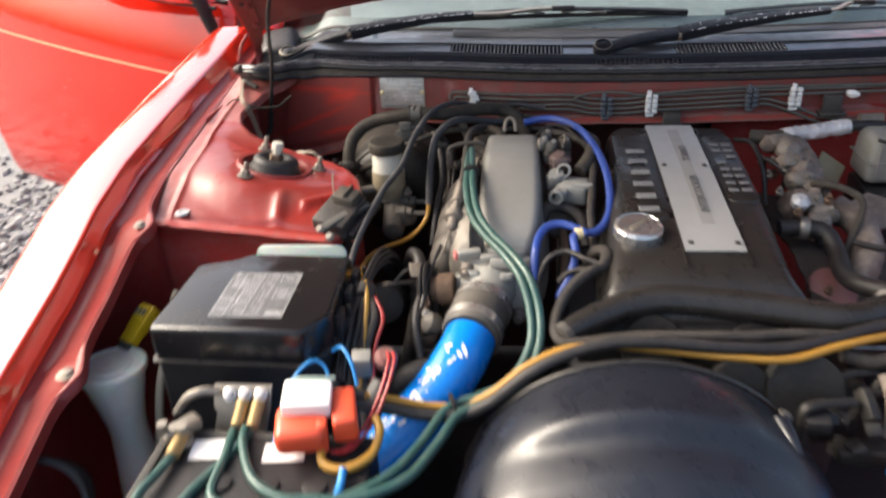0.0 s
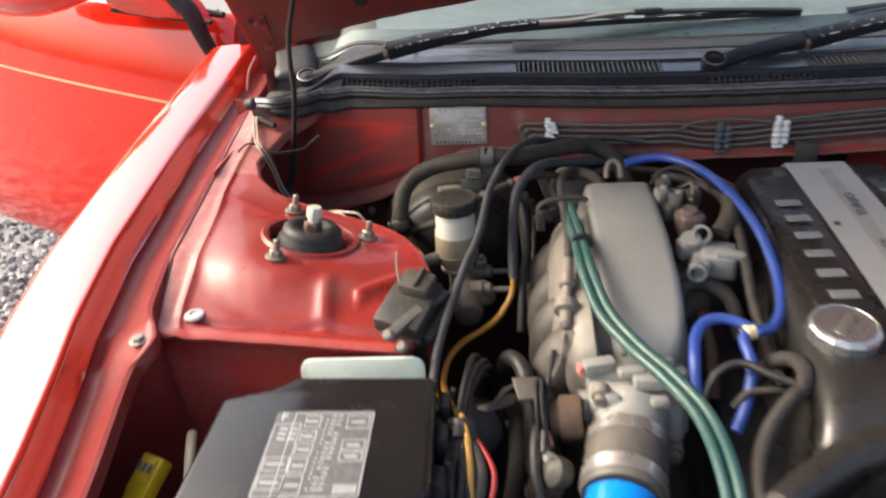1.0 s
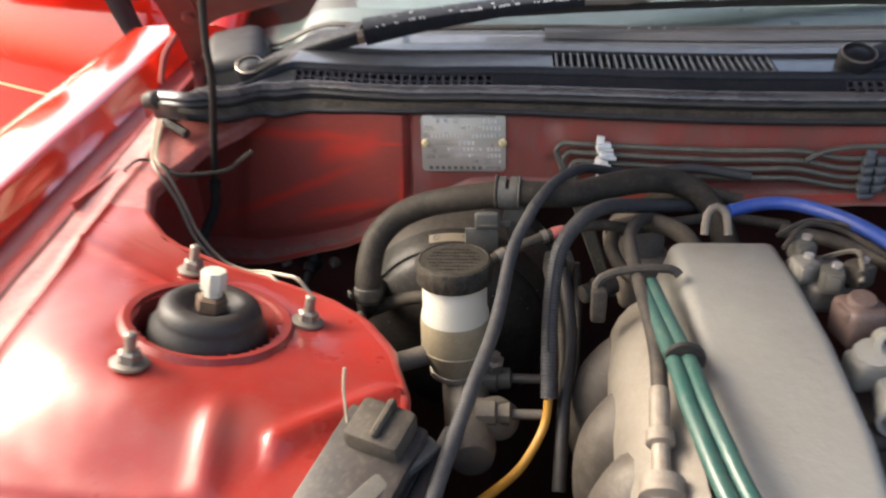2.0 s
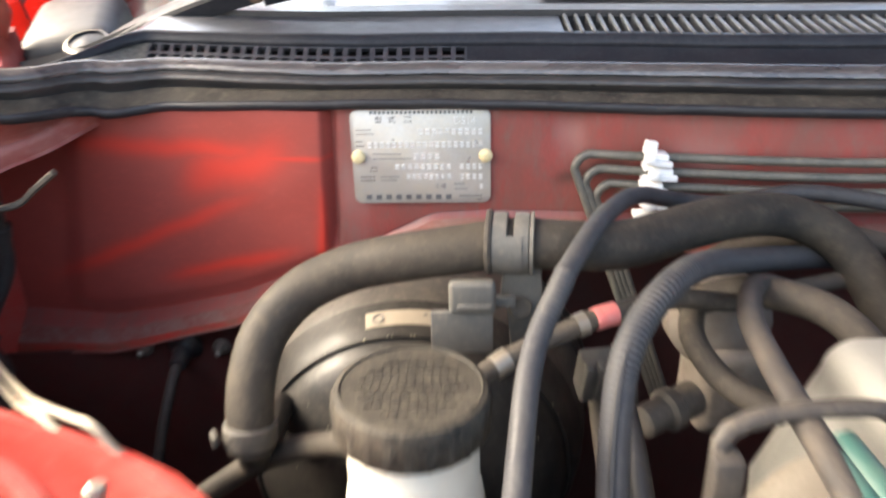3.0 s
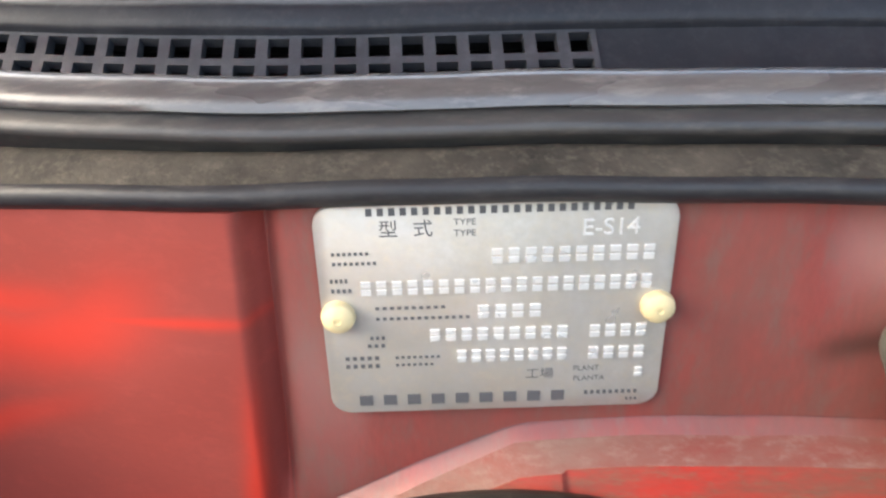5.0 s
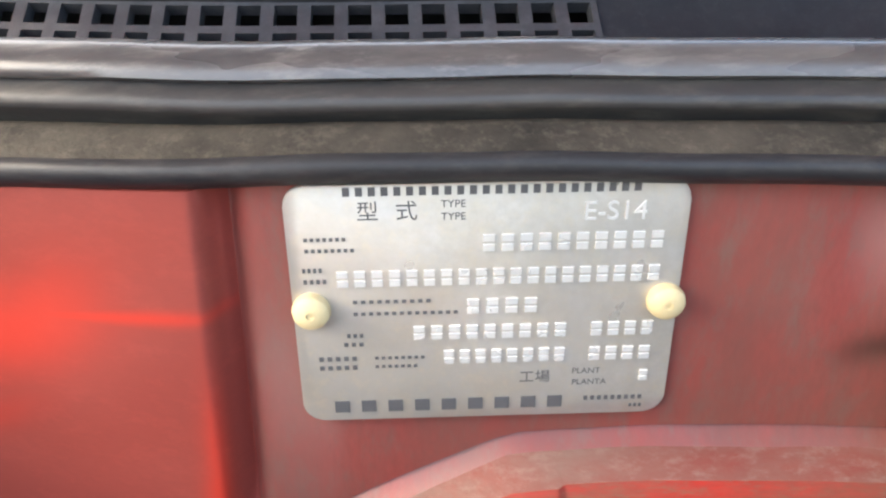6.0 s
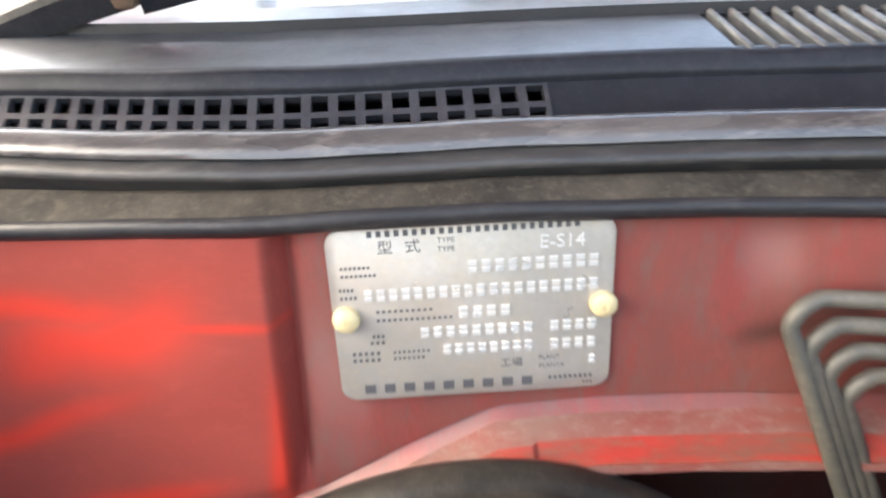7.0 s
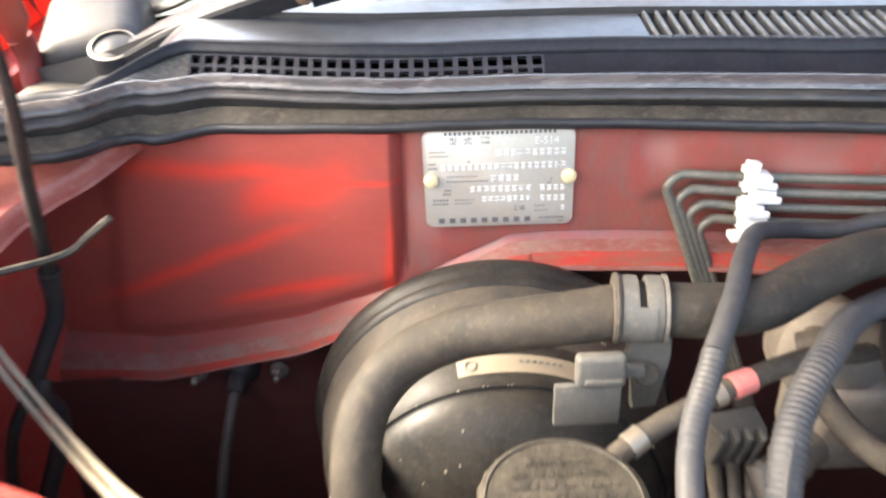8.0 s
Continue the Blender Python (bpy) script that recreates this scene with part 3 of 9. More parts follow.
def tower_skirt(u, v):
    """Walls of the tower below its top: the front, then round the inner side."""
    if u < 1:
        x, y = tower_left(1.118) + (tower_right(1.118) - tower_left(1.118)) * u, 1.118
        out = (0, -1)
    else:
        y = 1.118 + (u - 1) * 0.62
        x, out = tower_right(y), (0.75, 0.65 if y > 1.3 else -0.1)
    z = tower_z(x, y)
    d = [(0.0, 0.0), (0.006, -0.001), (0.010, -0.005), (0.006, -0.012), (-0.004, -0.020), (0.0, -0.06), (0.005, -0.16), (0.01, -0.50)][v]
    if y > 1.42:
        d = (d[0] * 0.6, max(d[1], -0.012) if v < 7 else -0.014)
    return (x + out[0] * d[0], y + out[1] * d[0], z + d[1])


part("tower_wall", sheet(tower_skirt, [*span(0, 0.999, 30), *span(1, 1.535, 34)], range(8), 0), M_RED_TOWER, tower, sharp=60)
# The paler red puts the light caught by this fold into its colour.
part("folded_edge", sheet(tower_skirt, span(1.535, 1.90, 28), range(8), 0), M_RED_PALE, tower, "pale folded edge above the dark corner", sharp=60)
bm = lathe([(HOLE_R + 0.010, 0.001), (HOLE_R + 0.006, 0.006), (HOLE_R, 0.005), (HOLE_R - 0.004, -0.004), (HOLE_R - 0.004, -0.05)], Matrix.Translation((*TOWER_C, 0.869)) @ Euler((radians(-5.7), radians(12.4), 0)).to_matrix().to_4x4(), 48, cap=False)
part("tower_collar", bm, M_RED_BAY, tower)

# bulkhead: upper panel in two pressings, flange, dark lower wall
panel_foot = lambda x: lerp([(-0.66, 0.757), (-0.54, 0.7640), (-0.515, 0.7655), (-0.46, 0.7793), (-0.40, 0.7990), (-0.37, 0.8145), (-0.325, 0.8340), (-0.29, 0.8528), (-0.256, 0.8690), (-0.22, 0.8712), (-0.05, 0.872), (0.1, 0.880), (0.7, 0.884), (1.0, 0.84)], x)


def emboss_left(z):
    """The slanting left edge of the raised pressing."""
    return -0.523 - 0.185 * (0.90 - z)


def panel_face(x, v):
    z = panel_foot(x) + (0.942 - panel_foot(x)) * v
    lean = -0.0035 * (1 - v)
    e = emboss_left(z)
    step = soft_lerp([(e - 0.014, 0.0), (e + 0.010, 0.0060), (-0.40, 0.0045), (-0.3305 + lean, 0.0045), (-0.3262 + lean, 0.0)], x) * soft_lerp([(0.0, 0.15), (0.10, 1.0), (0.985, 1.0), (0.995, 0.0)], v)
    groove = 0.0060 * min(1, v * 6) * math.exp(-((x + 0.3225 - lean) / 0.0034) ** 2)
    dent = 0.004 * math.exp(-((x + 0.165) / 0.012) ** 2) * min(1, max(0, 1.6 * v - 0.3))
    wave = 0.0009 * noise.noise((x * 16, v * 1.6, 2))
    return (x, wall_y(x) - step + groove + dent + wave, z)


def corner_face(u, v):
    x = -0.66 + (emboss_left(0.76 + 0.18 * v) - 0.006 + 0.66) * u
    return panel_face(x, v)


def pressing_face(u, v):
    e = emboss_left(0.76 + 0.18 * v) - 0.007
    return panel_face(e + (-0.3225 - e) * u, v)


PV = [0, 0.02, 0.04, 0.06, 0.08, 0.1, 0.14, 0.2, 0.3, 0.4, 0.5, 0.6, 0.7, 0.8, 0.9, 0.96, 0.985, 1]
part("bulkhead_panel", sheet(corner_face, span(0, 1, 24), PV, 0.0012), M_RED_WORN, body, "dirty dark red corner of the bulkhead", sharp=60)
part("bulkhead_panel", sheet(pressing_face, sorted(set(span(0, 0.10, 14) + span(0.12, 0.92, 24) + span(0.93, 1, 22))), PV, 0.0012), M_RED_WORN, body, "scuffed red pressed bulkhead panel with brighter streaks", sharp=60)
part("bulkhead_panel", sheet(panel_face, sorted(set(span(-0.3240, -0.31, 16) + span(-0.30, -0.10, 30) + span(-0.09, 1.02, 50))), PV, 0.0012), M_RED_FADED, body, "faded dusty red bulkhead panel", sharp=60)


rnd = random.Random(9)
M_SCUFF = surf("pale_paint_scuff", (0.45, 0.16, 0.12), 0.6, vary=0.3, blotch=80, bump=0)
bm = bmesh.new()
for cx, cz, n, spread in ((-0.342, 0.923, 7, 0.008), (-0.337, 0.909, 4, 0.004), (-0.43, 0.87, 3, 0.03), (-0.46, 0.845, 3, 0.02), (-0.16, 0.90, 3, 0.02)):
    for _ in range(n):
        x, z = cx + rnd.uniform(-spread, spread), cz + rnd.uniform(-spread, spread) * 0.6
        v = (z - panel_foot(x)) / (0.942 - panel_foot(x))
        p, a, l, w = Vector(panel_face(x, v)), rnd.uniform(-0.6, 1.0), rnd.uniform(0.0008, 0.0032), rnd.uniform(0.0002, 0.0004)
        m = Matrix.Translation(p + Vector((0, -0.0008, 0))) @ Euler((radians(90), 0, math.atan(0.32 * (x - CX)))).to_matrix().to_4x4() @ Matrix.Rotation(a, 4, "Z")
        prism([(-l, 0), (-l * 0.4, -w), (l * 0.7, -w * 0.6), (l, 0), (l * 0.3, w)], 0.0003, m, bm=bm)
tagged(part("scuff", bm, M_SCUFF, body, "pale scratches in the red paint"), kind="stuff")


FLANGE_END = [(0.0, 0.0), (-0.005, -0.005), (-0.013, -0.011), (-0.020, -0.0165), (-0.025, -0.020), (-0.0275, -0.0235), (-0.0285, -0.0265), (-0.028, -0.029)]
FLANGE_MID = [(0.0, 0.0), (-0.0008, -0.0025), (-0.0032, -0.0050), (-0.0072, -0.0068), (-0.0115, -0.0092), (-0.0150, -0.0130), (-0.0172, -0.0165), (-0.0180, -0.0190)]


def flange_face(x, v):
    """The bent-out foot of the bulkhead: a dusty slope, a red band and a dirty lower edge."""
    out = soft_lerp([(-0.62, 0.95), (-0.42, 0.88), (-0.26, 0.80)], x)
    drop = soft_lerp([(-0.62, 1.15), (-0.52, 0.76), (-0.44, 0.60), (-0.36, 0.50), (-0.26, 0.40)], x)
    a, b, w = FLANGE_END[v], FLANGE_MID[v], soft_lerp([(-0.36, 0.0), (-0.255, 1.0)], x)
    wob = 0.0018 * noise.noise((x * 14, 0.3, 0)) + 0.0007 * noise.noise((x * 45, v, 0))
    lap = 0.0014 * soft_lerp([(-0.2445, 1.0), (-0.2425, 0.0)], x) * (1 if 4 <= v <= 6 else 0) * soft_lerp([(-0.30, 0.0), (-0.26, 1.0)], x)
    tuck = 0.0012 if v == 0 else -0.0004
    return (x, panel_face(x, 0)[1] + tuck + a[0] * out * (1 - w) + b[0] * w - lap, panel_foot(x) + a[1] * drop * (1 - w) + b[1] * w * 1.05 + (wob if v else 0.0015))


FX = sorted(set(span(-0.65, -0.25, 60) + span(-0.25, -0.238, 14) + span(-0.23, 0.95, 110)))
part("bulkhead_bend", sheet(flange_face, FX, range(3), 0), M_RED_FADED, body, "faded red bend at the foot of the bulkhead panel", sharp=60)
part("bulkhead_fold", sheet(flange_face, FX, range(2, 5), 0), M_FOLD, body, "dust-caked fold below the bulkhead panel", sharp=60)
part("bulkhead_flange", sheet(flange_face, FX, range(4, 7), 0), M_RED_DUSTY, body, "red bent lower flange of the bulkhead panel", sharp=60)
part("flange_edge", sheet(flange_face, FX, range(6, 8), 0.0012), M_FOLD, body, "dirty lower edge of the flange", sharp=60)
# The shade below the flange is put into this wall's red.
part("lower_bulkhead", sheet(lambda x, v: (x, 1.648 + 0.05 * max(0.0, x + 0.30) + 0.006 * noise.noise((x * 9, v * 6, 1)), 0.25 + (panel_foot(x) - 0.022 - 0.25) * v), span(-0.66, 1.08, 40), span(0, 1, 16), 0.002), M_RED_DARK, body, "red lower bulkhead, its shade put into the colour")
part("lower_bulkhead", sheet(lambda x, z: (x, 1.612 + 0.008 * noise.noise((x * 9, z * 9, 1)) + 0.10 * (x - 0.7) ** 2, z), span(0.37, 1.05, 20), span(0.35, 0.885, 12), 0.002), M_RED_BAY, body, "dull red lower bulkhead on the far side")
# side wall behind the tower and the far side of the bay
part("tower_side_wall", sheet(lambda y, z: (-0.606 - 0.06 * (1.69 - y) + 0.008 * noise.noise((y * 6, z * 6, 2)), y, z), span(1.44, 1.71, 14), span(0.3, 0.915, 12), 0.002), M_RED_TOWER, body, "red side wall behind the strut tower")
part("far_apron", sheet(lambda y, v: (1.02 + 0.05 * v, y, 0.25 + 0.62 * v), span(0.1, 1.70, 12), span(0, 1, 6), 0.002), M_RED_BAY, body, "dull red inner apron on the far side of the bay")
mirror = lambda p: (2 * CX - p[0], p[1], p[2])
part("far_fender", sheet(lambda y, k: mirror(fender_face(y, k)), span(0.1, 1.955, 40), range(len(FENDER_SECTION)), 0.0012), M_RED_OUT, body, "glossy red front fender on the far side", sharp=60)
part("far_gutter", sheet(lambda y, v: mirror(gutter_face(y, v)), span(0.1, 1.74, 60), range(8), 0.001), M_RED_BAY, body, "dull red gutter beside the far fender", sharp=60)
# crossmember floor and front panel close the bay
part("under_tray", sheet(lambda x, y: (x, y, 0.24), span(-0.66, 1.1, 6), span(0.0, 1.70, 6), 0.004), M_DARK, body, "near-black under-tray closing the engine bay")
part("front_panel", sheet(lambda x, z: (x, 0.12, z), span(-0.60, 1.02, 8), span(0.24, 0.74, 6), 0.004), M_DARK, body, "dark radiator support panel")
# front wheels under the fenders carry the car
for x in (-0.71, 2 * CX + 0.71):
    m = Matrix.Translation((x, 1.30, 0.302)) @ Euler((0, radians(90), 0)).to_matrix().to_4x4()
    part("tyre", lathe([(0.20, -0.085), (0.27, -0.092), (0.300, -0.075), (0.305, 0), (0.300, 0.075), (0.27, 0.092), (0.20, 0.085)], m, 40), M_RUBBER_CLEAN, body, "black rubber tyre")
# fixings on the gutter and the tower
for at, r in (((fx(1.085) + 0.068, 1.085, fz(1.085) - 0.018), 0.007), ((fx(0.813) + 0.066, 0.813, fz(0.813) - 0.018), 0.009)):
    bolt(body, at, r, 0.006, material=M_STEEL_DULL)
bm = lathe([(0.012, 0), (0.0125, 0.001), (0.011, 0.0035), (0.006, 0.004), (0.005, 0.0022)], Matrix.Translation((-0.556, 1.145, tower_z(-0.556, 1.145))), 24)
part("grommet", bm, M_PLATE_SILVER, body, "pale grey plug pressed into the tower flange")

# scuttle corner under the hood hinge: added filler panels, dark for the shaded void
part("scuttle_corner", sheet(lambda x, y: (x, y, 0.928 + 0.05 * (y - 1.62) + 0.006 * noise.noise((x * 12, y * 12, 4))), span(-0.615, -0.50, 10), span(1.68, 2.0, 12), 0.002), M_GRIME, body, "dark filler panel in the scuttle corner")
part("scuttle_wall", sheet(lambda x, z: (x, 1.99 + 0.3 * (x + 0.6), z), span(-0.72, -0.45, 6), span(0.90, 1.08, 6), 0.004), M_RED_DARK, body, "dark red filler wall behind the hood hinge")

# ---- strut top mount ----
STRUT_TILT = Euler((radians(-5.7), radians(12.4), 0)).to_matrix()
strut = thing("strut_mount", (*TOWER_C, 0.86), "black rubber strut top mount with rusty centre nut and three studs", "strut mount")
SM = Matrix.Translation((*TOWER_C, 0.866)) @ STRUT_TILT.to_4x4()
part("rubber_bush", lathe([(0.046, -0.022), (0.0465, -0.006), (0.0450, 0.003), (0.0405, 0.008), (0.0400, 0.012), (0.0385, 0.018), (0.033, 0.0225), (0.027, 0.023), (0.022, 0.021), (0.017, 0.016), (0.010, 0.015)], SM, 48), M_RUBBER_CLEAN, strut, "black moulded rubber bush")
part("backing", lathe([(0.072, -0.03), (0.072, -0.022), (0.02, -0.022)], SM, 40), M_DARK, strut)
part("centre_nut", lathe([(0.0125, 0.016), (0.0125, 0.026), (0.010, 0.028)], SM, 6), M_RUST, strut, "rusty brown centre nut", sharp=30)
part("rod_end", lathe([(0.0075, 0.024), (0.0075, 0.034), (0.0102, 0.0345), (0.0104, 0.046), (0.009, 0.049), (0.004, 0.0495)], SM, 8), M_MILK, strut, "white plastic cap on the damper rod", sharp=30)
for x, y in ((-0.474, 1.228), (-0.488, 1.383), (-0.377, 1.335)):
    bolt(strut, (x, y, tower_z(x, y) + 0.001), 0.0085, 0.011, STRUT_TILT, M_STEEL_DULL, 0.014, "stud_nut")


# ---- cowl: rubber lip, dirty ledge, seal, vent strip, cover ----
def end_drop(x):
    """How far the cowl's left end falls away."""
    return soft_lerp([(-0.62, 0.075), (-0.535, 0.045), (-0.462, 0.0)], x)


def end_swing(x):
    """How far its front edge swings forward there."""
    return soft_lerp([(-0.62, -0.10), (-0.52, -0.065), (-0.462, 0.0)], x)


def lip_drop(x):
    """How far the rubber lip sags towards its ends."""
    return soft_lerp([(-0.62, 0.014), (-0.56, 0.006), (-0.52, -0.004), (-0.47, -0.0085), (-0.43, -0.006), (-0.36, -0.002), (-0.30, 0.0), (-0.20, -0.001), (-0.13, -0.002), (1.0, -0.002)], x)


def cowl_strip(rows):
    """A strip along the bulkhead's top from offsets (back, height)."""
    return lambda x, v: (x, wall_y(x) + rows[v][0] + end_swing(x), rows[v][1] + 0.0006 * noise.noise((x * 22, 0, 5)) - end_drop(x) * 0.35)


def seal_strip(rows, sag=0.0):
    """The same for the hood seal, whose left end bends forward and up."""
    def face(x, v):
        swing = soft_lerp([(-0.66, -0.085), (-0.60, -0.105), (-0.555, -0.112), (-0.515, -0.072), (-0.485, -0.022), (-0.44, 0.0)], x)
        lift = soft_lerp([(-0.66, 0.0), (-0.56, 0.010), (-0.51, 0.005), (-0.47, 0.0)], x)
        dip = 0.0008 * noise.noise((x * 9, 0, 8)) + 0.0004 * noise.noise((x * 30, 0, 5))
        return (x, wall_y(x) + rows[v][0] + swing, rows[v][1] + lift + dip + (rows[v][2] if len(rows[v]) > 2 else sag) * lip_drop(x))
    return face


XS = span(-0.595, 1.09, 170)
cowl = thing("cowl_seal", (CX, 1.6, 0.94), "weathered black rubber hood seal along the top of the bulkhead", "rubber seal")
part("rubber_lip", sheet(seal_strip([(-0.001, 0.9421), (-0.0065, 0.9431), (-0.0090, 0.9461), (-0.0092, 0.9480), (-0.0078, 0.9497), (-0.0062, 0.9500)], 1.0), XS[5:], range(6), 0), M_SEAL_DARK, cowl, "black rubber lip", sharp=70)
part("ledge", sheet(seal_strip([(-0.0066, 0.9492, 1.0), (-0.003, 0.9510, 0.9), (0.0004, 0.9524, 0.75), (0.0030, 0.9532, 0.6), (0.0062, 0.9532, 0.4), (0.0095, 0.9480, 0.3)]), XS[4:], range(6), 0), M_DIRT, cowl, "dirt caked ledge behind the lip", sharp=70)
SEAL = [(0.0110, 0.9400), (0.0085, 0.9540), (0.0052, 0.9556), (0.0047, 0.9574), (0.0058, 0.9590), (0.0082, 0.9612), (0.0092, 0.9616), (0.0072, 0.9628), (0.0078, 0.9648), (0.0102, 0.9670), (0.0135, 0.9688), (0.0170, 0.9694), (0.0205, 0.9674), (0.0225, 0.9630)]
part("lower_bulb", sheet(seal_strip(SEAL[:7]), XS, range(7), 0), M_SEAL_LOW, cowl, "lower rib of the seal, its shade painted in", sharp=75)
part("seal_bulb", sheet(seal_strip(SEAL[6:]), XS, range(len(SEAL) - 6), 0), M_SEAL, cowl, "greyed rubber bulb", sharp=75)

part("seal_end", lathe([(0.004, -0.012), (0.009, -0.008), (0.0105, 0.0), (0.009, 0.008), (0.004, 0.011)], axis((-0.594, wall_y(-0.594) - 0.095, 0.968), (-0.64, wall_y(-0.594) - 0.07, 0.955)), 16), M_RUBBER, cowl, "grey rounded end of the seal")

cover = thing("cowl_cover", (CX, 1.7, 0.96), "faded dark grey plastic cowl cover below the windscreen", "cowl cover")


def vent_point(s, up):
    """On the vent strip: s along x, up 0..1 from the seal to the band."""
    return Vector((s, wall_y(s) + 0.0235 + 0.0165 * up, 0.9630 + 0.0118 * up))


PITCH = 0.00925


def vent_strip(x0, x1, holes):
    """The perforated strip: square holes in two rows with real depth."""
    own = bmesh.new()
    n = round((x1 - x0) / PITCH)
    ups = [0.0, 0.12, 0.46, 0.58, 0.92, 1.0]
    us = []
    for i in range(n):
        us += [x0 + PITCH * (i + 0.18), x0 + PITCH * (i + 0.82)]
    us = [x0, *us, x1]
    front = [[own.verts.new(vent_point(u, w)) for w in ups] for u in us]
    back = [[own.verts.new(vent_point(u, w) + Vector((0, 0.003, -0.003))) for w in ups] for u in us]
    for i in range(len(us) - 1):
        for j in range(5):
            hole = holes and i % 2 == 1 and j in (1, 3)
            if not hole:
                own.faces.new((front[i][j], front[i + 1][j], front[i + 1][j + 1], front[i][j + 1]))
            else:
                a, b = [front[i][j], front[i + 1][j], front[i + 1][j + 1], front[i][j + 1]], [back[i][j], back[i + 1][j], back[i + 1][j + 1], back[i][j + 1]]
                for k in range(4):
                    own.faces.new((a[k], a[(k + 1) % 4], b[(k + 1) % 4], b[k]))
    bmesh.ops.delete(own, geom=[v for v in own.verts if not v.link_faces], context="VERTS")
    return own


part("vent_strip", vent_strip(-0.4627, -0.4627 + 25 * PITCH, True), M_COWL, cover, "strip of small square vent holes, dusty", sharp=30)
part("vent_strip", vent_strip(0.13, 0.13 + 18 * PITCH, True), M_COWL, cover, "strip of small square vent holes, dusty", sharp=30)
seal_back = seal_strip([(0.0195, 0.9675)])
band_foot = cowl_strip([(0.0395, 0.9738)])
part("corner_strip", sheet(lambda s, u: (Vector(seal_back(s, 0)).lerp(Vector(band_foot(s, 0)), u) + Vector((0, 0, 0.002 * math.sin(math.pi * u)))).lerp(vent_point(s, u), soft_lerp([(-0.50, 0.0), (-0.4627, 1.0)], s)), span(-0.60, -0.4627, 30), span(0, 1, 8), 0), M_COWL_DUST, cover, "sloping corner of the cowl", sharp=60)
for a, b in ((-0.4627 + 25 * PITCH, 0.13), (0.13 + 18 * PITCH, 1.05)):
    part("plain_strip", sheet(lambda s, u: vent_point(s, u) + Vector((0, 0.0, -0.0012 * (1 - abs(2 * u - 1)))), span(a, b, 30), span(0, 1, 4), 0), M_COWL_DARK, cover, sharp=60)
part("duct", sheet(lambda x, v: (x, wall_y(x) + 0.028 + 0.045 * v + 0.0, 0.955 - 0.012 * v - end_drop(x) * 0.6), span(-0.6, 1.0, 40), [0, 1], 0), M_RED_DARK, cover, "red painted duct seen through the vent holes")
# Sheet added behind the vent holes, black for the duct's shade.
part("duct_back", sheet(lambda x, v: (x, wall_y(x) + 0.085 + 0.0, 0.93 + 0.062 * v - end_drop(x) * 0.65), span(-0.62, 1.0, 40), [0, 1], 0), M_DARK, cover, "near-black sheet closing the duct, standing for its shade")
BAND = [(0.0397, 0.9743), (0.0388, 0.9760), (0.0385, 0.9775), (0.0400, 0.9792), (0.0408, 0.9812), (0.0425, 0.9826), (0.046, 0.9830)]
part("front_band", sheet(cowl_strip(BAND), XS, range(len(BAND)), 0), M_COWL_DARK, cover, "dark stiffening band", sharp=60)

part("corner_cap", lumpy(box(0.085, 0.11, 0.06, Matrix.Translation((-0.580, 1.838, 0.950)) @ Euler((radians(14), radians(-8), 0.2)).to_matrix().to_4x4(), 0.02, 4), 0.003, 20), M_BLACK, cover, "dusty end cap of the cowl")
LOUVRES = ((-0.165, 0.066, 0.048, 0.083), (0.285, 0.50, 0.048, 0.083))


def cover_top(x, v):
    """From the band back to the windscreen."""
    back = 0.0455 + (0.215 - 0.0455) * v
    z = 0.9826 + 0.014 * math.sin(math.pi * min(1, v * 1.2) / 2) - 0.010 * v * v - end_drop(x) * (0.35 + 0.65 * min(1, v * 6) - 0.5 * max(0, v - 0.5))
    z -= 0.006 * math.exp(-((v - 0.62) / 0.10) ** 2) * (1 if -0.34 < x < 0.36 else 0)
    return (x, wall_y(x) + back + end_swing(x) * (1 - v), z)


def louvre_hole(x, back):
    return any(a < x < b and c < back < d for a, b, c, d in LOUVRES)


own = bmesh.new()
cv = [0.0, 0.01, *span(0.02, 0.18, 8), *span(0.22, 1, 14)]
g = [[own.verts.new(cover_top(x, v)) for v in cv] for x in span(-0.62, 1.08, 516)]
xs516 = span(-0.62, 1.08, 516)
for i in range(516):
    for j in range(len(cv) - 1):
        if not louvre_hole((xs516[i] + xs516[i + 1]) / 2, 0.0455 + 0.1695 * (cv[j] + cv[j + 1]) / 2):
            own.faces.new((g[i][j], g[i + 1][j], g[i + 1][j + 1], g[i][j + 1]))
bmesh.ops.delete(own, geom=[v for v in own.verts if not v.link_faces], context="VERTS")
part("top_panel", own, M_COWL, cover, "faded cowl panel", sharp=60)
# Paler than the cowl plastic, so the fins show against the gaps.
M_SLAT = surf("pale_louvre_plastic", (0.050, 0.054, 0.062), 0.40, spec=0.5, vary=0.25, dust=(0.20, 0.20, 0.20), amount=0.4, bump=0.08)
slat_mesh = None
for a, b, c, d in LOUVRES:
    n = 29 if a < 0 else 27
    for i in range(n):
        x = a + (b - a) * (i + 0.5) / n
        p, q = Vector(cover_top(x, 0.012)), Vector(cover_top(x, 0.225))
        if slat_mesh is None:
            bm = box(0.0028, 0.043, 0.012, Matrix.Identity(4), 0.0008, 1)
            first = link_mesh("slat", bm, M_SLAT)
            slat_mesh = first.data
            ob = first
        else:
            ob = new("slat", slat_mesh)
        ob.parent = cover
        ob.matrix_parent_inverse = Matrix.Translation(-Vector(cover.location))
        ob.matrix_basis = Matrix.Translation((p + q) / 2 + Vector((0, 0, -0.0045))) @ (q - p).to_track_quat("Y", "Z").to_matrix().to_4x4()
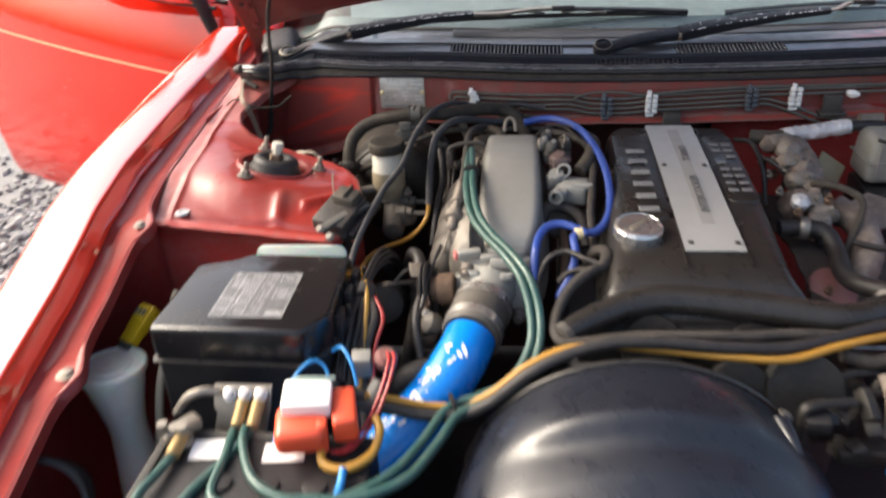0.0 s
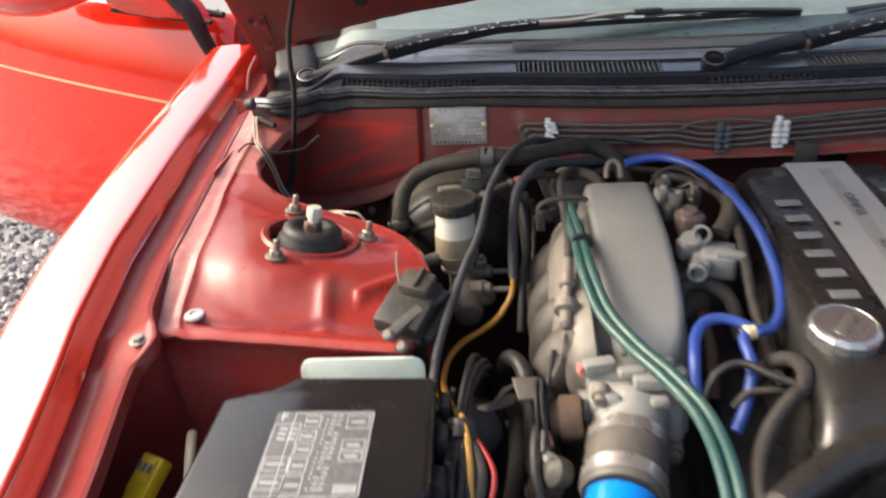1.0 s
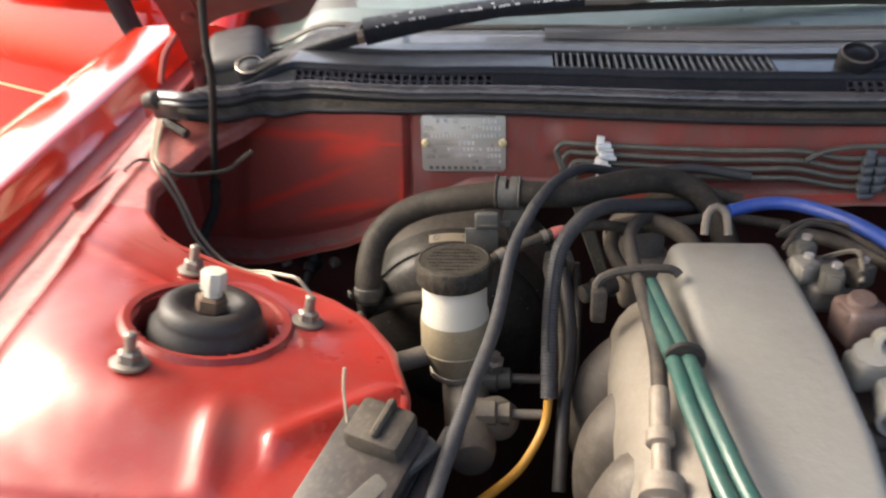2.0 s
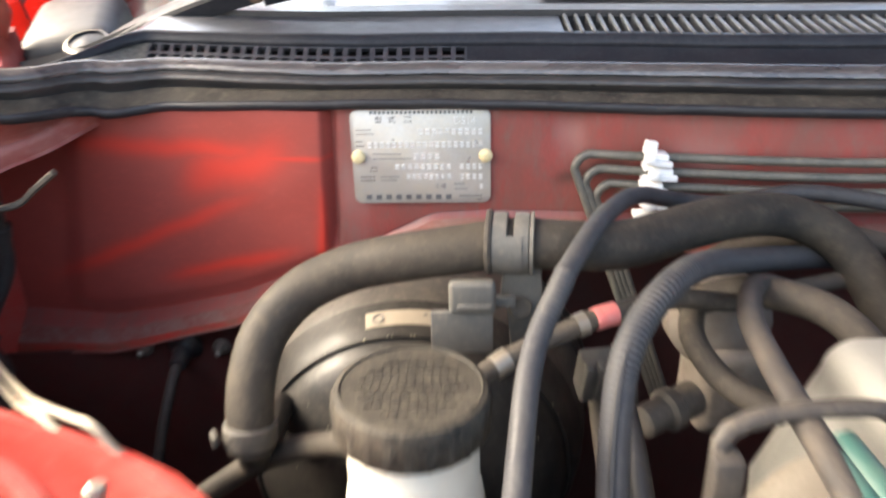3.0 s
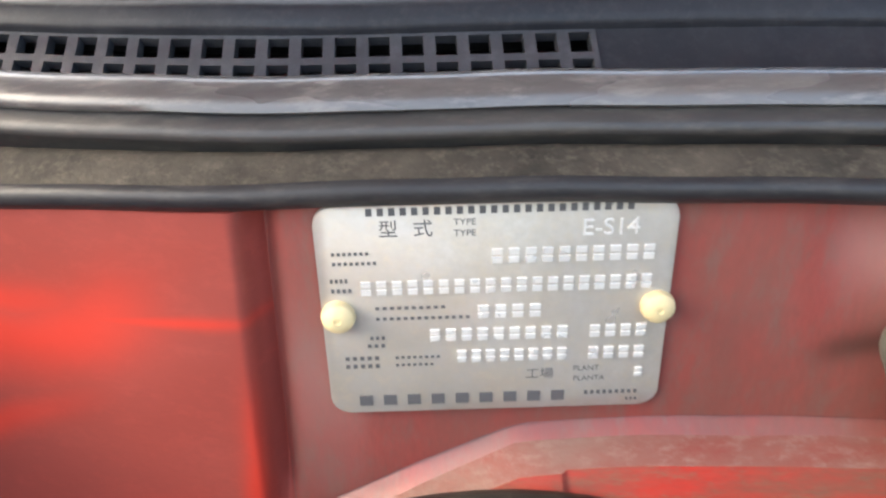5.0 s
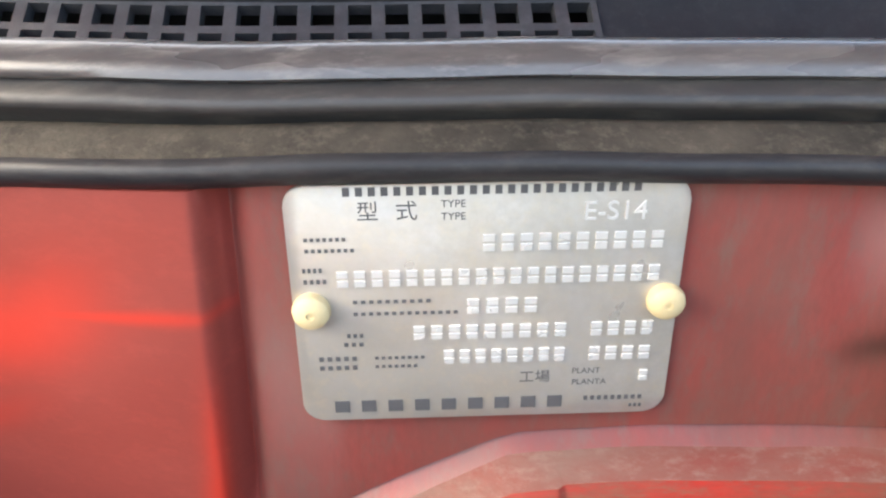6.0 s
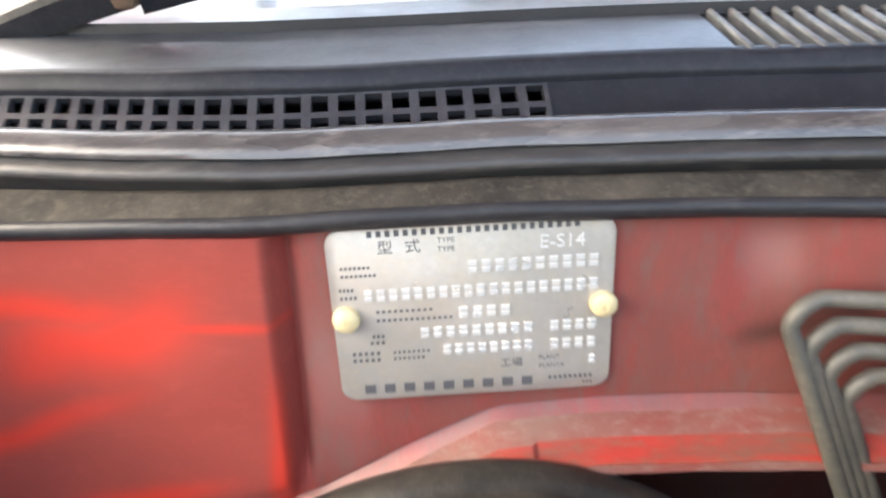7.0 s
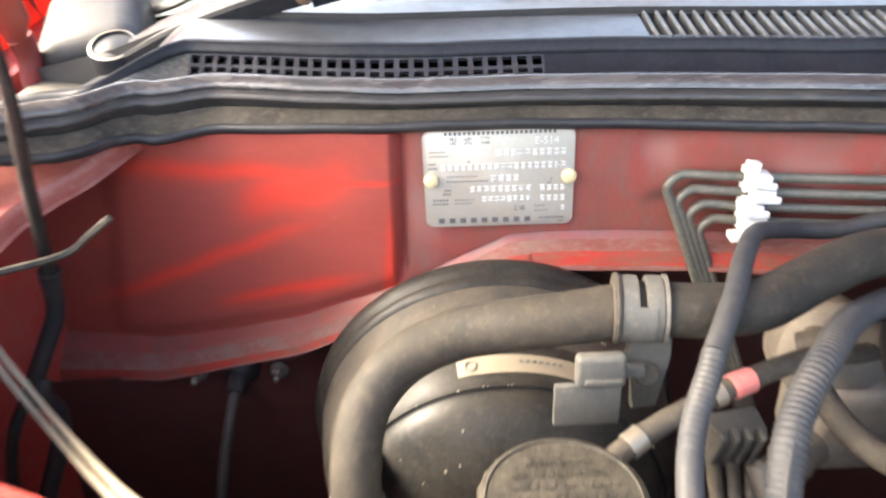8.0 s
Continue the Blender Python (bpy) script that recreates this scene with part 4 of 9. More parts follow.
# Black sheet below the slats puts shade into the louvre gaps.
part("louvre_box", sheet(lambda x, v: (x, wall_y(x) + 0.050 + 0.05 * v + 0.0, 0.958 - end_drop(x) * 0.6), span(-0.62, 1.05, 40), [0, 1], 0), M_DARK, cover, "near-black sheet under the louvres, standing for their shade")

M_FRIT = surf("dark_glass_border", (0.020, 0.026, 0.034), 0.35, vary=0.2, dust=(0.07, 0.08, 0.09), amount=0.35, blotch=6, bump=0)
# ---- windscreen and what shows behind it ----
screen = thing("windscreen", (CX, 1.85, 1.0), "clear slanted windscreen reflecting a pale sky", "windscreen")


def screen_face(x, v):
    bow = 0.16 * (x - CX) ** 2
    return (x, wall_y(x) + 0.205 + 0.0 + 0.80 * v, 0.985 + 0.44 * v - end_drop(x) * (1 - v) * 0.6 - 0.10 * (x - CX) ** 2 * v)


pane = part("pane", sheet(screen_face, span(-0.60, 1.04, 40), span(0, 1, 12), 0.004), M_GLASS, screen)
pane.visible_shadow = False
part("lower_moulding", tube([Vector(screen_face(x, 0.010)) + Vector((0, -0.006, 0.004)) for x in span(-0.60, 1.04, 24)], 0.0045, 8, flat=0.6), M_RUBBER_CLEAN, screen, "black rubber moulding")
part("frit_band", sheet(lambda x, v: Vector(screen_face(x, v)) - Vector((0, -0.004, 0.008)), span(-0.60, 1.04, 40), span(0, 0.070, 3), 0.001), M_FRIT, screen, "dark blue-black border printed along the glass")
# Black strip laid on the cowl, standing for the shade in the gap there.
part("slot_strip", sheet(lambda x, v: Vector(cover_top(x, 0.68 + 0.30 * v)) + Vector((0, 0, 0.0020 + 0.004 * v)), span(-0.17, 1.0, 60), span(0, 1, 4), 0), M_SEAL_DARK, screen, "black strip standing for the gap in front of the glass", sharp=60)
for x in (-0.060, -0.036, -0.018, -0.002, 0.012, 0.108, 0.130, 0.152, 0.174, 0.206, 0.26, 0.30, 0.42, 0.46, 0.55):
    p = Vector(cover_top(x, 0.955)) + Vector((0, 0, 0.0065))
    part("clip_tab", box(0.016, 0.004, 0.0030, Matrix.Translation(p), 0.0008), M_TANK_GREY, screen, "pale worn tab on the moulding")
cabin = thing("dashboard", (CX, 2.2, 0.8), "grey dashboard behind the windscreen", "dashboard")
part("top_pad", sheet(lambda x, v: (x, wall_y(x) + 0.26 + 0.5 * v, 0.96 + 0.02 * math.sin(3 * v)), span(-0.5, 0.94, 20), span(0, 1, 6), 0.01), M_DASH, cabin)
# Added plain board stands for the shaded cabin behind the glass.
part("cabin_wall", box(1.50, 0.05, 0.9, Matrix.Translation((CX, 2.9, 0.95)), 0.01), M_DASH, cabin, "plain grey board added to close the cabin")
sticker = solo("sticker", sheet(lambda a, b: Vector(screen_face(0.205 + 0.075 * a, 0.13 + 0.035 * b)) + Vector((0, -0.003, 0.006)), [0, 0.5, 1], [0, 0.5, 1], 0.0003), M_STICKER, "pale green rectangular sticker on the windscreen", "sticker")
# the rest of the shell closes the car behind the glass
def roof_face(x, v):
    y = 2.60 + 1.55 * v
    return (x, y, 1.40 + 0.03 * math.sin(math.pi * v) - 0.42 * max(0, v - 0.45) ** 1.5 - 0.10 * (x - CX) ** 2)


part("roof", sheet(roof_face, span(CX - 0.60, CX + 0.60, 16), span(0, 1, 20), 0.02), M_RED_OUT, body, "red roof")
part("rear_panel", sheet(lambda x, v: (x, 4.12 + 0.10 * math.sin(math.pi * v), 0.30 + 0.72 * v), span(CX - 0.78, CX + 0.78, 12), span(0, 1, 10), 0.02), M_RED_OUT, body, "red rear panel")
part("far_side", sheet(lambda y, v: (CX + 0.80 + 0.04 * math.sin(math.pi * v), y, 0.25 + 0.73 * v), span(1.95, 4.15, 24), span(0, 1, 10), 0.02), M_RED_OUT, body, "red far flank")
part("rear_quarter", sheet(lambda y, v: (CX - 0.80 - 0.04 * math.sin(math.pi * v), y, 0.25 + 0.73 * v), span(3.15, 4.15, 12), span(0, 1, 10), 0.02), M_RED_OUT, body, "red rear quarter")
part("sill", box(0.10, 1.25, 0.16, Matrix.Translation((CX - 0.79, 2.55, 0.28)), 0.02, 3), M_RED_OUT, body, "red door sill")
part("cabin_floor", box(1.50, 2.2, 0.03, Matrix.Translation((CX, 3.0, 0.26)), 0.005), M_DARK, body, "dark cabin floor")
for x in (-0.62, 2 * CX + 0.62):
    m = Matrix.Translation((x, 3.78, 0.302)) @ Euler((0, radians(90), 0)).to_matrix().to_4x4()
    part("tyre", lathe([(0.20, -0.085), (0.27, -0.092), (0.300, -0.075), (0.305, 0), (0.300, 0.075), (0.27, 0.092), (0.20, 0.085)], m, 40), M_RUBBER_CLEAN, body, "black rubber tyre")
# A-pillars and roof edge close the glass
for sgn in (-1, 1):
    line = [(CX + sgn * (0.84 - 0.02 * t), 1.93 + 0.85 * t - 0.05, 0.97 + 0.42 * t) for t in (0, 0.33, 0.66, 1)]
    part("a_pillar", tube(line, 0.028, 10, step=0.05), M_RED_OUT, body, "red windscreen pillar")

# ---- hood, raised on its hinges ----
HOOD_ANGLE = radians(47)
hood = thing("hood", (CX, 1.72, 1.03), "raised red hood, its underside dull and dusty with lightening holes", "car hood")
hood_foot = lambda x: soft_lerp([(-0.665, 1.048), (-0.615, 1.032), (-0.59, 1.031), (-0.559, 1.045), (-0.515, 1.053), (-0.471, 1.061), (-0.428, 1.070), (-0.386, 1.076), (-0.33, 1.083), (-0.279, 1.088), (-0.21, 1.095), (0.02, 1.110), (0.22, 1.114)], CX - abs(x - CX))


def hood_face(x, d):
    return (x, 1.735 - d * math.cos(HOOD_ANGLE), hood_foot(x) + d * math.sin(HOOD_ANGLE) - 0.02 * ((x - CX) / 0.9) ** 2)


bm = sheet(hood_face, span(-0.618, 2 * CX + 0.618, 60), [0, 0.004, 0.02, 0.05, *span(0.1, 1.05, 12)], 0.004)
part("outer_skin", bm, M_RED_OUT, hood, sharp=60)


def hood_frame(x, d):
    p = Vector(hood_face(x, d))
    return p - Vector((0, 0.012 * math.sin(HOOD_ANGLE), 0.012 * math.cos(HOOD_ANGLE))) * (1 if 0.012 < d else 0.4)


part("inner_frame", sheet(hood_frame, span(-0.610, 2 * CX + 0.610, 60), [0.003, 0.013, 0.03, 0.06, 0.10, 0.14, 0.16, 0.3, 0.6, 1.0], 0.0012), M_RED_HOOD, hood, "dull red inner frame", sharp=40)
hn = Vector((0, math.sin(HOOD_ANGLE), math.cos(HOOD_ANGLE)))
# Near-black discs on the frame stand for the holes' shaded depth.
for x, d, r in ((-0.415, 0.072, 0.013), (-0.13, 0.075, 0.013), (-0.590, 0.11, 0.006)):
    p = Vector(hood_frame(x, d)) - hn * 0.0012
    part("hole", lathe([(r, 0), (r, 0.0008), (r * 0.9, 0.001)], axis(p, p - hn), 24), M_DARK, hood, "near-black disc standing for a lightening hole")
tube_pts = [hood_frame(-0.40, 0.098), hood_frame(-0.34, 0.088), hood_frame(-0.27, 0.086), hood_frame(-0.2, 0.10), hood_frame(-0.12, 0.13)]
part("washer_line", tube([Vector(p) - hn * 0.006 for p in tube_pts], 0.004, 8), M_RUBBER, hood, "thin rubber washer line")
hinge = hood

hinge_m = Matrix.Translation((0, 1.720, 1.02)) @ Euler((math.pi - HOOD_ANGLE, 0, 0)).to_matrix().to_4x4()
part("hinge_plate", prism([(-0.612, 0.108), (-0.566, 0.106), (-0.571, 0.03), (-0.588, -0.04), (-0.606, -0.070), (-0.619, -0.066), (-0.610, 0.0), (-0.604, 0.05)], 0.004, hinge_m, 0.0015), M_RED_HOOD, hinge, "red hinge plate")
part("hinge_arm", tube([(-0.609, 1.765, 0.972), (-0.612, 1.775, 0.955), (-0.612, 1.77, 0.92)], 0.010, 8, flat=0.4), M_RED_HOOD, hinge)
part("hinge_pin", tube([(-0.622, 1.745, 1.005), (-0.632, 1.725, 0.985), (-0.636, 1.71, 0.955)], 0.0035, 8), M_RED_BAY, hinge)
for hx, hd in ((-0.578, 0.092), (-0.582, 0.027)):
    p = hinge_m @ Vector((hx, hd, 0)) - hn * 0.002
    part("hinge_bolt", lathe([(0.011, 0), (0.011, 0.002), (0.008, 0.003), (0.008, 0.008), (0.006, 0.009)], axis(p, p - hn), 12), M_RED_HOOD, hinge)

# ---- open front door with mirror ----
door = thing("front_door", (-0.82, 2.03, 0.30), "glossy bright red open car door with a cream pinstripe", "car door")
dway, dnorm = Vector((-0.90, 0.436, 0)), Vector((-0.436, -0.90, 0))
DOOR_SECTION = [(0.30, -0.055), (0.33, -0.035), (0.45, -0.012), (0.60, 0.0), (0.68, 0.0), (0.70, 0.002), (0.74, -0.001), (0.775, -0.003), (0.80, -0.004), (0.95, -0.034), (0.985, -0.050), (1.0, -0.062), (1.004, -0.075)]


def door_face(s, k):
    z, o = DOOR_SECTION[k]
    bow = 0.03 * math.sin(math.pi * min(1, s / 1.25)) - 0.02
    o2 = o + bow + (-0.02 if s < 0.012 else 0)
    p = Vector((-0.815, 2.03, 0)) + dway * s + dnorm * o2
    return (p.x, p.y, z + 0.14 * s * (z - 0.3))


part("skin", sheet(door_face, [0, 0.006, 0.02, *span(0.06, 1.25, 30)], range(len(DOOR_SECTION)), 0.04), M_RED_OUT, door, sharp=60)
part("pinstripe", sheet(lambda s, w: Vector(door_face(s, 8)) + dnorm * 0.0015 + Vector((0, 0, 0.006 * w - 0.003)), span(0.03, 1.24, 30), [0, 1], 0.0003), M_STRIPE, door, "thin cream pinstripe")
part("belt_moulding", tube([Vector(door_face(s, 11)) + Vector((0, 0, 0.006)) for s in span(0.02, 1.25, 12)], 0.006, 8), M_RUBBER_CLEAN, door, "black belt moulding")
wm = thing("wing_mirror", (-0.93, 2.03, 1.0), "glossy red wing mirror on the open door", "wing mirror")
ms = lambda s, o, z: Vector((-0.815, 2.03, 0)) + dway * s + dnorm * o + Vector((0, 0, z))

# ---- wing mirror on the door ----
sections = []
for s, o, z, w, h in ((0.165, 0.07, 1.125, 0.004, 0.006), (0.17, 0.075, 1.125, 0.020, 0.018), (0.19, 0.085, 1.122, 0.038, 0.036), (0.23, 0.095, 1.118, 0.052, 0.055), (0.30, 0.10, 1.112, 0.062, 0.070), (0.40, 0.10, 1.103, 0.066, 0.080), (0.50, 0.095, 1.095, 0.062, 0.078), (0.56, 0.085, 1.09, 0.045, 0.06), (0.58, 0.08, 1.09, 0.012, 0.015)):
    c = ms(s, o, z)
    sections.append([c + dnorm * (w * math.cos(a)) + Vector((0, 0, h * math.sin(a))) for a in (2 * math.pi * k / 20 for k in range(20))])
part("shell", loft(sections), M_RED_OUT, wm, sharp=60)
base_m = Matrix.Translation(ms(0, -0.055, 0)) @ Matrix((( dway.x, 0, dnorm.x, 0), (dway.y, 0, dnorm.y, 0), (0, 1, 0, 0), (0, 0, 0, 1)))
part("base", prism([(0.035, 1.012), (0.05, 1.034), (0.075, 1.055), (0.11, 1.078), (0.17, 1.105), (0.25, 1.125), (0.29, 1.11), (0.30, 1.06), (0.285, 1.028), (0.22, 1.022), (0.12, 1.016)], 0.07, base_m, 0.022, segs=4), M_RED_OUT, wm, "red sail-shaped mirror base", sharp=50)
part("gasket", tube([ms(0.0, -0.02, 1.004), ms(0.07, -0.006, 1.010), ms(0.16, 0.002, 1.016), ms(0.28, 0.004, 1.022)], 0.005, 8), M_RUBBER_CLEAN, wm, "black rubber gasket")
tri = solo("window_seal", tube([(-0.885, 2.055, 1.085), (-0.868, 2.05, 1.055), (-0.846, 2.045, 1.030), (-0.831, 2.045, 0.983), (-0.816, 2.045, 0.94)], lambda t: 0.024 - 0.008 * t, 10, flat=0.6), M_BLACK, "black rubber corner seal at the door's front edge", "rubber seal")

# ---- wipers ----
def strap(pts, size, step=0.008):
    """A pressed steel strap along pts, with a flat top; size(t) gives half width and half height."""
    line = spline(pts, step)
    rings = []
    for i, p in enumerate(line):
        way = (line[min(i + 1, len(line) - 1)] - line[max(i - 1, 0)]).normalized()
        side = way.cross(Vector((0, -0.35, 1))).normalized()
        up = side.cross(way)
        w, h = size(i / (len(line) - 1))
        rings.append([p + side * u * w + up * v * h for u, v in ((-1, -1), (1, -1), (1, 0.55), (0.86, 0.92), (0.6, 1), (-0.6, 1), (-0.86, 0.92), (-1, 0.55))])
    return loft(rings)


def wiper(pivot, knee, tip, blade_a, blade_b, label, seed):
    w = thing("wiper", pivot, label, "wiper", group="windscreen wipers")
    p, k, t = Vector(pivot), Vector(knee), Vector(tip)
    a, b = Vector(blade_a), Vector(blade_b)
    rnd = random.Random(seed)
    cup = axis(p + Vector((0, 0, 0.002)), p + Vector((0, -0.45, 1)))
    part("pivot_cap", lathe([(0.0175, -0.022), (0.0190, -0.004), (0.0190, 0.006), (0.0172, 0.0090), (0.0150, 0.0094), (0.0145, 0.0080), (0.0120, 0.0082), (0.0060, 0.0100), (0.001, 0.0104)], cup, 32), M_WIPER, w, "black plastic pivot cap")
    part("cap_rim", lathe([(0.0150, 0.0090), (0.0172, 0.0086), (0.0178, 0.0094), (0.0160, 0.0102)], cup, 32, cap=False), M_STEEL_DULL, w, "worn pale rim of the cap")
    arm = [p.lerp(k, 0.08), p.lerp(k, 0.35) + Vector((0, 0, 0.004)), p.lerp(k, 0.7) + Vector((0, 0, 0.003)), k]
    part("arm_base", strap(arm, lambda s: (0.0125 + 0.002 * s, 0.0055 + 0.0025 * s)), M_WIPER, w, "black painted steel arm, chipped", sharp=30)
    long = [k, k.lerp(t, 0.3) + Vector((0, 0, 0.004)), k.lerp(t, 0.7) + Vector((0, 0, 0.004)), t]
    part("arm", strap(long, lambda s: (0.0150 - 0.0075 * s, 0.0105 - 0.0055 * s)), M_WIPER, w, "black channel-section arm", sharp=30)
    part("knee_rust", box(0.010, 0.024, 0.012, Matrix.Translation(k + Vector((-0.001, -0.004, -0.006))), 0.003), M_RUST, w, "rusty knee joint")
    part("knee_pin", lathe([(0.004, -0.017), (0.004, 0.017)], axis(k, k + Vector((0.1, 0.9, 0))), 10), M_STEEL_DULL, w)
    chips = bmesh.new()
    line = spline(long, 0.004)
    for q in range(46):
        f = rnd.random()
        i = min(len(line) - 2, int(f * len(line)))
        way = (line[i + 1] - line[i]).normalized()
        side = way.cross(Vector((0, -0.35, 1))).normalized()
        hw, hh = 0.0150 - 0.0075 * f, 0.0105 - 0.0055 * f
        at = line[i] + side * hw * rnd.choice((0.86, 0.90, 0.80, rnd.uniform(-0.6, 0.6))) + side.cross(way) * hh * 0.96
        l = rnd.uniform(0.001, 0.006)
        box(l, rnd.uniform(0.0006, 0.0016), 0.0010, Matrix.Translation(at) @ way.to_track_quat("X", "Z").to_matrix().to_4x4(), 0, bm=chips)
    tagged(part("paint_chip", chips, M_WHITE_PAINT, w, "white chips in the black paint"), kind="stuff")
    mid = (a + b) / 2
    part("hook", strap([t, t.lerp(mid, 0.35) + Vector((0, 0, 0.002)), t.lerp(mid, 0.7) + Vector((0, 0, 0.010)), mid + Vector((0, -0.002, 0.014))], lambda s: (0.0050 - 0.001 * s, 0.0024)), M_STEEL_DULL, w, "bare steel hook rod", sharp=30)
    part("blade_clip", box(0.050, 0.012, 0.011, Matrix.Translation(mid + Vector((0.022, 0, 0.013))), 0.002), M_BLACK, w, "black plastic blade clip")
    n = 24
    pts = [a.lerp(b, i / n) + Vector((0, 0, 0.012 * math.sin(math.pi * i / n))) for i in range(n + 1)]
    part("blade_frame", strap(pts, lambda s: (0.0050, 0.0018)), M_WIPER, w, "thin black blade frame", sharp=30)
    for f, g in ((0.03, 0.30), (0.30, 0.47), (0.53, 0.70), (0.70, 0.97)):
        lo = [a.lerp(b, f + (g - f) * i / 6) + Vector((0, 0, 0.012 * math.sin(math.pi * (f + (g - f) * i / 6)) - 0.003 - 0.0050 * abs(i - 3) / 3)) for i in range(7)]
        part("bridge", strap(lo, lambda s: (0.0036, 0.0014)), M_STEEL_DULL if g < 0.8 else M_WIPER, w, "worn blade bridge", sharp=30)
    part("rubber_edge", strap([q + Vector((0, 0.001, -0.0085 - 0.006 * math.sin(math.pi * i / n))) for i, q in enumerate(pts)], lambda s: (0.0016, 0.0048)), M_RUBBER_CLEAN, w, "black rubber blade edge", sharp=30)
    return w


wiper((-0.5425, 1.770, 0.953), (-0.385, 1.728, 1.010), (-0.125, 1.790, 1.032), (-0.245, 1.815, 1.020), (0.34, 1.845, 1.020), "black wiper with chipped paint and rust at its knee", 3)
wiper((0.143, 1.637, 0.990), (0.30, 1.695, 1.006), (0.62, 1.80, 1.025), (0.42, 1.850, 1.015), (0.98, 1.95, 1.00), "black wiper reaching along the screen's base", 8)

# ---- data plate ----
plate = thing("data_plate", (-0.263, 1.62, 0.87), "worn aluminium maker's data plate riveted to the red bulkhead", "data plate")
PW, PH = 0.0930, 0.0745
PX, PZ = -0.2630, 0.9140
pslope = math.atan((wall_y(PX + 0.04) - wall_y(PX - 0.04)) / 0.08)
PM = Matrix.Translation((PX, wall_y(PX) - 0.0022, PZ)) @ Euler((radians(90), radians(-0.3), pslope), "XYZ").to_matrix().to_4x4()
part("sheet", prism(rounded(PW, 0.065, 0.005), 0.0012, PM @ Matrix.Translation((0, -0.00475, 0)), 0.0004), M_PLATE, plate)
put = lambda u, v, up=0.0013: PM @ Matrix.Translation(((u - 0.5) * PW, (0.345 - 0.89 * v) * PH, up))


rows_of = {}


def bars(u0, u1, v, h, n, name, gap=0.28, raise_=0.0003):
    """A row of n plain bars in place of characters."""
    bm = rows_of.setdefault(name, bmesh.new())
    w = (u1 - u0) / n
    for i in range(n):
        box(w * (1 - gap) * PW, h * 0.88, raise_ * 2, put(u0 + w * (i + 0.5), v), 0.0, bm=bm)


for u0, u1, v, h, n in ((0.48, 0.95, 0.194, 0.0048, 10), (0.11, 0.95, 0.327, 0.0046, 19), (0.44, 0.64, 0.449, 0.0044, 4), (0.30, 0.72, 0.558, 0.0042, 9), (0.77, 0.95, 0.558, 0.0042, 4), (0.38, 0.72, 0.667, 0.0042, 8), (0.77, 0.95, 0.667, 0.0042, 4), (0.915, 0.95, 0.772, 0.0034, 1)):
    # each stamped character is a pair of short bars, one above the other
    for side in (-0.26, 0.26):
        bars(u0, u1, v + side * h / (0.89 * PH), h * 0.40, n, "embossed_bar", 0.38, 0.0004)
for u0, u1, v, h, n in ((0.14, 0.88, -0.006, 0.0024, 24), (0.04, 0.15, 0.170, 0.0010, 7), (0.04, 0.17, 0.213, 0.0010, 8), (0.03, 0.085, 0.29, 0.0013, 4), (0.03, 0.095, 0.335, 0.0013, 4), (0.15, 0.36, 0.422, 0.0010, 10), (0.15, 0.43, 0.472, 0.0010, 14), (0.13, 0.18, 0.565, 0.0012, 3), (0.12, 0.18, 0.603, 0.0012, 3), (0.05, 0.16, 0.665, 0.0014, 5), (0.05, 0.16, 0.705, 0.0014, 5), (0.20, 0.34, 0.665, 0.0009, 8), (0.20, 0.32, 0.703, 0.0009, 7), (0.07, 0.73, 0.886, 0.0040, 9), (0.77, 0.94, 0.875, 0.0014, 9), (0.90, 0.94, 0.915, 0.0010, 3)):
    bars(u0, u1, v, h, n, "printed_bar", 0.45, 0.0001)
for text, size, u, v in (("型", 0.0052, 0.205, 0.072), ("式", 0.0052, 0.300, 0.072), ("TYPE", 0.0026, 0.415, 0.045), ("TYPE", 0.0026, 0.415, 0.092), ("工場", 0.0040, 0.635, 0.772), ("PLANT", 0.0024, 0.775, 0.748), ("PLANTA", 0.0024, 0.785, 0.800)):
    part("printed_word", lettering(text, size, put(u, v, 0.0012), 0.0001), M_INK, plate)
part("type_mark", lettering("E-S14", 0.0066, put(0.815, 0.085, 0.0012), 0.0003), M_EMBOSS, plate, "stamped type designation")
tagged(part("embossing", rows_of["embossed_bar"], M_EMBOSS, plate, "rows of stamped characters as bars"), kind="stuff")
tagged(part("printing", rows_of["printed_bar"], M_INK, plate, "rows of printed characters as bars"), kind="stuff")
for u, v in ((0.048, 0.446), (0.966, 0.440)):
    part("rivet", lathe([(0.0045, 0), (0.0047, 0.001), (0.0043, 0.0026), (0.0030, 0.0036), (0.0010, 0.0038), (0.0008, 0.0032)], put(u, v, 0.0012), 24), M_CREAM, plate, "yellowed nylon rivet")

# ---- brake pipes and their clips ----
pipes = thing("brake_pipes", (0.2, 1.56, 0.88), "four olive grey brake pipes running along the bulkhead", "brake pipes")


def pipe_z(i, x):
    return 0.9155 - 0.0098 * i + lerp([(-0.2, 0), (0.02, 0.0), (0.075, 0.002), (0.125, -0.007), (0.19, -0.006), (0.24, 0.0), (0.33, 0.004), (0.42, 0.008), (0.9, 0.006)], x)


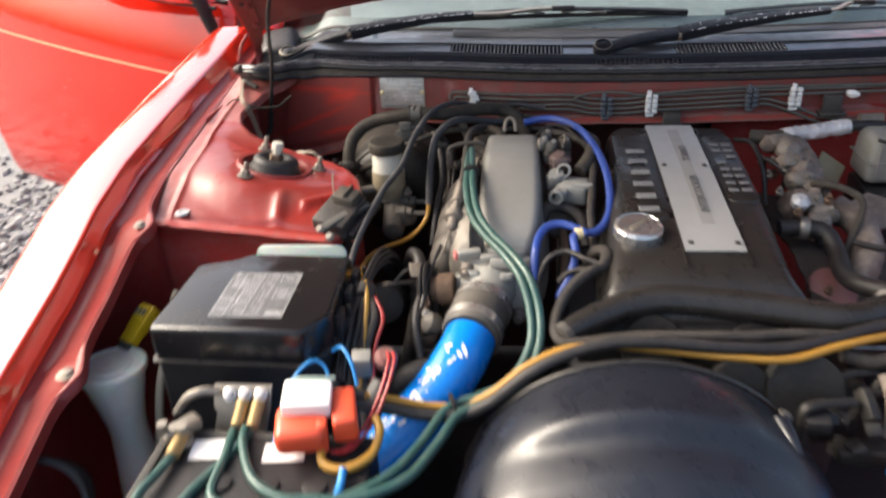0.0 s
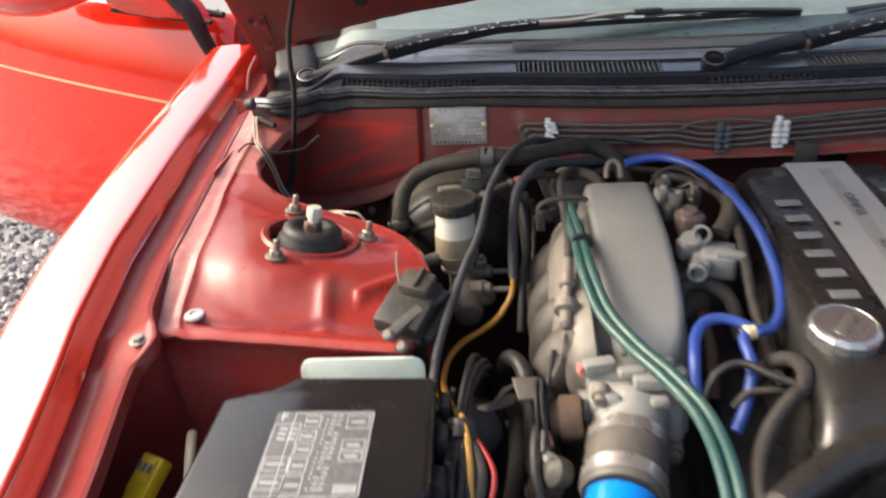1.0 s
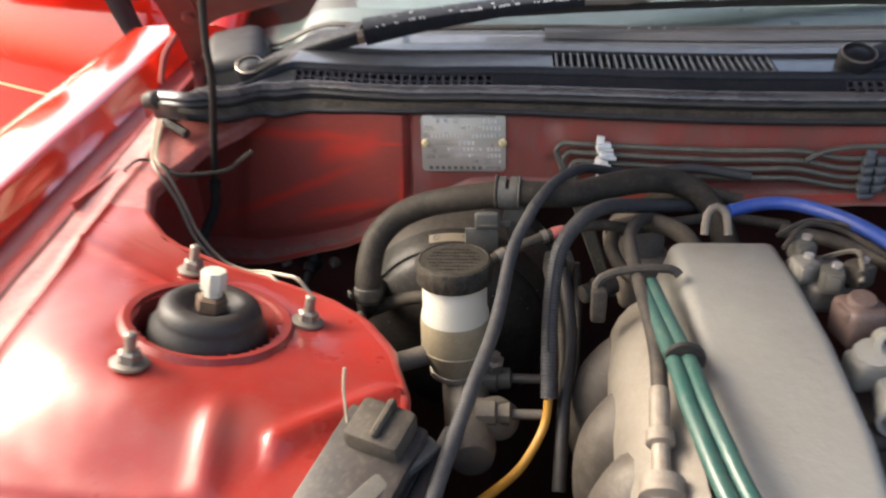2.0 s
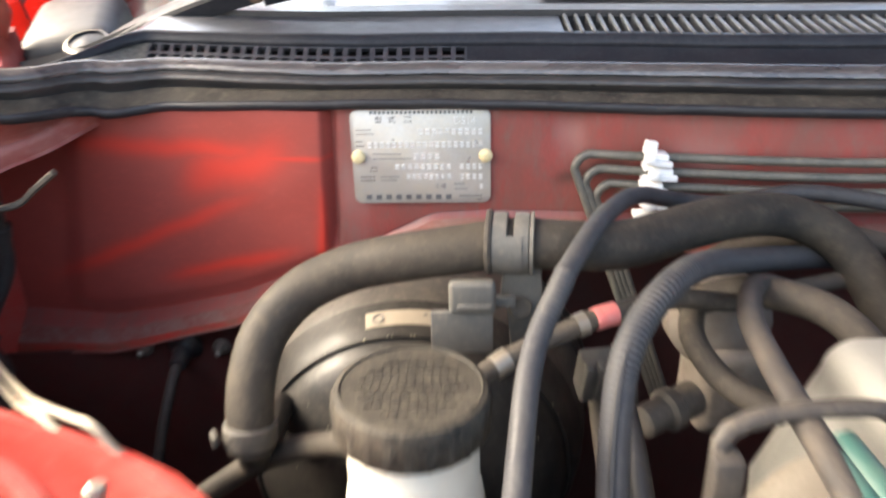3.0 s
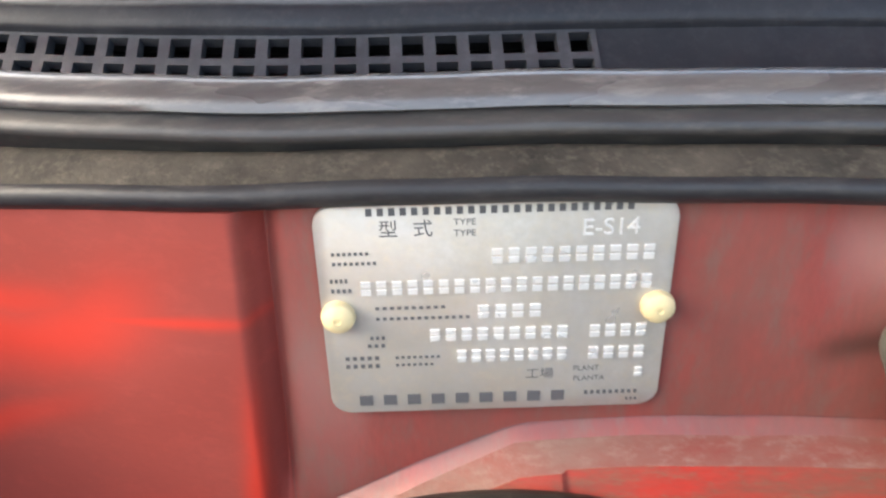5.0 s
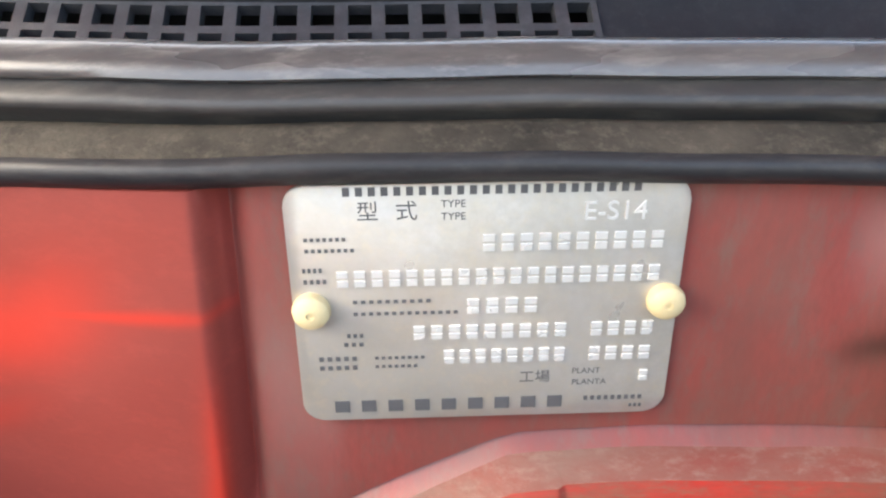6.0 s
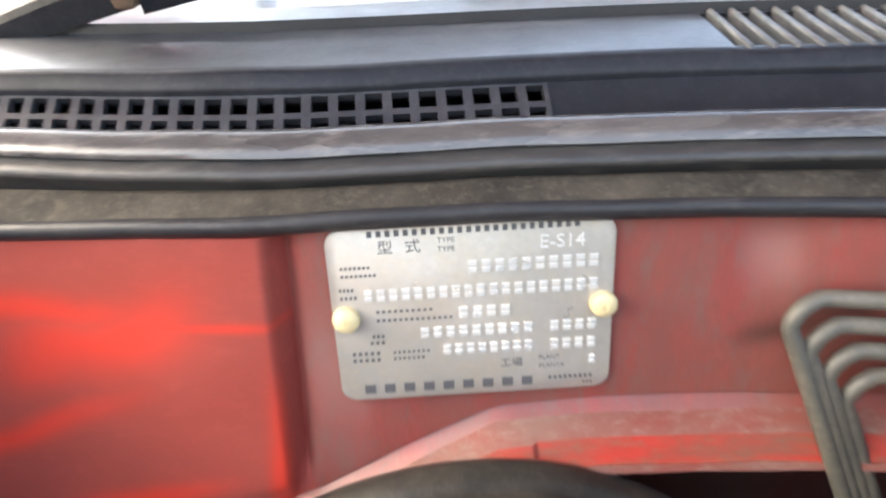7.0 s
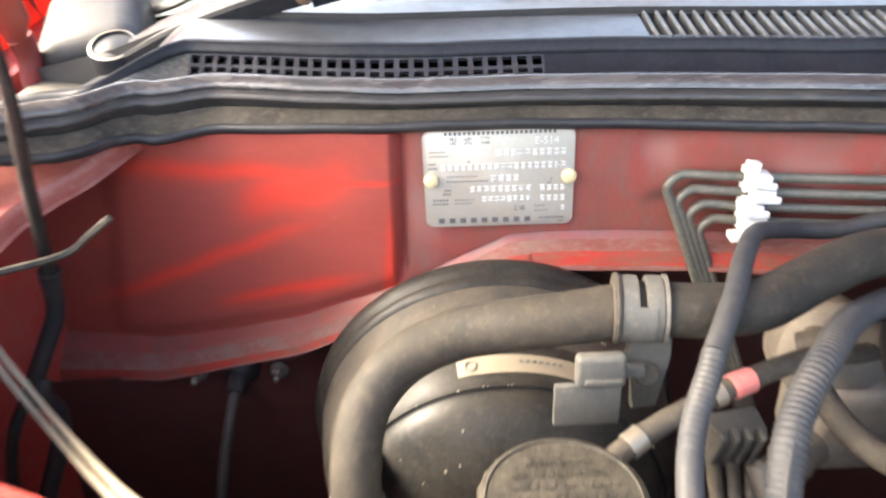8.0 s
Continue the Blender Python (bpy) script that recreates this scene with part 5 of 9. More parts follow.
for i in range(4):
    bx = -0.1625 + 0.0073 * i
    off, pz, arc = 0.013, pipe_z(i, bx), 0.0105
    foot, knee = Vector((bx + 0.060 - 0.0045 * i, 1.572, 0.745)), Vector((bx, wall_y(bx) - off, pz - arc))
    line = [foot.lerp(knee, f) for f in (0, 0.3, 0.6, 0.85, 0.96)]
    line += [(bx + arc - arc * math.cos(radians(q)), wall_y(bx) - off, pz - arc + arc * math.sin(radians(q))) for q in (0, 22, 45, 68, 90)]
    ends = 0.46 if i > 1 else 0.72
    line += [(x, wall_y(x) - off, pipe_z(i, x)) for x in span(bx + 0.03, ends, 24)]
    if i > 1:
        line += [(0.52, wall_y(0.52) - off - 0.004, 0.885 - 0.012 * (i - 2)), (0.565, wall_y(0.565) - off - 0.01, 0.868 - 0.012 * (i - 2)), (0.63, wall_y(0.6) - 0.03, 0.862 - 0.012 * (i - 2))]
    part("pipe", tube(line, 0.0030, 12, step=0.003), M_PIPE, pipes)
line = [(0.085, wall_y(0.09) - 0.016, 0.908), (0.10, wall_y(0.1) - 0.016, 0.917)] + [(x, wall_y(x) - 0.014, 0.922) for x in (0.13, 0.18)] + [(0.21, wall_y(0.2) - 0.016, 0.918), (0.25, wall_y(0.25) - 0.016, 0.921), (0.40, wall_y(0.4) - 0.016, 0.930), (0.72, wall_y(0.7) - 0.016, 0.926)]
part("pipe", tube(line, 0.0028, 8, step=0.008), M_PIPE, pipes)


def pipe_clip(x, material, label, lean=0.0, h=0.0088):
    c = thing("pipe_clip", (x, wall_y(x) - 0.015, 0.88), label, "pipe clip", group="clips on the brake pipes")
    for i in range(4):
        if not lean:
            for side in (-1, 1):
                m = Matrix.Translation((x + 0.0062 * side, wall_y(x) - 0.016, pipe_z(i, x) + 0.0003))
                bm = box(0.0098, 0.013, h * 0.92, m, 0.0012)
                box(0.0060, 0.004, h * 0.40, m @ Matrix.Translation((0, -0.0072, 0.0010)), 0.0008, bm=bm)
                part("jaw", bm, material, c)
            continue
        jx = x + lean * (1.5 - i) + (0.0035 if i % 2 else -0.001)
        m = Matrix.Translation((jx, wall_y(x) - 0.017, pipe_z(i, x) + 0.0005)) @ Euler((0, radians(5 * (1.5 - i)), 0)).to_matrix().to_4x4()
        bm = box(0.0136, 0.012, h * 0.95, m, 0.0012)
        box(0.0165, 0.0035, h * 0.45, m @ Matrix.Translation((0.001, -0.0068, -0.0012)), 0.0008, bm=bm)
        box(0.007, 0.005, h * 0.62, m @ Matrix.Translation((-0.006, -0.0085, 0.0012)), 0.0010, bm=bm)
        part("jaw", bm, material, c)
    part("spine", box(0.007, 0.008, 0.040, Matrix.Translation((x - 0.003, wall_y(x) - 0.011, pipe_z(1, x) - 0.004)), 0.001), material, c)
    part("top_tab", box(0.0080, 0.006, 0.0085, Matrix.Translation((x + lean * 1.5 - 0.0050, wall_y(x) - 0.017, pipe_z(0, x) + 0.0075)) @ Euler((0, radians(8), 0)).to_matrix().to_4x4(), 0.001), material, c)
    part("foot", box(0.0150, 0.010, 0.0045, Matrix.Translation((x - lean * 1.8 - 0.002, wall_y(x) - 0.016, pipe_z(3, x) - 0.0082)) @ Euler((0, radians(-4), 0)).to_matrix().to_4x4(), 0.001), material, c)
    return c


pipe_clip(-0.114, M_WHITE, "white plastic clip holding four brake pipes", 0.0008)
M_CLIP = surf("blue_grey_clip_plastic", (0.085, 0.100, 0.125), 0.5, vary=0.2, dust=(0.15, 0.14, 0.12), amount=0.3)
pipe_clip(0.150, M_CLIP, "blue-grey plastic clip holding the brake pipes")
pipe_clip(0.236, M_WHITE, "white plastic clip holding the brake pipes")
pipe_clip(0.425, M_CLIP, "blue-grey plastic clip holding the brake pipes")
pipe_clip(0.508, M_WHITE, "white plastic clip holding the brake pipes")
solo("tape_knot", lumpy(lathe([(0.003, -0.012), (0.006, -0.008), (0.008, 0), (0.006, 0.008), (0.003, 0.012)], axis((0.615, wall_y(0.6) - 0.02, 0.912), (0.66, wall_y(0.6) - 0.02, 0.905)), 10), 0.004, 150), M_WHITE, "white tape knotted round a brake pipe", "tape")
bm = box(0.034, 0.006, 0.03, Matrix.Translation((0.275, wall_y(0.275) - 0.030, 0.868)), 0.002)
box(0.034, 0.03, 0.005, Matrix.Translation((0.275, wall_y(0.275) - 0.016, 0.882)), 0.001, bm=bm)
solo("bracket", bm, M_GREY, "small grey steel bracket on the bulkhead flange", "bracket")
bm = box(0.036, 0.006, 0.036, Matrix.Translation((0.58, wall_y(0.58) - 0.02, 0.893)), 0.002)
box(0.05, 0.022, 0.006, Matrix.Translation((0.58, wall_y(0.58) - 0.025, 0.876)), 0.001, bm=bm)
solo("bracket", bm, M_GREY, "olive grey steel bracket below the brake pipes", "bracket")

# ---- brake booster, master cylinder and reservoir ----
BC = Vector((-0.269, 1.605, 0.7375))
booster = thing("brake_booster", (BC.x, 1.60, 0.63), "large dusty black round brake booster on the bulkhead", "brake booster")
BM = axis(BC, BC + Vector((0, -1, 0.0))) @ Matrix.Diagonal((1.018, 1.018, 1.06, 1))
M_LABEL_TAN = surf("tan_foil_label", (0.24, 0.21, 0.16), 0.5, metal=0.1, vary=0.12, dust=(0.22, 0.18, 0.13), amount=0.4, blotch=40, bump=0.03)
M_BOOST = surf("dusty_black_steel", (0.013, 0.013, 0.013), 0.44, spec=0.24, vary=0.35, dust=(0.062, 0.053, 0.042), amount=0.45, blotch=10, bump=0.15)
M_BOOST_DUST = surf("heavily_dusted_steel", (0.034, 0.031, 0.028), 0.55, vary=0.35, dust=(0.092, 0.077, 0.058), amount=0.65, blotch=9, bump=0.3)
part("rear_shell", lathe([(0.05, -0.06), (0.095, -0.04), (0.100, -0.004), (0.116, 0.001), (0.1208, 0.003), (0.1222, 0.006), (0.1224, 0.011), (0.1210, 0.0145), (0.1188, 0.0160), (0.1186, 0.0180), (0.1196, 0.0190), (0.1192, 0.0225), (0.1168, 0.0245), (0.1160, 0.0250)], BM, 72), M_BOOST, booster, "black crimped rim", sharp=50)
part("front_shell", lathe([(0.1160, 0.0250), (0.1150, 0.031), (0.1130, 0.050), (0.1095, 0.066), (0.1080, 0.070)], BM, 72, cap=False), M_BOOST_DUST, booster, "dust-caked outer shell", sharp=50)
part("front_ring", lathe([(0.1080, 0.070), (0.1065, 0.0735), (0.1035, 0.082), (0.0995, 0.0905), (0.0975, 0.0925), (0.0955, 0.0915), (0.0945, 0.0925), (0.0935, 0.0960), (0.0900, 0.1010), (0.0840, 0.106), (0.066, 0.118), (0.035, 0.124)], BM, 72), M_BOOST, booster, "black pressed front", sharp=50)
# foil maker's label wrapped on the ring
part("foil_label", sheet(lambda a, w: BC + Vector((math.sin(a) * (0.1095 - 0.0070 * w), -0.0780 - 0.0170 * w, math.cos(a) * (0.1095 - 0.0070 * w))), span(-0.24, 0.44, 18), [0.22, 0.5, 0.82], 0.0004), M_LABEL_TAN, booster, "narrow tan foil label")
bm = bmesh.new()
for q in range(7):
    a = 0.10 + 0.035 * q
    box(0.0022, 0.0010, 0.0004, Matrix.Translation(BC + Vector((math.sin(a) * 0.1067, -0.0865, math.cos(a) * 0.1067 + 0.0005))) @ Euler((radians(66), 0, 0)).to_matrix().to_4x4(), 0, bm=bm)
tagged(part("label_bars", bm, M_INK, booster, "tiny print as bars"), kind="stuff")

ring = []
for q in range(25):
    s, u = math.sin(q / 24 * 2 * math.pi), math.cos(q / 24 * 2 * math.pi)
    a, w = -0.165 + 0.030 * u, 0.52 + 0.16 * s
    r = 0.1095 - 0.0070 * w + 0.0006
    ring.append(BC + Vector((math.sin(a) * r, -0.0785 - 0.0170 * w, math.cos(a) * r)))
part("label_mark", tube(ring, 0.0004, 5, smooth=False), M_INK, booster, "thin dark oval mark on the label")
rnd = random.Random(44)
bm = bmesh.new()
for _ in range(46):
    a, k = rnd.uniform(-1.3, 1.3), rnd.random()
    r, d = ((0.1148, 0.034), (0.1120, 0.056), (0.0985, 0.0935), (0.084, 0.1075), (0.070, 0.117))[rnd.randrange(5)]
    m = BM @ Matrix.Rotation(a, 4, "Z") @ Matrix.Translation((0, r, d))
    bmesh.ops.create_icosphere(bm, subdivisions=1, radius=rnd.uniform(0.0003, 0.0008), matrix=m)
tagged(part("paint_speck", bm, M_LABEL_TAN, booster, "pale specks of dirt"), kind="stuff")

master = thing("master_cylinder", (-0.25, 1.40, 0.74), "grimy brake master cylinder with milky reservoir and black cap", "brake cylinder")
part("cylinder", lathe([(0.020, 0), (0.020, 0.05), (0.024, 0.052), (0.024, 0.075), (0.021, 0.078), (0.0205, 0.18), (0.017, 0.19), (0.012, 0.192)], axis((-0.262, 1.475, 0.770), (-0.238, 1.27, 0.752)), 28), M_GRIME, master, "grimy cast cylinder")
for y, dx in ((1.375, 0.030), (1.325, 0.032)):
    bm = lathe([(0.013, 0), (0.013, 0.016), (0.010, 0.018), (0.010, 0.028), (0.0045, 0.030), (0.0045, 0.055)], axis((-0.238, y, 0.772), (-0.14, y - 0.004, 0.775)), 12)
    part("outlet", bm, M_GRIME, master, "dull steel pipe union", sharp=30)
RC = (-0.258, 1.377)
part("reservoir", lathe([(0.018, 0.778), (0.0225, 0.784), (0.0262, 0.796), (0.0292, 0.806), (0.0298, 0.812), (0.0298, 0.836), (0.0290, 0.842), (0.0278, 0.846), (0.0276, 0.874), (0.0265, 0.876)], Matrix.Translation((*RC, 0)), 40), M_MILK, master, "milky plastic reservoir")
part("moulded_ring", lathe([(0.0296, 0.8045), (0.0306, 0.8060), (0.0308, 0.8085), (0.0298, 0.8100)], Matrix.Translation((*RC, 0)), 40, cap=False), M_FLUID, master, "moulded joint round the reservoir")
part("fluid_level", lathe([(0.0226, 0.7838), (0.0268, 0.7962), (0.0299, 0.8055), (0.0305, 0.812), (0.0304, 0.833), (0.0297, 0.838)], Matrix.Translation((*RC, 0)), 40, cap=False), M_FLUID, master, "amber brake fluid behind the plastic")
cap = bmesh.new()
lathe([(0.0312, 0.8735), (0.0320, 0.8745), (0.0322, 0.889), (0.0312, 0.8915), (0.0290, 0.8925), (0.0285, 0.8918), (0.004, 0.8918)], Matrix.Translation((*RC, 0)), 72, cap)
for v in cap.verts:
    d = Vector((v.co.x - RC[0], v.co.y - RC[1]))
    if d.length > 0.0315 and int((math.atan2(d.y, d.x) + math.pi) / (2 * math.pi) * 72 + 0.5) % 3 == 0:
        v.co.x, v.co.y = RC[0] + d.x * 1.02, RC[1] + d.y * 1.02
M_CAP = surf("dusty_cap_plastic", (0.009, 0.009, 0.009), 0.6, spec=0.2, vary=0.3, dust=(0.085, 0.073, 0.055), amount=0.55, blotch=22, bump=0.25)
resv_cap = part("cap", cap, M_CAP, master, "dusty black screw cap")
bm = bmesh.new()
for r, (n, w) in enumerate(((7, 0.026), (11, 0.038), (13, 0.044), (13, 0.046), (12, 0.042), (10, 0.036), (6, 0.022))):
    for i in range(n):
        box(w / n * 0.75, 0.0030, 0.0006, Matrix.Translation((RC[0] + w * ((i + 0.5) / n - 0.5), RC[1] + 0.0180 - 0.0060 * r, 0.8920)), 0, bm=bm)
tagged(part("moulded_print", bm, M_CAP, resv_cap, "moulded bars on the cap"), kind="stuff")
part("clamp_band", lathe([(0.0225, 0.778), (0.0240, 0.779), (0.0240, 0.784), (0.0225, 0.785)], Matrix.Translation((*RC, 0)), 40), M_STEEL_DULL, master)
part("feed_pipe", tube([(-0.272, 1.398, 0.842), (-0.30, 1.424, 0.826), (-0.33, 1.440, 0.808), (-0.36, 1.446, 0.788), (-0.40, 1.43, 0.765)], 0.0064, 12), M_HOSE, master, "dusty rubber feed hose")
part("cast_boss", lathe([(0.017, 0), (0.018, 0.004), (0.017, 0.018), (0.010, 0.022)], axis((-0.225, 1.335, 0.762), (-0.205, 1.30, 0.778)), 22), M_GRIME, master, "round cast boss")
part("bleed_nut", lathe([(0.009, 0), (0.009, 0.010), (0.005, 0.011), (0.005, 0.018)], axis((-0.225, 1.372, 0.786), (-0.222, 1.365, 0.81)), 6), M_STEEL_DULL, master, sharp=30)
part("filler_elbow", lathe([(0.009, 0), (0.009, 0.03)], axis((-0.283, 1.365, 0.803), (-0.31, 1.355, 0.800)), 12), M_GRIME, master)

# large brake-servo vacuum hose with its clamp
servo = thing("vacuum_hose", (-0.21, 1.48, 0.86), "thick dusty black vacuum hose curving over the brake booster", "hose")
part("hose", tube([(-0.3450, 1.434, 0.815), (-0.3448, 1.438, 0.832), (-0.3437, 1.447, 0.850), (-0.338, 1.460, 0.868), (-0.321, 1.470, 0.885), (-0.297, 1.472, 0.897), (-0.272, 1.466, 0.906), (-0.243, 1.462, 0.912), (-0.212, 1.460, 0.917), (-0.185, 1.456, 0.917), (-0.155, 1.466, 0.913), (-0.120, 1.490, 0.911), (-0.085, 1.512, 0.908), (-0.050, 1.525, 0.901), (-0.024, 1.520, 0.888), (-0.010, 1.500, 0.868), (-0.002, 1.47, 0.84)], 0.0122, 20), M_HOSE, servo, sharp=60)
part("end_clamp", lathe([(0.0130, -0.006), (0.0138, -0.004), (0.0138, 0.005), (0.0130, 0.006)], axis((-0.345, 1.436, 0.824), (-0.3445, 1.439, 0.84)), 20), M_GREY, servo, "dark spring clamp")
for dx in (-0.004, 0.004):
    part("clamp_ear", box(0.003, 0.008, 0.006, Matrix.Translation((-0.357 + dx, 1.428, 0.826)) @ Euler((0, 0, 0.5)).to_matrix().to_4x4(), 0.0008), M_GREY, servo)
part("nipple", tube([(-0.345, 1.435, 0.818), (-0.346, 1.441, 0.805), (-0.347, 1.457, 0.797), (-0.347, 1.50, 0.795)], 0.0095, 12), M_BOOST, servo, "dark pipe stub into the booster")
clampc = thing("hose_clamp", (-0.208, 1.48, 0.85), "grey plastic two-finger clamp holding the vacuum hose", "hose clamp")
ca = axis((-0.2128, 1.4602, 0.9170), (-0.19, 1.4575, 0.9172))
M_CLAMP = surf("weathered_clamp_plastic", (0.070, 0.071, 0.069), 0.55, spec=0.3, vary=0.2, dust=(0.16, 0.14, 0.11), amount=0.35)
for d in (-0.0053, 0.0052):
    part("finger", lathe([(0.0122, d - 0.0038), (0.0146, d - 0.0034), (0.0150, d), (0.0147, d + 0.0034), (0.0122, d + 0.0038)], ca, 32), M_CLAMP, clampc)
part("collar", lathe([(0.0122, -0.0125), (0.0156, -0.0120), (0.0160, -0.0105), (0.0152, -0.0090), (0.0122, -0.0088)], ca, 32), M_RUBBER_BROWN, clampc, "tan dusty rubber collar")
part("flange", lathe([(0.0122, 0.0088), (0.0152, 0.0092), (0.0155, 0.0108), (0.0122, 0.0112)], ca, 32), M_CLAMP, clampc)
# the web closes the slot from the hose's front downwards
part("web", sheet(lambda a, s: ca @ Vector((0.0146 * (ca.inverted().to_3x3() @ Vector((0, -math.cos(a), math.sin(a)))).x, 0.0146 * (ca.inverted().to_3x3() @ Vector((0, -math.cos(a), math.sin(a)))).y, s)), span(0.62, -1.3, 20), span(-0.0055, 0.0055, 4), 0.0008), M_CLAMP, clampc, "solid lower half of the clamp", sharp=60)
leg = prism([(-0.0085, 0.002), (0.0095, 0.004), (0.0102, -0.012), (0.0090, -0.026), (0.0075, -0.044), (-0.0045, -0.046), (-0.0062, -0.022), (-0.0100, -0.014)], 0.005, Matrix.Translation((-0.2078, 1.4600, 0.9050)) @ Euler((radians(96), 0, 0)).to_matrix().to_4x4(), 0.0010)
part("bracket_leg", leg, M_CLAMP, clampc, "bracket leg")
part("screw", lathe([(0.0058, 0), (0.0060, 0.0020), (0.0050, 0.0030), (0.0042, 0.0022), (0.0015, 0.0022)], axis((-0.2080, 1.4562, 0.8840), (-0.2080, 1.43, 0.890)), 22), M_RUBBER_BROWN, clampc, "round head fixing")
part("hook_tab", box(0.0225, 0.007, 0.0165, Matrix.Translation((-0.2320, 1.4440, 0.8965)) @ Euler((radians(-4), 0, 0)).to_matrix().to_4x4(), 0.0026, 3), M_CLAMP, clampc, "curled grey tab")
part("tab_rib", box(0.0165, 0.0020, 0.0028, Matrix.Translation((-0.2310, 1.4400, 0.8925)), 0.0006), M_CLAMP, clampc)
part("tab_plate", box(0.0300, 0.003, 0.0230, Matrix.Translation((-0.2370, 1.4445, 0.8770)), 0.0008), M_CLAMP, clampc, "flat grey plate below the tab")
part("tab_neck", box(0.0140, 0.005, 0.0050, Matrix.Translation((-0.2180, 1.4500, 0.8905)), 0.0008), M_CLAMP, clampc)

# fuel or brake hose with pink tape in front of the booster
h = thing("taped_hose", (-0.17, 1.44, 0.87), "thin dusty rubber hose with pink tape and steel clip", "hose")
part("hose", tube([(-0.245, 1.410, 0.862), (-0.215, 1.428, 0.872), (-0.19, 1.438, 0.879), (-0.168, 1.446, 0.884), (-0.13, 1.462, 0.884), (-0.09, 1.48, 0.872), (-0.05, 1.50, 0.87), (0.0, 1.515, 0.868), (0.06, 1.515, 0.86)], 0.0051, 12), M_RUBBER_BROWN, h)
part("tape", tube([(-0.1735, 1.4440, 0.8832), (-0.168, 1.446, 0.884), (-0.1630, 1.4480, 0.8842)], 0.0058, 14), M_PINK, h, "pink tape")
part("clip", tube([(-0.2225, 1.4240, 0.8692), (-0.2155, 1.4278, 0.8718)], 0.0060, 14, smooth=False), M_STEEL_DULL, h, "worn steel clip")
part("clip", tube([(-0.1825, 1.4408, 0.8812), (-0.1775, 1.4425, 0.8824)], 0.0060, 14, smooth=False), M_STEEL_DULL, h, "dull steel clip")

# grommet, plug and studs on the lower wall
plug = thing("cable_grommet", (-0.456, 1.65, 0.74), "black rubber grommet with a cable through the bulkhead", "grommet")
part("grommet", lathe([(0.013, 0), (0.014, 0.006), (0.008, 0.012), (0.0065, 0.026), (0.0055, 0.027)], axis((-0.456, 1.648, 0.748), (-0.457, 1.604, 0.738)), 20), M_RUBBER_CLEAN, plug)
part("cable", tube([(-0.4565, 1.628, 0.744), (-0.459, 1.612, 0.733), (-0.466, 1.588, 0.695), (-0.474, 1.56, 0.63), (-0.478, 1.5, 0.52)], 0.0042, 10), M_RUBBER, plug)
for x in (-0.4885, -0.4270):
    bolt(plug, (x, 1.643, 0.7465), 0.0048, 0.007, Euler((radians(90), 0, 0)).to_matrix(), M_STEEL_DULL, 0.006, "stud_nut")

# wires by the tower and the hose that hangs from the hood
def along_edge(pts):
    """Keep a wire's points behind the tower's rear edge."""
    out = []
    for p in spline(pts, 0.012):
        y = p.y
        while -0.56 < p.x < -0.325 and 1.30 < y < 1.45 and p.x < tower_right(y) + 0.004:
            y += 0.002
        out.append((p.x, y, p.z if y == p.y else min(p.z, tower_z(min(p.x, tower_right(y)), y) - 0.003)))
    return out


ws = thing("loose_wires", (-0.52, 1.55, 0.88), "two thin cream wires draped over the strut tower", "wires")
part("wire", tube(along_edge([(-0.598, 1.63, 0.950), (-0.592, 1.60, 0.944), (-0.573, 1.53, 0.926), (-0.560, 1.516, 0.917), (-0.551, 1.522, 0.882), (-0.543, 1.527, 0.843), (-0.514, 1.503, 0.825), (-0.470, 1.455, 0.836), (-0.432, 1.412, 0.858), (-0.385, 1.380, 0.864), (-0.338, 1.348, 0.845), (-0.31, 1.30, 0.838), (-0.298, 1.25, 0.812), (-0.292, 1.20, 0.77)]), 0.0018, 6), M_CREAM_WIRE, ws)
part("wire", tube(along_edge([(-0.603, 1.63, 0.950), (-0.597, 1.60, 0.944), (-0.578, 1.532, 0.926), (-0.563, 1.508, 0.917), (-0.5545, 1.519, 0.880), (-0.547, 1.524, 0.840), (-0.5175, 1.500, 0.8215), (-0.473, 1.452, 0.8325), (-0.436, 1.409, 0.857), (-0.392, 1.374, 0.866), (-0.345, 1.342, 0.848), (-0.318, 1.30, 0.834), (-0.305, 1.25, 0.805), (-0.297, 1.21, 0.76)]), 0.0018, 6), M_CREAM_WIRE, ws)
part("stub", tube([(-0.572, 1.530, 0.919), (-0.551, 1.524, 0.909), (-0.530, 1.545, 0.902), (-0.513, 1.564, 0.899), (-0.498, 1.563, 0.910), (-0.483, 1.562, 0.921)], 0.0022, 6), M_RUBBER_BROWN, ws, "short grey wire end")
part("stub", tube([(-0.572, 1.530, 0.921), (-0.590, 1.525, 0.925), (-0.603, 1.515, 0.916)], 0.0018, 6), M_RUBBER_CLEAN, ws, "short black wire end")
part("sleeve", tube([(-0.603, 1.655, 0.952), (-0.598, 1.625, 0.946), (-0.588, 1.600, 0.942), (-0.570, 1.583, 0.940), (-0.556, 1.574, 0.936)], 0.0050, 8), M_RUBBER, ws, "frayed grey sleeve")
wh = thing("washer_hose", (-0.565, 1.57, 0.70), "thin black washer hose rising to the raised hood", "hose")
part("sleeve", tube([(-0.572, 1.566, 0.785), (-0.556, 1.579, 0.820), (-0.544, 1.585, 0.845), (-0.536, 1.578, 0.878)], 0.0058, 12), M_RUBBER_CLEAN, wh, "thicker rubber sleeve")
part("tie", tube([(-0.5375, 1.580, 0.872), (-0.5355, 1.578, 0.879)], 0.0066, 12, smooth=False), M_BLACK, wh, "black cable tie")
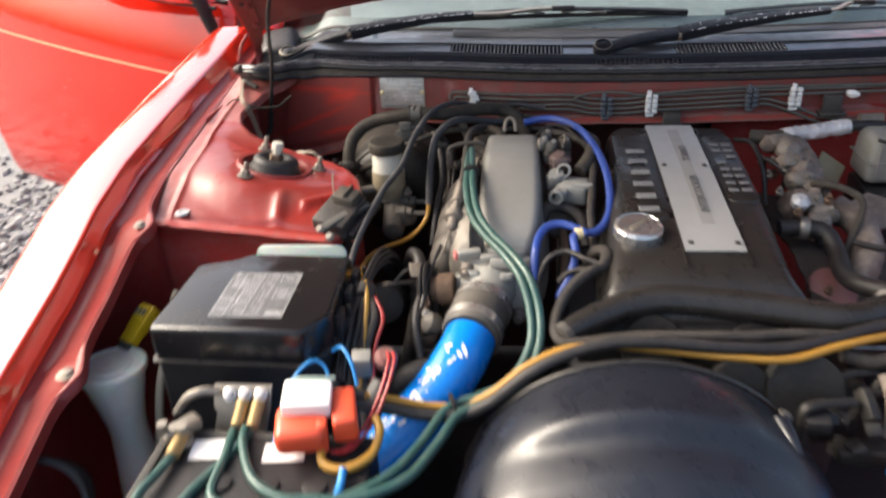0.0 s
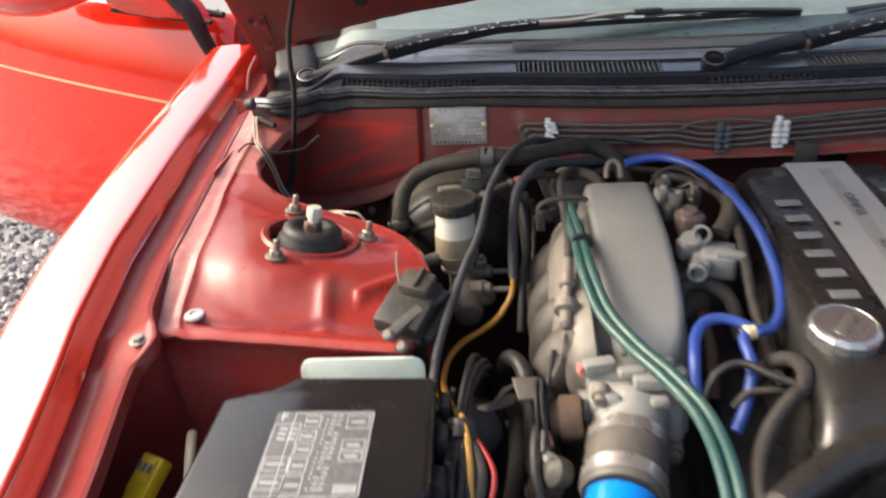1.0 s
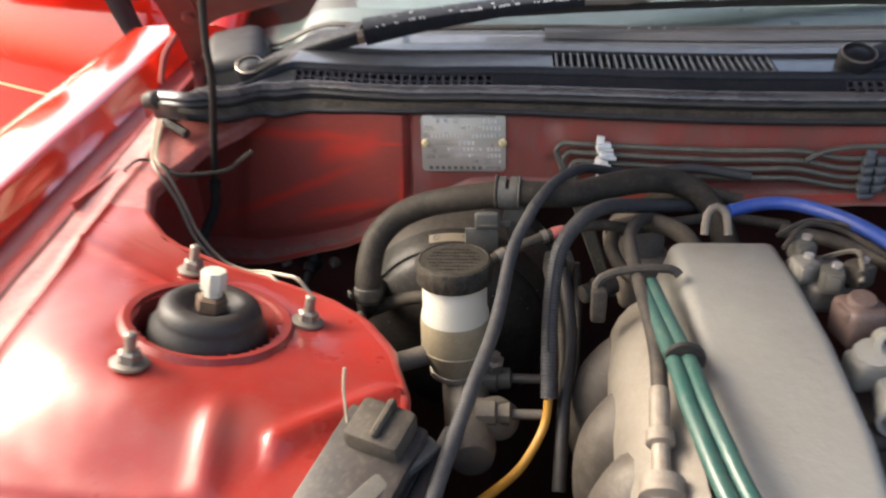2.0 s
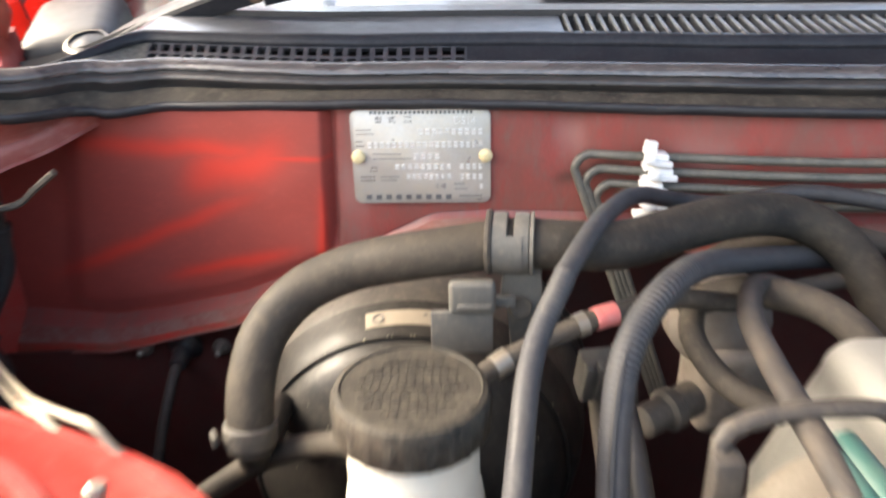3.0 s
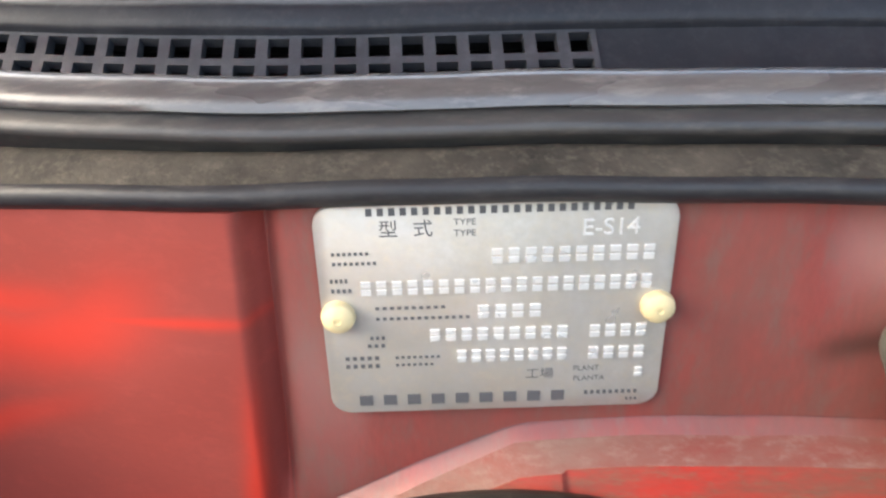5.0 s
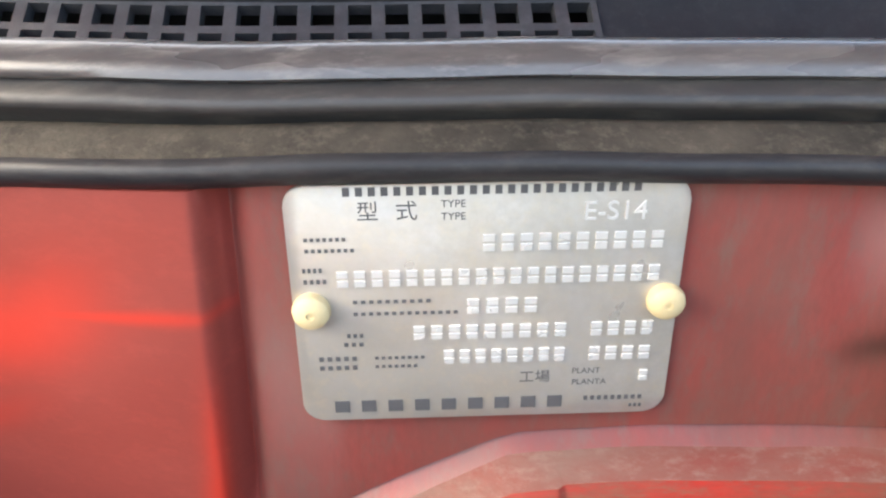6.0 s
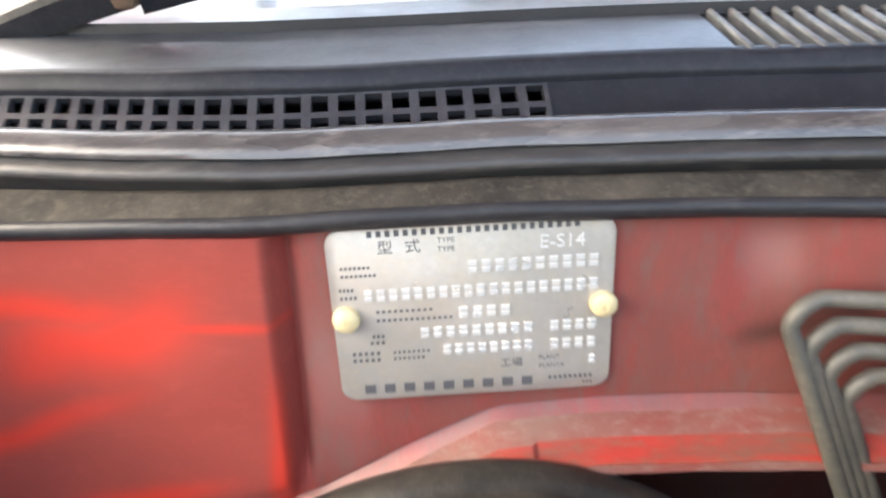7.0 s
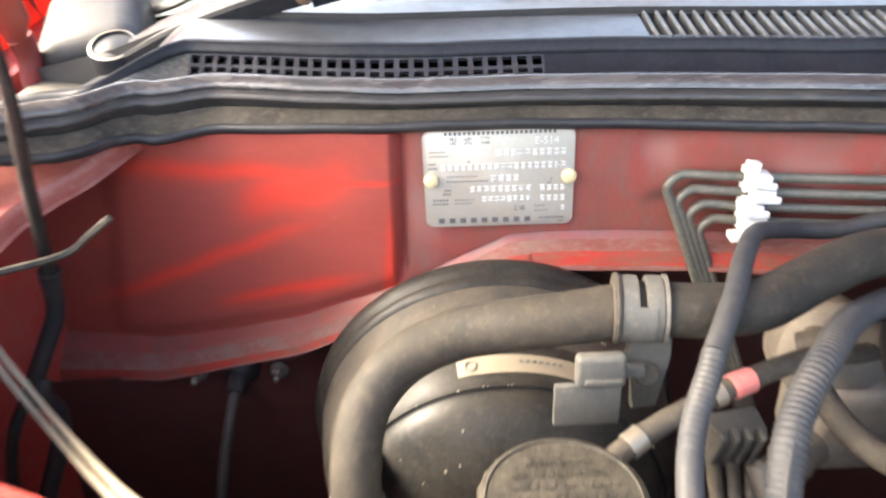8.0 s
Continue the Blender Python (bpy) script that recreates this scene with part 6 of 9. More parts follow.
part("hose", tube([(-0.60, 1.54, 0.66), (-0.585, 1.556, 0.76), (-0.565, 1.572, 0.80), (-0.546, 1.586, 0.838), (-0.535, 1.577, 0.88), (-0.518, 1.555, 0.945), (-0.508, 1.547, 1.0), (-0.507, 1.545, 1.038), (-0.503, 1.545, 1.082), (-0.492, 1.54, 1.12), (-0.472, 1.525, 1.17), (-0.44, 1.48, 1.235), (-0.41, 1.43, 1.28)], 0.0039, 10), M_OILY, wh)
bm = tube([(-0.560, 1.575, 0.80), (-0.562, 1.57, 0.79), (-0.56, 1.575, 0.76), (-0.58, 1.55, 0.70)], 0.0062, 10)
solo("wire_loom", bm, M_RUBBER_CLEAN, "black taped wire loom in the corner behind the tower", "cable")

# ---- intake manifold, throttle body, coupler and blue pipe ----
manifold = thing("intake_manifold", (-0.05, 1.2, 0.6), "dusty cast aluminium intake plenum with throttle body", "engine intake")
PLENUM = [(1.425, -0.066, 0.006, 0.868, 0.05), (1.421, -0.073, 0.013, 0.884, 0.07), (1.412, -0.076, 0.016, 0.891, 0.09), (1.36, -0.077, 0.017, 0.890, 0.10), (1.28, -0.078, 0.018, 0.882, 0.11), (1.20, -0.077, 0.018, 0.866, 0.11), (1.155, -0.073, 0.016, 0.850, 0.11), (1.128, -0.068, 0.011, 0.836, 0.11), (1.112, -0.062, 0.004, 0.822, 0.10), (1.106, -0.055, -0.004, 0.805, 0.09)]


def plenum_ring(y, x0, x1, z, h):
    r, out = 0.012, []
    for cx, cz, a0 in ((x1 - r, z - r, 0), (x0 + r, z - r, 90), (x0 - 0.012, z - h, 180), (x1 + 0.006, z - h, 270)):
        out += [(cx + r * math.cos(radians(a0 + 18 * i)), y, cz + r * math.sin(radians(a0 + 18 * i))) for i in range(6)]
    return out


part("plenum", loft([plenum_ring(*s) for s in PLENUM]), M_ALU, manifold, "sand-cast plenum with rounded edges", sharp=60)
M_RUNNER = surf("oily_cast_runner", (0.115, 0.102, 0.088), 0.6, metal=0.25, vary=0.35, dust=(0.05, 0.04, 0.032), amount=0.75, bump=0.4, blotch=20)
for k, y in enumerate((1.36, 1.29, 1.22, 1.15)):
    bm = tube([(-0.070, y, 0.800 + 0.03 * (y - 1.15)), (-0.105, y - 0.005, 0.805), (-0.128, y - 0.01, 0.775), (-0.125, y - 0.012, 0.72), (-0.08, y - 0.01, 0.66)], 0.030, 16)
    part("runner", bm, M_RUNNER, manifold, "grimy cast runner", sharp=60)
M_ALU_TAN = surf("tan_stained_casting", (0.205, 0.188, 0.162), 0.58, metal=0.15, vary=0.3, dust=(0.155, 0.128, 0.098), amount=0.55, bump=0.35, blotch=14)
part("runner_cover", loft([[(-0.084 - 0.050 * math.sin(a) * k, y, 0.80 + 0.062 * math.cos(a) * k + 0.10 * (y - 1.25)) for a in span(0.15, 2.6, 9)] + [(-0.06, y, 0.74)] for y, k in ((1.385, 0.5), (1.37, 0.85), (1.30, 1.0), (1.22, 1.0), (1.15, 0.95), (1.115, 0.80), (1.095, 0.55))]), M_ALU_TAN, manifold, "cast flank of the plenum", sharp=60)
bm = tube([(-0.045, 1.418, 0.896), (-0.043, 1.425, 0.912), (-0.035, 1.428, 0.918), (-0.027, 1.425, 0.912), (-0.025, 1.418, 0.896)], 0.0035, 8)
part("lifting_eye", bm, M_ALU_DIRTY, manifold, "steel lifting eye")
# throttle flange and body
fl = box(0.110, 0.030, 0.075, Matrix.Translation((-0.045, 1.085, 0.775)) @ Euler((radians(-20), 0, 0)).to_matrix().to_4x4(), 0.008, 3)
box(0.100, 0.035, 0.065, Matrix.Translation((-0.050, 1.060, 0.778)) @ Euler((radians(-18), 0, 0)).to_matrix().to_4x4(), 0.010, 3, fl)
box(0.040, 0.03, 0.014, Matrix.Translation((-0.035, 1.063, 0.818)) @ Euler((radians(-18), 0, 0)).to_matrix().to_4x4(), 0.003, 2, fl)
part("throttle_flange", fl, M_ALU, manifold, "cast throttle flange", sharp=45)
rnd = random.Random(21)
for x, y, z, sx, sy, sz in ((-0.085, 1.100, 0.800, 0.022, 0.022, 0.030), (-0.018, 1.098, 0.812, 0.026, 0.018, 0.016), (-0.055, 1.072, 0.822, 0.030, 0.016, 0.010), (-0.030, 1.040, 0.808, 0.020, 0.016, 0.012), (-0.078, 1.045, 0.808, 0.018, 0.018, 0.014), (0.006, 1.070, 0.790, 0.018, 0.026, 0.022), (-0.102, 1.075, 0.775, 0.014, 0.030, 0.028)):
    part("cast_boss", box(sx, sy, sz, Matrix.Translation((x, y, z)) @ Euler((radians(-18), 0, rnd.uniform(-0.3, 0.3))).to_matrix().to_4x4(), 0.004, 2), M_ALU, manifold, "raised casting boss")
for x, y, z in ((-0.060, 1.098, 0.832), (-0.020, 1.072, 0.822), (-0.088, 1.118, 0.815), (0.004, 1.092, 0.806)):
    part("cover_screw", lathe([(0.006, 0), (0.006, 0.006), (0.0035, 0.0065)], axis((x, y, z - 0.004), (x, y - 0.012, z + 0.04)), 6), M_STEEL_DULL, manifold, sharp=30)
TA, TB = Vector((-0.054, 1.06, 0.778)), Vector((-0.083, 0.925, 0.760))
tm = axis(TA, TB)
part("throttle_body", lathe([(0.039, 0), (0.041, 0.012), (0.038, 0.018), (0.038, 0.034), (0.040, 0.036), (0.040, 0.042)], tm, 40), M_ALU, manifold, "machined throttle neck")
for x, y, z in ((-0.088, 1.058, 0.812), (-0.005, 1.060, 0.812), (-0.010, 1.045, 0.745), (-0.095, 1.045, 0.75)):
    part("flange_bolt", lathe([(0.010, 0), (0.010, 0.014), (0.0065, 0.014), (0.0065, 0.022)], axis((x, y, z), (x - 0.02, y - 0.13, z - 0.015)), 12), M_ALU_DIRTY, manifold)
bm = lathe([(0.022, 0), (0.024, 0.004), (0.024, 0.022), (0.020, 0.026), (0.018, 0.034), (0.008, 0.036)], axis((-0.108, 1.050, 0.780), (-0.16, 1.052, 0.775)), 28)
part("throttle_wheel", bm, M_RUST, manifold, "rusty brown throttle position housing")
for d in (0.040, 0.046):
    part("cable_wheel", lathe([(0.036, d - 0.002), (0.038, d), (0.036, d + 0.002)], axis((-0.108, 1.055, 0.783), (-0.16, 1.057, 0.778)), 30), M_RUBBER_CLEAN, manifold)
part("sensor_plug", box(0.036, 0.016, 0.016, Matrix.Translation((-0.088, 1.088, 0.818)) @ Euler((0, 0, 0.25)).to_matrix().to_4x4(), 0.003), M_ALU, manifold, "pale sensor plug with a red tip")
part("plug_tip", box(0.006, 0.012, 0.012, Matrix.Translation((-0.108, 1.083, 0.818)) @ Euler((0, 0, 0.25)).to_matrix().to_4x4(), 0.002), M_PINK, manifold)

M_SLEEVE = surf("dusty_grey_sleeve", (0.070, 0.064, 0.056), 0.55, metal=0.0, vary=0.3, dust=(0.15, 0.13, 0.105), amount=0.45, bump=0.2)
M_BAND = surf("bright_band_steel", (0.64, 0.63, 0.60), 0.30, metal=0.85, vary=0.1, dust=(0.4, 0.36, 0.3), amount=0.2, bump=0.03)
coupler = thing("hose_coupler", (-0.07, 0.98, 0.74), "dusty rubber coupler with two bright steel band clamps", "hose coupler")
part("sleeve", lathe([(0.0405, 0.040), (0.042, 0.043), (0.0418, 0.060), (0.0424, 0.064), (0.0418, 0.068), (0.0424, 0.075), (0.0418, 0.082), (0.0424, 0.087), (0.042, 0.112), (0.0402, 0.116)], tm, 44), M_SLEEVE, coupler)
for k, d in enumerate((0.050, 0.100)):
    sc = tm @ Matrix.Rotation(radians(250 + 25 * k), 4, "Z") @ Matrix.Translation((0.046, 0, d))
    part("clamp_screw", lathe([(0.0055, -0.013), (0.0055, 0.010), (0.007, 0.0105), (0.007, 0.015), (0.004, 0.016)], sc @ Euler((radians(90), 0, 0)).to_matrix().to_4x4(), 12), M_BAND, coupler, "clamp screw", sharp=30)
    part("band", lathe([(0.0420, d - 0.008), (0.0434, d - 0.0078), (0.0432, d - 0.005), (0.0434, d), (0.0432, d + 0.005), (0.0434, d + 0.0078), (0.0420, d + 0.008)], tm, 44, cap=False), M_BAND, coupler, "bright steel band")
bpipe = thing("intercooler_pipe", (-0.14, 0.85, 0.62), "bright blue intercooler pipe with scraped white flecks", "air pipe")
BP = [(-0.078, 0.945, 0.762), (-0.086, 0.915, 0.756), (-0.102, 0.882, 0.742), (-0.130, 0.848, 0.718), (-0.165, 0.815, 0.692), (-0.21, 0.785, 0.668), (-0.28, 0.76, 0.65), (-0.36, 0.74, 0.64)]
part("pipe", tube(BP, 0.0365, 32), M_BLUE_PIPE, bpipe, sharp=60)
rnd = random.Random(7)
line = spline(BP, 0.006)
bm = bmesh.new()
for _ in range(46):
    i = rnd.randrange(2, len(line) - 8)
    way = (line[i + 1] - line[i]).normalized()
    up = Vector((rnd.uniform(-0.5, 0.35), -0.35 + rnd.uniform(-0.3, 0.3), 1)).normalized()
    up = (up - way * up.dot(way)).normalized()
    m = Matrix.Translation(line[i] + up * 0.0367) @ up.to_track_quat("Z", "Y").to_matrix().to_4x4() @ Matrix.Rotation(rnd.random() * 3, 4, "Z")
    w, l = rnd.uniform(0.002, 0.005), rnd.uniform(0.003, 0.013)
    k = rnd.randrange(5, 8)
    prism([(l * math.cos(6.283 * q / k) * rnd.uniform(0.5, 1), w * math.sin(6.283 * q / k) * rnd.uniform(0.5, 1)) for q in range(k)], 0.0004, m, bm=bm)
tagged(part("scrape", bm, M_WHITE_PAINT, bpipe, "white scrape marks"), kind="stuff")

# throttle cable and its bracket
tc = thing("throttle_cable", (-0.11, 1.30, 0.85), "black throttle cable with adjuster on a wire bracket", "cable")
part("sheath", tube([(-0.055, 1.50, 0.868), (-0.085, 1.475, 0.885), (-0.105, 1.43, 0.893), (-0.110, 1.385, 0.893), (-0.109, 1.33, 0.888), (-0.108, 1.27, 0.880), (-0.111, 1.225, 0.868)], 0.0058, 10), M_RUBBER, tc)
part("ferrule", lathe([(0.007, 0), (0.007, 0.03), (0.0095, 0.032), (0.0095, 0.04), (0.006, 0.042), (0.006, 0.062), (0.014, 0.064), (0.0145, 0.076), (0.008, 0.079), (0.008, 0.095), (0.003, 0.10)], axis((-0.111, 1.232, 0.870), (-0.122, 1.12, 0.825)), 16), M_ALU_DIRTY, tc, "steel adjuster and bush")
part("inner_wire", tube([(-0.1215, 1.135, 0.831), (-0.130, 1.10, 0.815), (-0.148, 1.07, 0.80)], 0.0015, 6), M_STEEL_DULL, tc)
part("wire_bracket", tube([(-0.140, 1.345, 0.862), (-0.142, 1.350, 0.884), (-0.132, 1.353, 0.892), (-0.110, 1.353, 0.897), (-0.085, 1.353, 0.897), (-0.078, 1.350, 0.893)], 0.0038, 8), M_RUBBER, tc, "black wire bracket")
part("bracket_clip", box(0.012, 0.012, 0.030, Matrix.Translation((-0.140, 1.346, 0.868)), 0.003), M_RUBBER, tc)

# idle air valve cluster beside the plenum
M_ALU_DULL = surf("dull_grey_casting", (0.22, 0.215, 0.20), 0.6, metal=0.2, vary=0.3, dust=(0.13, 0.115, 0.095), amount=0.6, blotch=16, bump=0.5)
M_SOLENOID = surf("purplish_brown_plastic", (0.105, 0.066, 0.058), 0.55, vary=0.25, dust=(0.19, 0.15, 0.13), amount=0.4, blotch=18, bump=0.2)
iac = thing("idle_valve", (0.06, 1.35, 0.8), "dusty aluminium idle control valve with plugs and hoses", "engine valve")
turned = lambda x, y, z, a: Matrix.Translation((x, y, z)) @ Euler((0, 0, a)).to_matrix().to_4x4()
hb = box(0.046, 0.046, 0.036, turned(0.078, 1.268, 0.845, -0.25), 0.007, 3)
box(0.020, 0.050, 0.020, turned(0.055, 1.262, 0.848, -0.1), 0.005, 2, hb)
box(0.038, 0.014, 0.012, turned(0.088, 1.250, 0.862, -0.3), 0.004, 2, hb)
part("housing", lumpy(hb, 0.0008, 60), M_ALU, iac, "pale cast housing")
part("flange", lumpy(box(0.032, 0.026, 0.026, turned(0.046, 1.282, 0.855, 0.2), 0.006, 3), 0.001, 60), M_ALU_DULL, iac)
part("flange_ring", lathe([(0.0125, 0), (0.0135, 0.003), (0.0125, 0.006), (0.008, 0.0065)], axis((0.046, 1.282, 0.866), (0.044, 1.27, 0.90)), 20), M_ALU, iac, "machined port ring")
part("lower_body", box(0.05, 0.06, 0.06, Matrix.Translation((0.05, 1.285, 0.79)), 0.012, 3), M_ALU_DIRTY, iac)
sb = box(0.030, 0.034, 0.034, turned(0.052, 1.326, 0.868, 0.15), 0.006, 3)
box(0.036, 0.020, 0.010, turned(0.053, 1.324, 0.878, 0.15), 0.003, 2, sb)
part("solenoid", sb, M_SOLENOID, iac, "brown moulded solenoid")
part("solenoid_cap", lathe([(0.010, 0), (0.011, 0.002), (0.0095, 0.006), (0.004, 0.0065)], axis((0.052, 1.326, 0.884), (0.052, 1.32, 0.91)), 16), M_SOLENOID, iac)
for at, to in (((0.050, 1.252, 0.848), (0.040, 1.212, 0.850)), ((0.062, 1.300, 0.868), (0.056, 1.27, 0.880))):
    part("stub", lathe([(0.0105, 0), (0.0105, 0.018), (0.0120, 0.019), (0.0120, 0.024), (0.0085, 0.0245), (0.0082, 0.010)], axis(at, to), 20, cap=False), M_ALU, iac, "bright pipe stub")
part("upper_block", lumpy(box(0.050, 0.050, 0.030, Matrix.Translation((0.045, 1.385, 0.868)) @ Euler((0.1, 0.1, 0.3)).to_matrix().to_4x4(), 0.008, 3), 0.0015, 70), M_ALU_DIRTY, iac, "grimy upper block")
for px_, py_, pz_, a, mt in ((0.024, 1.372, 0.888, 0.2, M_ALU_DULL), (0.040, 1.356, 0.888, -0.3, M_CLAMP), (0.062, 1.362, 0.890, 0.5, M_RUBBER_BROWN), (0.030, 1.398, 0.892, 0.1, M_CLAMP)):
    pb = box(0.018, 0.020, 0.020, turned(px_, py_, pz_, a), 0.004, 2)
    box(0.010, 0.006, 0.012, turned(px_ - 0.002, py_ - 0.011, pz_ + 0.002, a), 0.002, 2, pb)
    part("plug", pb, mt, iac, "dusty wiring plug")
    part("plug_screw", lathe([(0.0042, 0), (0.0042, 0.003), (0.002, 0.0035)], Matrix.Translation((px_ + 0.003, py_ + 0.002, pz_ + 0.010)), 8), M_STEEL, iac, sharp=30)
part("loop_hose", tube([(0.10, 1.42, 0.885), (0.112, 1.37, 0.89), (0.102, 1.32, 0.882), (0.085, 1.295, 0.868)], 0.012, 12), M_RUBBER_BROWN, iac)
for k, pts in enumerate((((0.012, 1.39, 0.898), (0.035, 1.41, 0.910), (0.065, 1.405, 0.906), (0.085, 1.37, 0.90)), ((0.02, 1.43, 0.890), (0.05, 1.44, 0.9), (0.085, 1.42, 0.9), (0.105, 1.37, 0.895)), ((0.05, 1.40, 0.885), (0.062, 1.37, 0.905), (0.058, 1.345, 0.892)))):
    part("lead", tube(pts, 0.0022, 6), M_STEEL_DULL if k == 2 else M_RUBBER, iac)
part("return_hose", tube([(0.02, 1.215, 0.80), (0.03, 1.235, 0.825), (0.055, 1.24, 0.828), (0.085, 1.225, 0.815), (0.095, 1.19, 0.78)], 0.010, 12), M_RUBBER, iac, "curved rubber hose")
part("brown_pipe", tube([(0.06, 1.25, 0.78), (0.062, 1.20, 0.76), (0.06, 1.15, 0.72)], 0.008, 10), M_RUST, iac)

# ---- valve cover ----
cover_v = thing("valve_cover", (0.25, 1.2, 0.7), "satin black plastic valve cover with a silver centre plate", "engine cover")


def vc_ring(y, x0, x1, z, drop, r=0.032):
    out = []
    for cx, cz, a0 in ((x1 - r, z - r, 0), (x0 + r, z - r, 90)):
        out += [(cx + r * math.cos(radians(a0 + 15 * i)), y, cz + r * math.sin(radians(a0 + 15 * i))) for i in range(7)]
    return out + [(x0 - 0.012, y, z - drop), (x1 + 0.015, y, z - drop)]


VC = [(1.475, 0.165, 0.345, 0.868, 0.10), (1.468, 0.152, 0.356, 0.882, 0.11), (1.455, 0.143, 0.364, 0.888, 0.12), (1.30, 0.131, 0.366, 0.880, 0.12), (1.15, 0.120, 0.362, 0.868, 0.12), (1.045, 0.114, 0.358, 0.859, 0.12), (1.015, 0.111, 0.358, 0.855, 0.11), (0.995, 0.107, 0.362, 0.848, 0.10), (0.975, 0.101, 0.372, 0.837, 0.08), (0.955, 0.094, 0.386, 0.822, 0.06), (0.940, 0.088, 0.396, 0.806, 0.05)]
part("shell", loft([vc_ring(*s) for s in VC]), M_BLACK_SATIN, cover_v, "satin black shell", sharp=50)
# long recess around the centre plate
vz = lambda y: lerp([(0.99, 0.8535), (1.02, 0.857), (1.15, 0.868), (1.30, 0.880), (1.455, 0.888)], y)


def on_cover(x, y, up=0.0):
    return Vector((x, y, vz(y) + up))


def cover_panel(x0, x1, y0, y1, up, k=0.0, n=24):
    """A plate that follows the cover's rise; k: sideways drift with y."""
    return sheet(lambda y, x: on_cover(x + k * (y - y0), y, up), span(y0, y1, n), span(x0, x1, 4), 0.0022)


M_PLATE_DARK = surf("dull_plate_strip", (0.36, 0.355, 0.34), 0.5, metal=0.3, vary=0.1, dust=(0.27, 0.25, 0.22), amount=0.4, bump=0.05)
part("centre_plate", cover_panel(0.2165, 0.2985, 1.030, 1.462, 0.0035, -0.01), M_PLATE_SILVER, cover_v, "brushed silver plate with dark lettering")
part("rear_strip", sheet(lambda y, x: (x, y, lerp([(1.455, 0.8918), (1.468, 0.886), (1.476, 0.873), (1.478, 0.86)], y)), [1.458, 1.464, 1.468, 1.473, 1.476, 1.478], span(0.212, 0.295, 4), 0.002), M_PLATE_SILVER, cover_v)
part("plate_groove", cover_panel(0.2510, 0.2700, 1.10, 1.44, 0.0040, -0.01), M_PLATE_DARK, cover_v, "darker strip under the lettering")
slope = math.atan((vz(1.30) - vz(1.10)) / 0.20)


def cover_matrix(x, y, up, turn):
    return Matrix.Translation(on_cover(x, y, up)) @ Euler((slope, 0, 0)).to_matrix().to_4x4() @ Matrix.Rotation(turn, 4, "Z")


part("lettering", lettering("INTERCOOLER", 0.0175, cover_matrix(0.262, 1.190, 0.0062, radians(90)), 0.0004), M_INK, cover_v, "dark lettering")
part("lettering", lettering("TURBO", 0.0175, cover_matrix(0.262, 1.332, 0.0062, radians(90)), 0.0004), M_INK, cover_v, "dark lettering")
for x, y in ((0.226, 1.047), (0.289, 1.047), (0.222, 1.285), (0.286, 1.285)):
    part("plate_screw", lathe([(0.0042, 0), (0.0042, 0.0012), (0.003, 0.0022)], cover_matrix(x, y, 0.0055, 0), 12), M_GREY, cover_v)
# Lighter grey than the cover, so the raised marks show.
M_RAISED = surf("raised_mark_grey", (0.24, 0.24, 0.24), 0.45, vary=0.25, dust=(0.05, 0.047, 0.044), amount=0.5, blotch=60, bump=0.05)


def pad_ring(x0, x1, y0, y1, r, up):
    """Rounded outline that follows the cover's rise."""
    return [on_cover((x0 + x1) / 2 + u, (y0 + y1) / 2 + w, up) for u, w in rounded(x1 - x0, y1 - y0, r, 6)]


part("lettering_pad", loft([pad_ring(0.146, 0.212, 1.115, 1.425, 0.018, -0.002), pad_ring(0.147, 0.211, 1.117, 1.423, 0.018, 0.0026), pad_ring(0.150, 0.208, 1.121, 1.419, 0.016, 0.0040)]), M_BLACK_SATIN, cover_v, "raised pad with rounded corners", sharp=40)
part("lettering_pad", loft([pad_ring(0.303, 0.352, 1.17, 1.42, 0.014, -0.002), pad_ring(0.304, 0.351, 1.172, 1.418, 0.014, 0.0018), pad_ring(0.307, 0.348, 1.176, 1.414, 0.012, 0.0030)]), M_BLACK_SATIN, cover_v, "raised pad with rounded corners", sharp=40)
for i in range(6):
    m = cover_matrix(0.181, 1.142 + 0.0400 * i, 0.0045, 0)
    bm = box(0.031, 0.0150, 0.0016, m, 0.0008, 1)
    part("moulded_mark", bm, M_RAISED, cover_v, "grey raised maker's mark as plain bars")
for i in range(8):
    for x, n in ((0.317, 0.015), (0.337, 0.015)):
        if (i * 3 + round(n * x * 1e4)) % 7:
            part("moulded_bar", box(n, 0.0080, 0.0014, cover_matrix(x, 1.205 + 0.0240 * i, 0.0034, 0), 0.0005, 1), M_RAISED, cover_v, "grey raised marks as plain bars")
for x0, x1 in ((0.2135, 0.2155), (0.2990, 0.3010)):
    part("rib", sheet(lambda y, x: on_cover(x, y, 0.0025), span(1.0, 1.455, 16), [x0, x1], 0.003), M_BLACK_SATIN, cover_v)

# smooth front lip that runs on into the breather pipe
lipt = thing("timing_cover_lip", (0.25, 0.93, 0.75), "smooth black plastic front shroud of the engine", "engine cover")
LIP = [(0.046, 0.893, 0.806), (0.058, 0.903, 0.811), (0.093, 0.928, 0.816), (0.133, 0.950, 0.820), (0.188, 0.962, 0.822), (0.274, 0.955, 0.820), (0.34, 0.944, 0.818), (0.392, 0.936, 0.815), (0.43, 0.941, 0.814), (0.458, 0.957, 0.815)]
part("lip", tube(LIP, lambda t: 0.0155 + 0.006 * min(1, t * 3), 24, flat=0.85), M_BLACK_SATIN, lipt, sharp=60)
part("mouth", lathe([(0.0150, -0.004), (0.0168, -0.003), (0.0168, 0.006), (0.0150, 0.008)], axis((0.048, 0.8945, 0.8068), (0.058, 0.903, 0.811)), 24), M_GREY, lipt, "pale scuffed end of the duct")
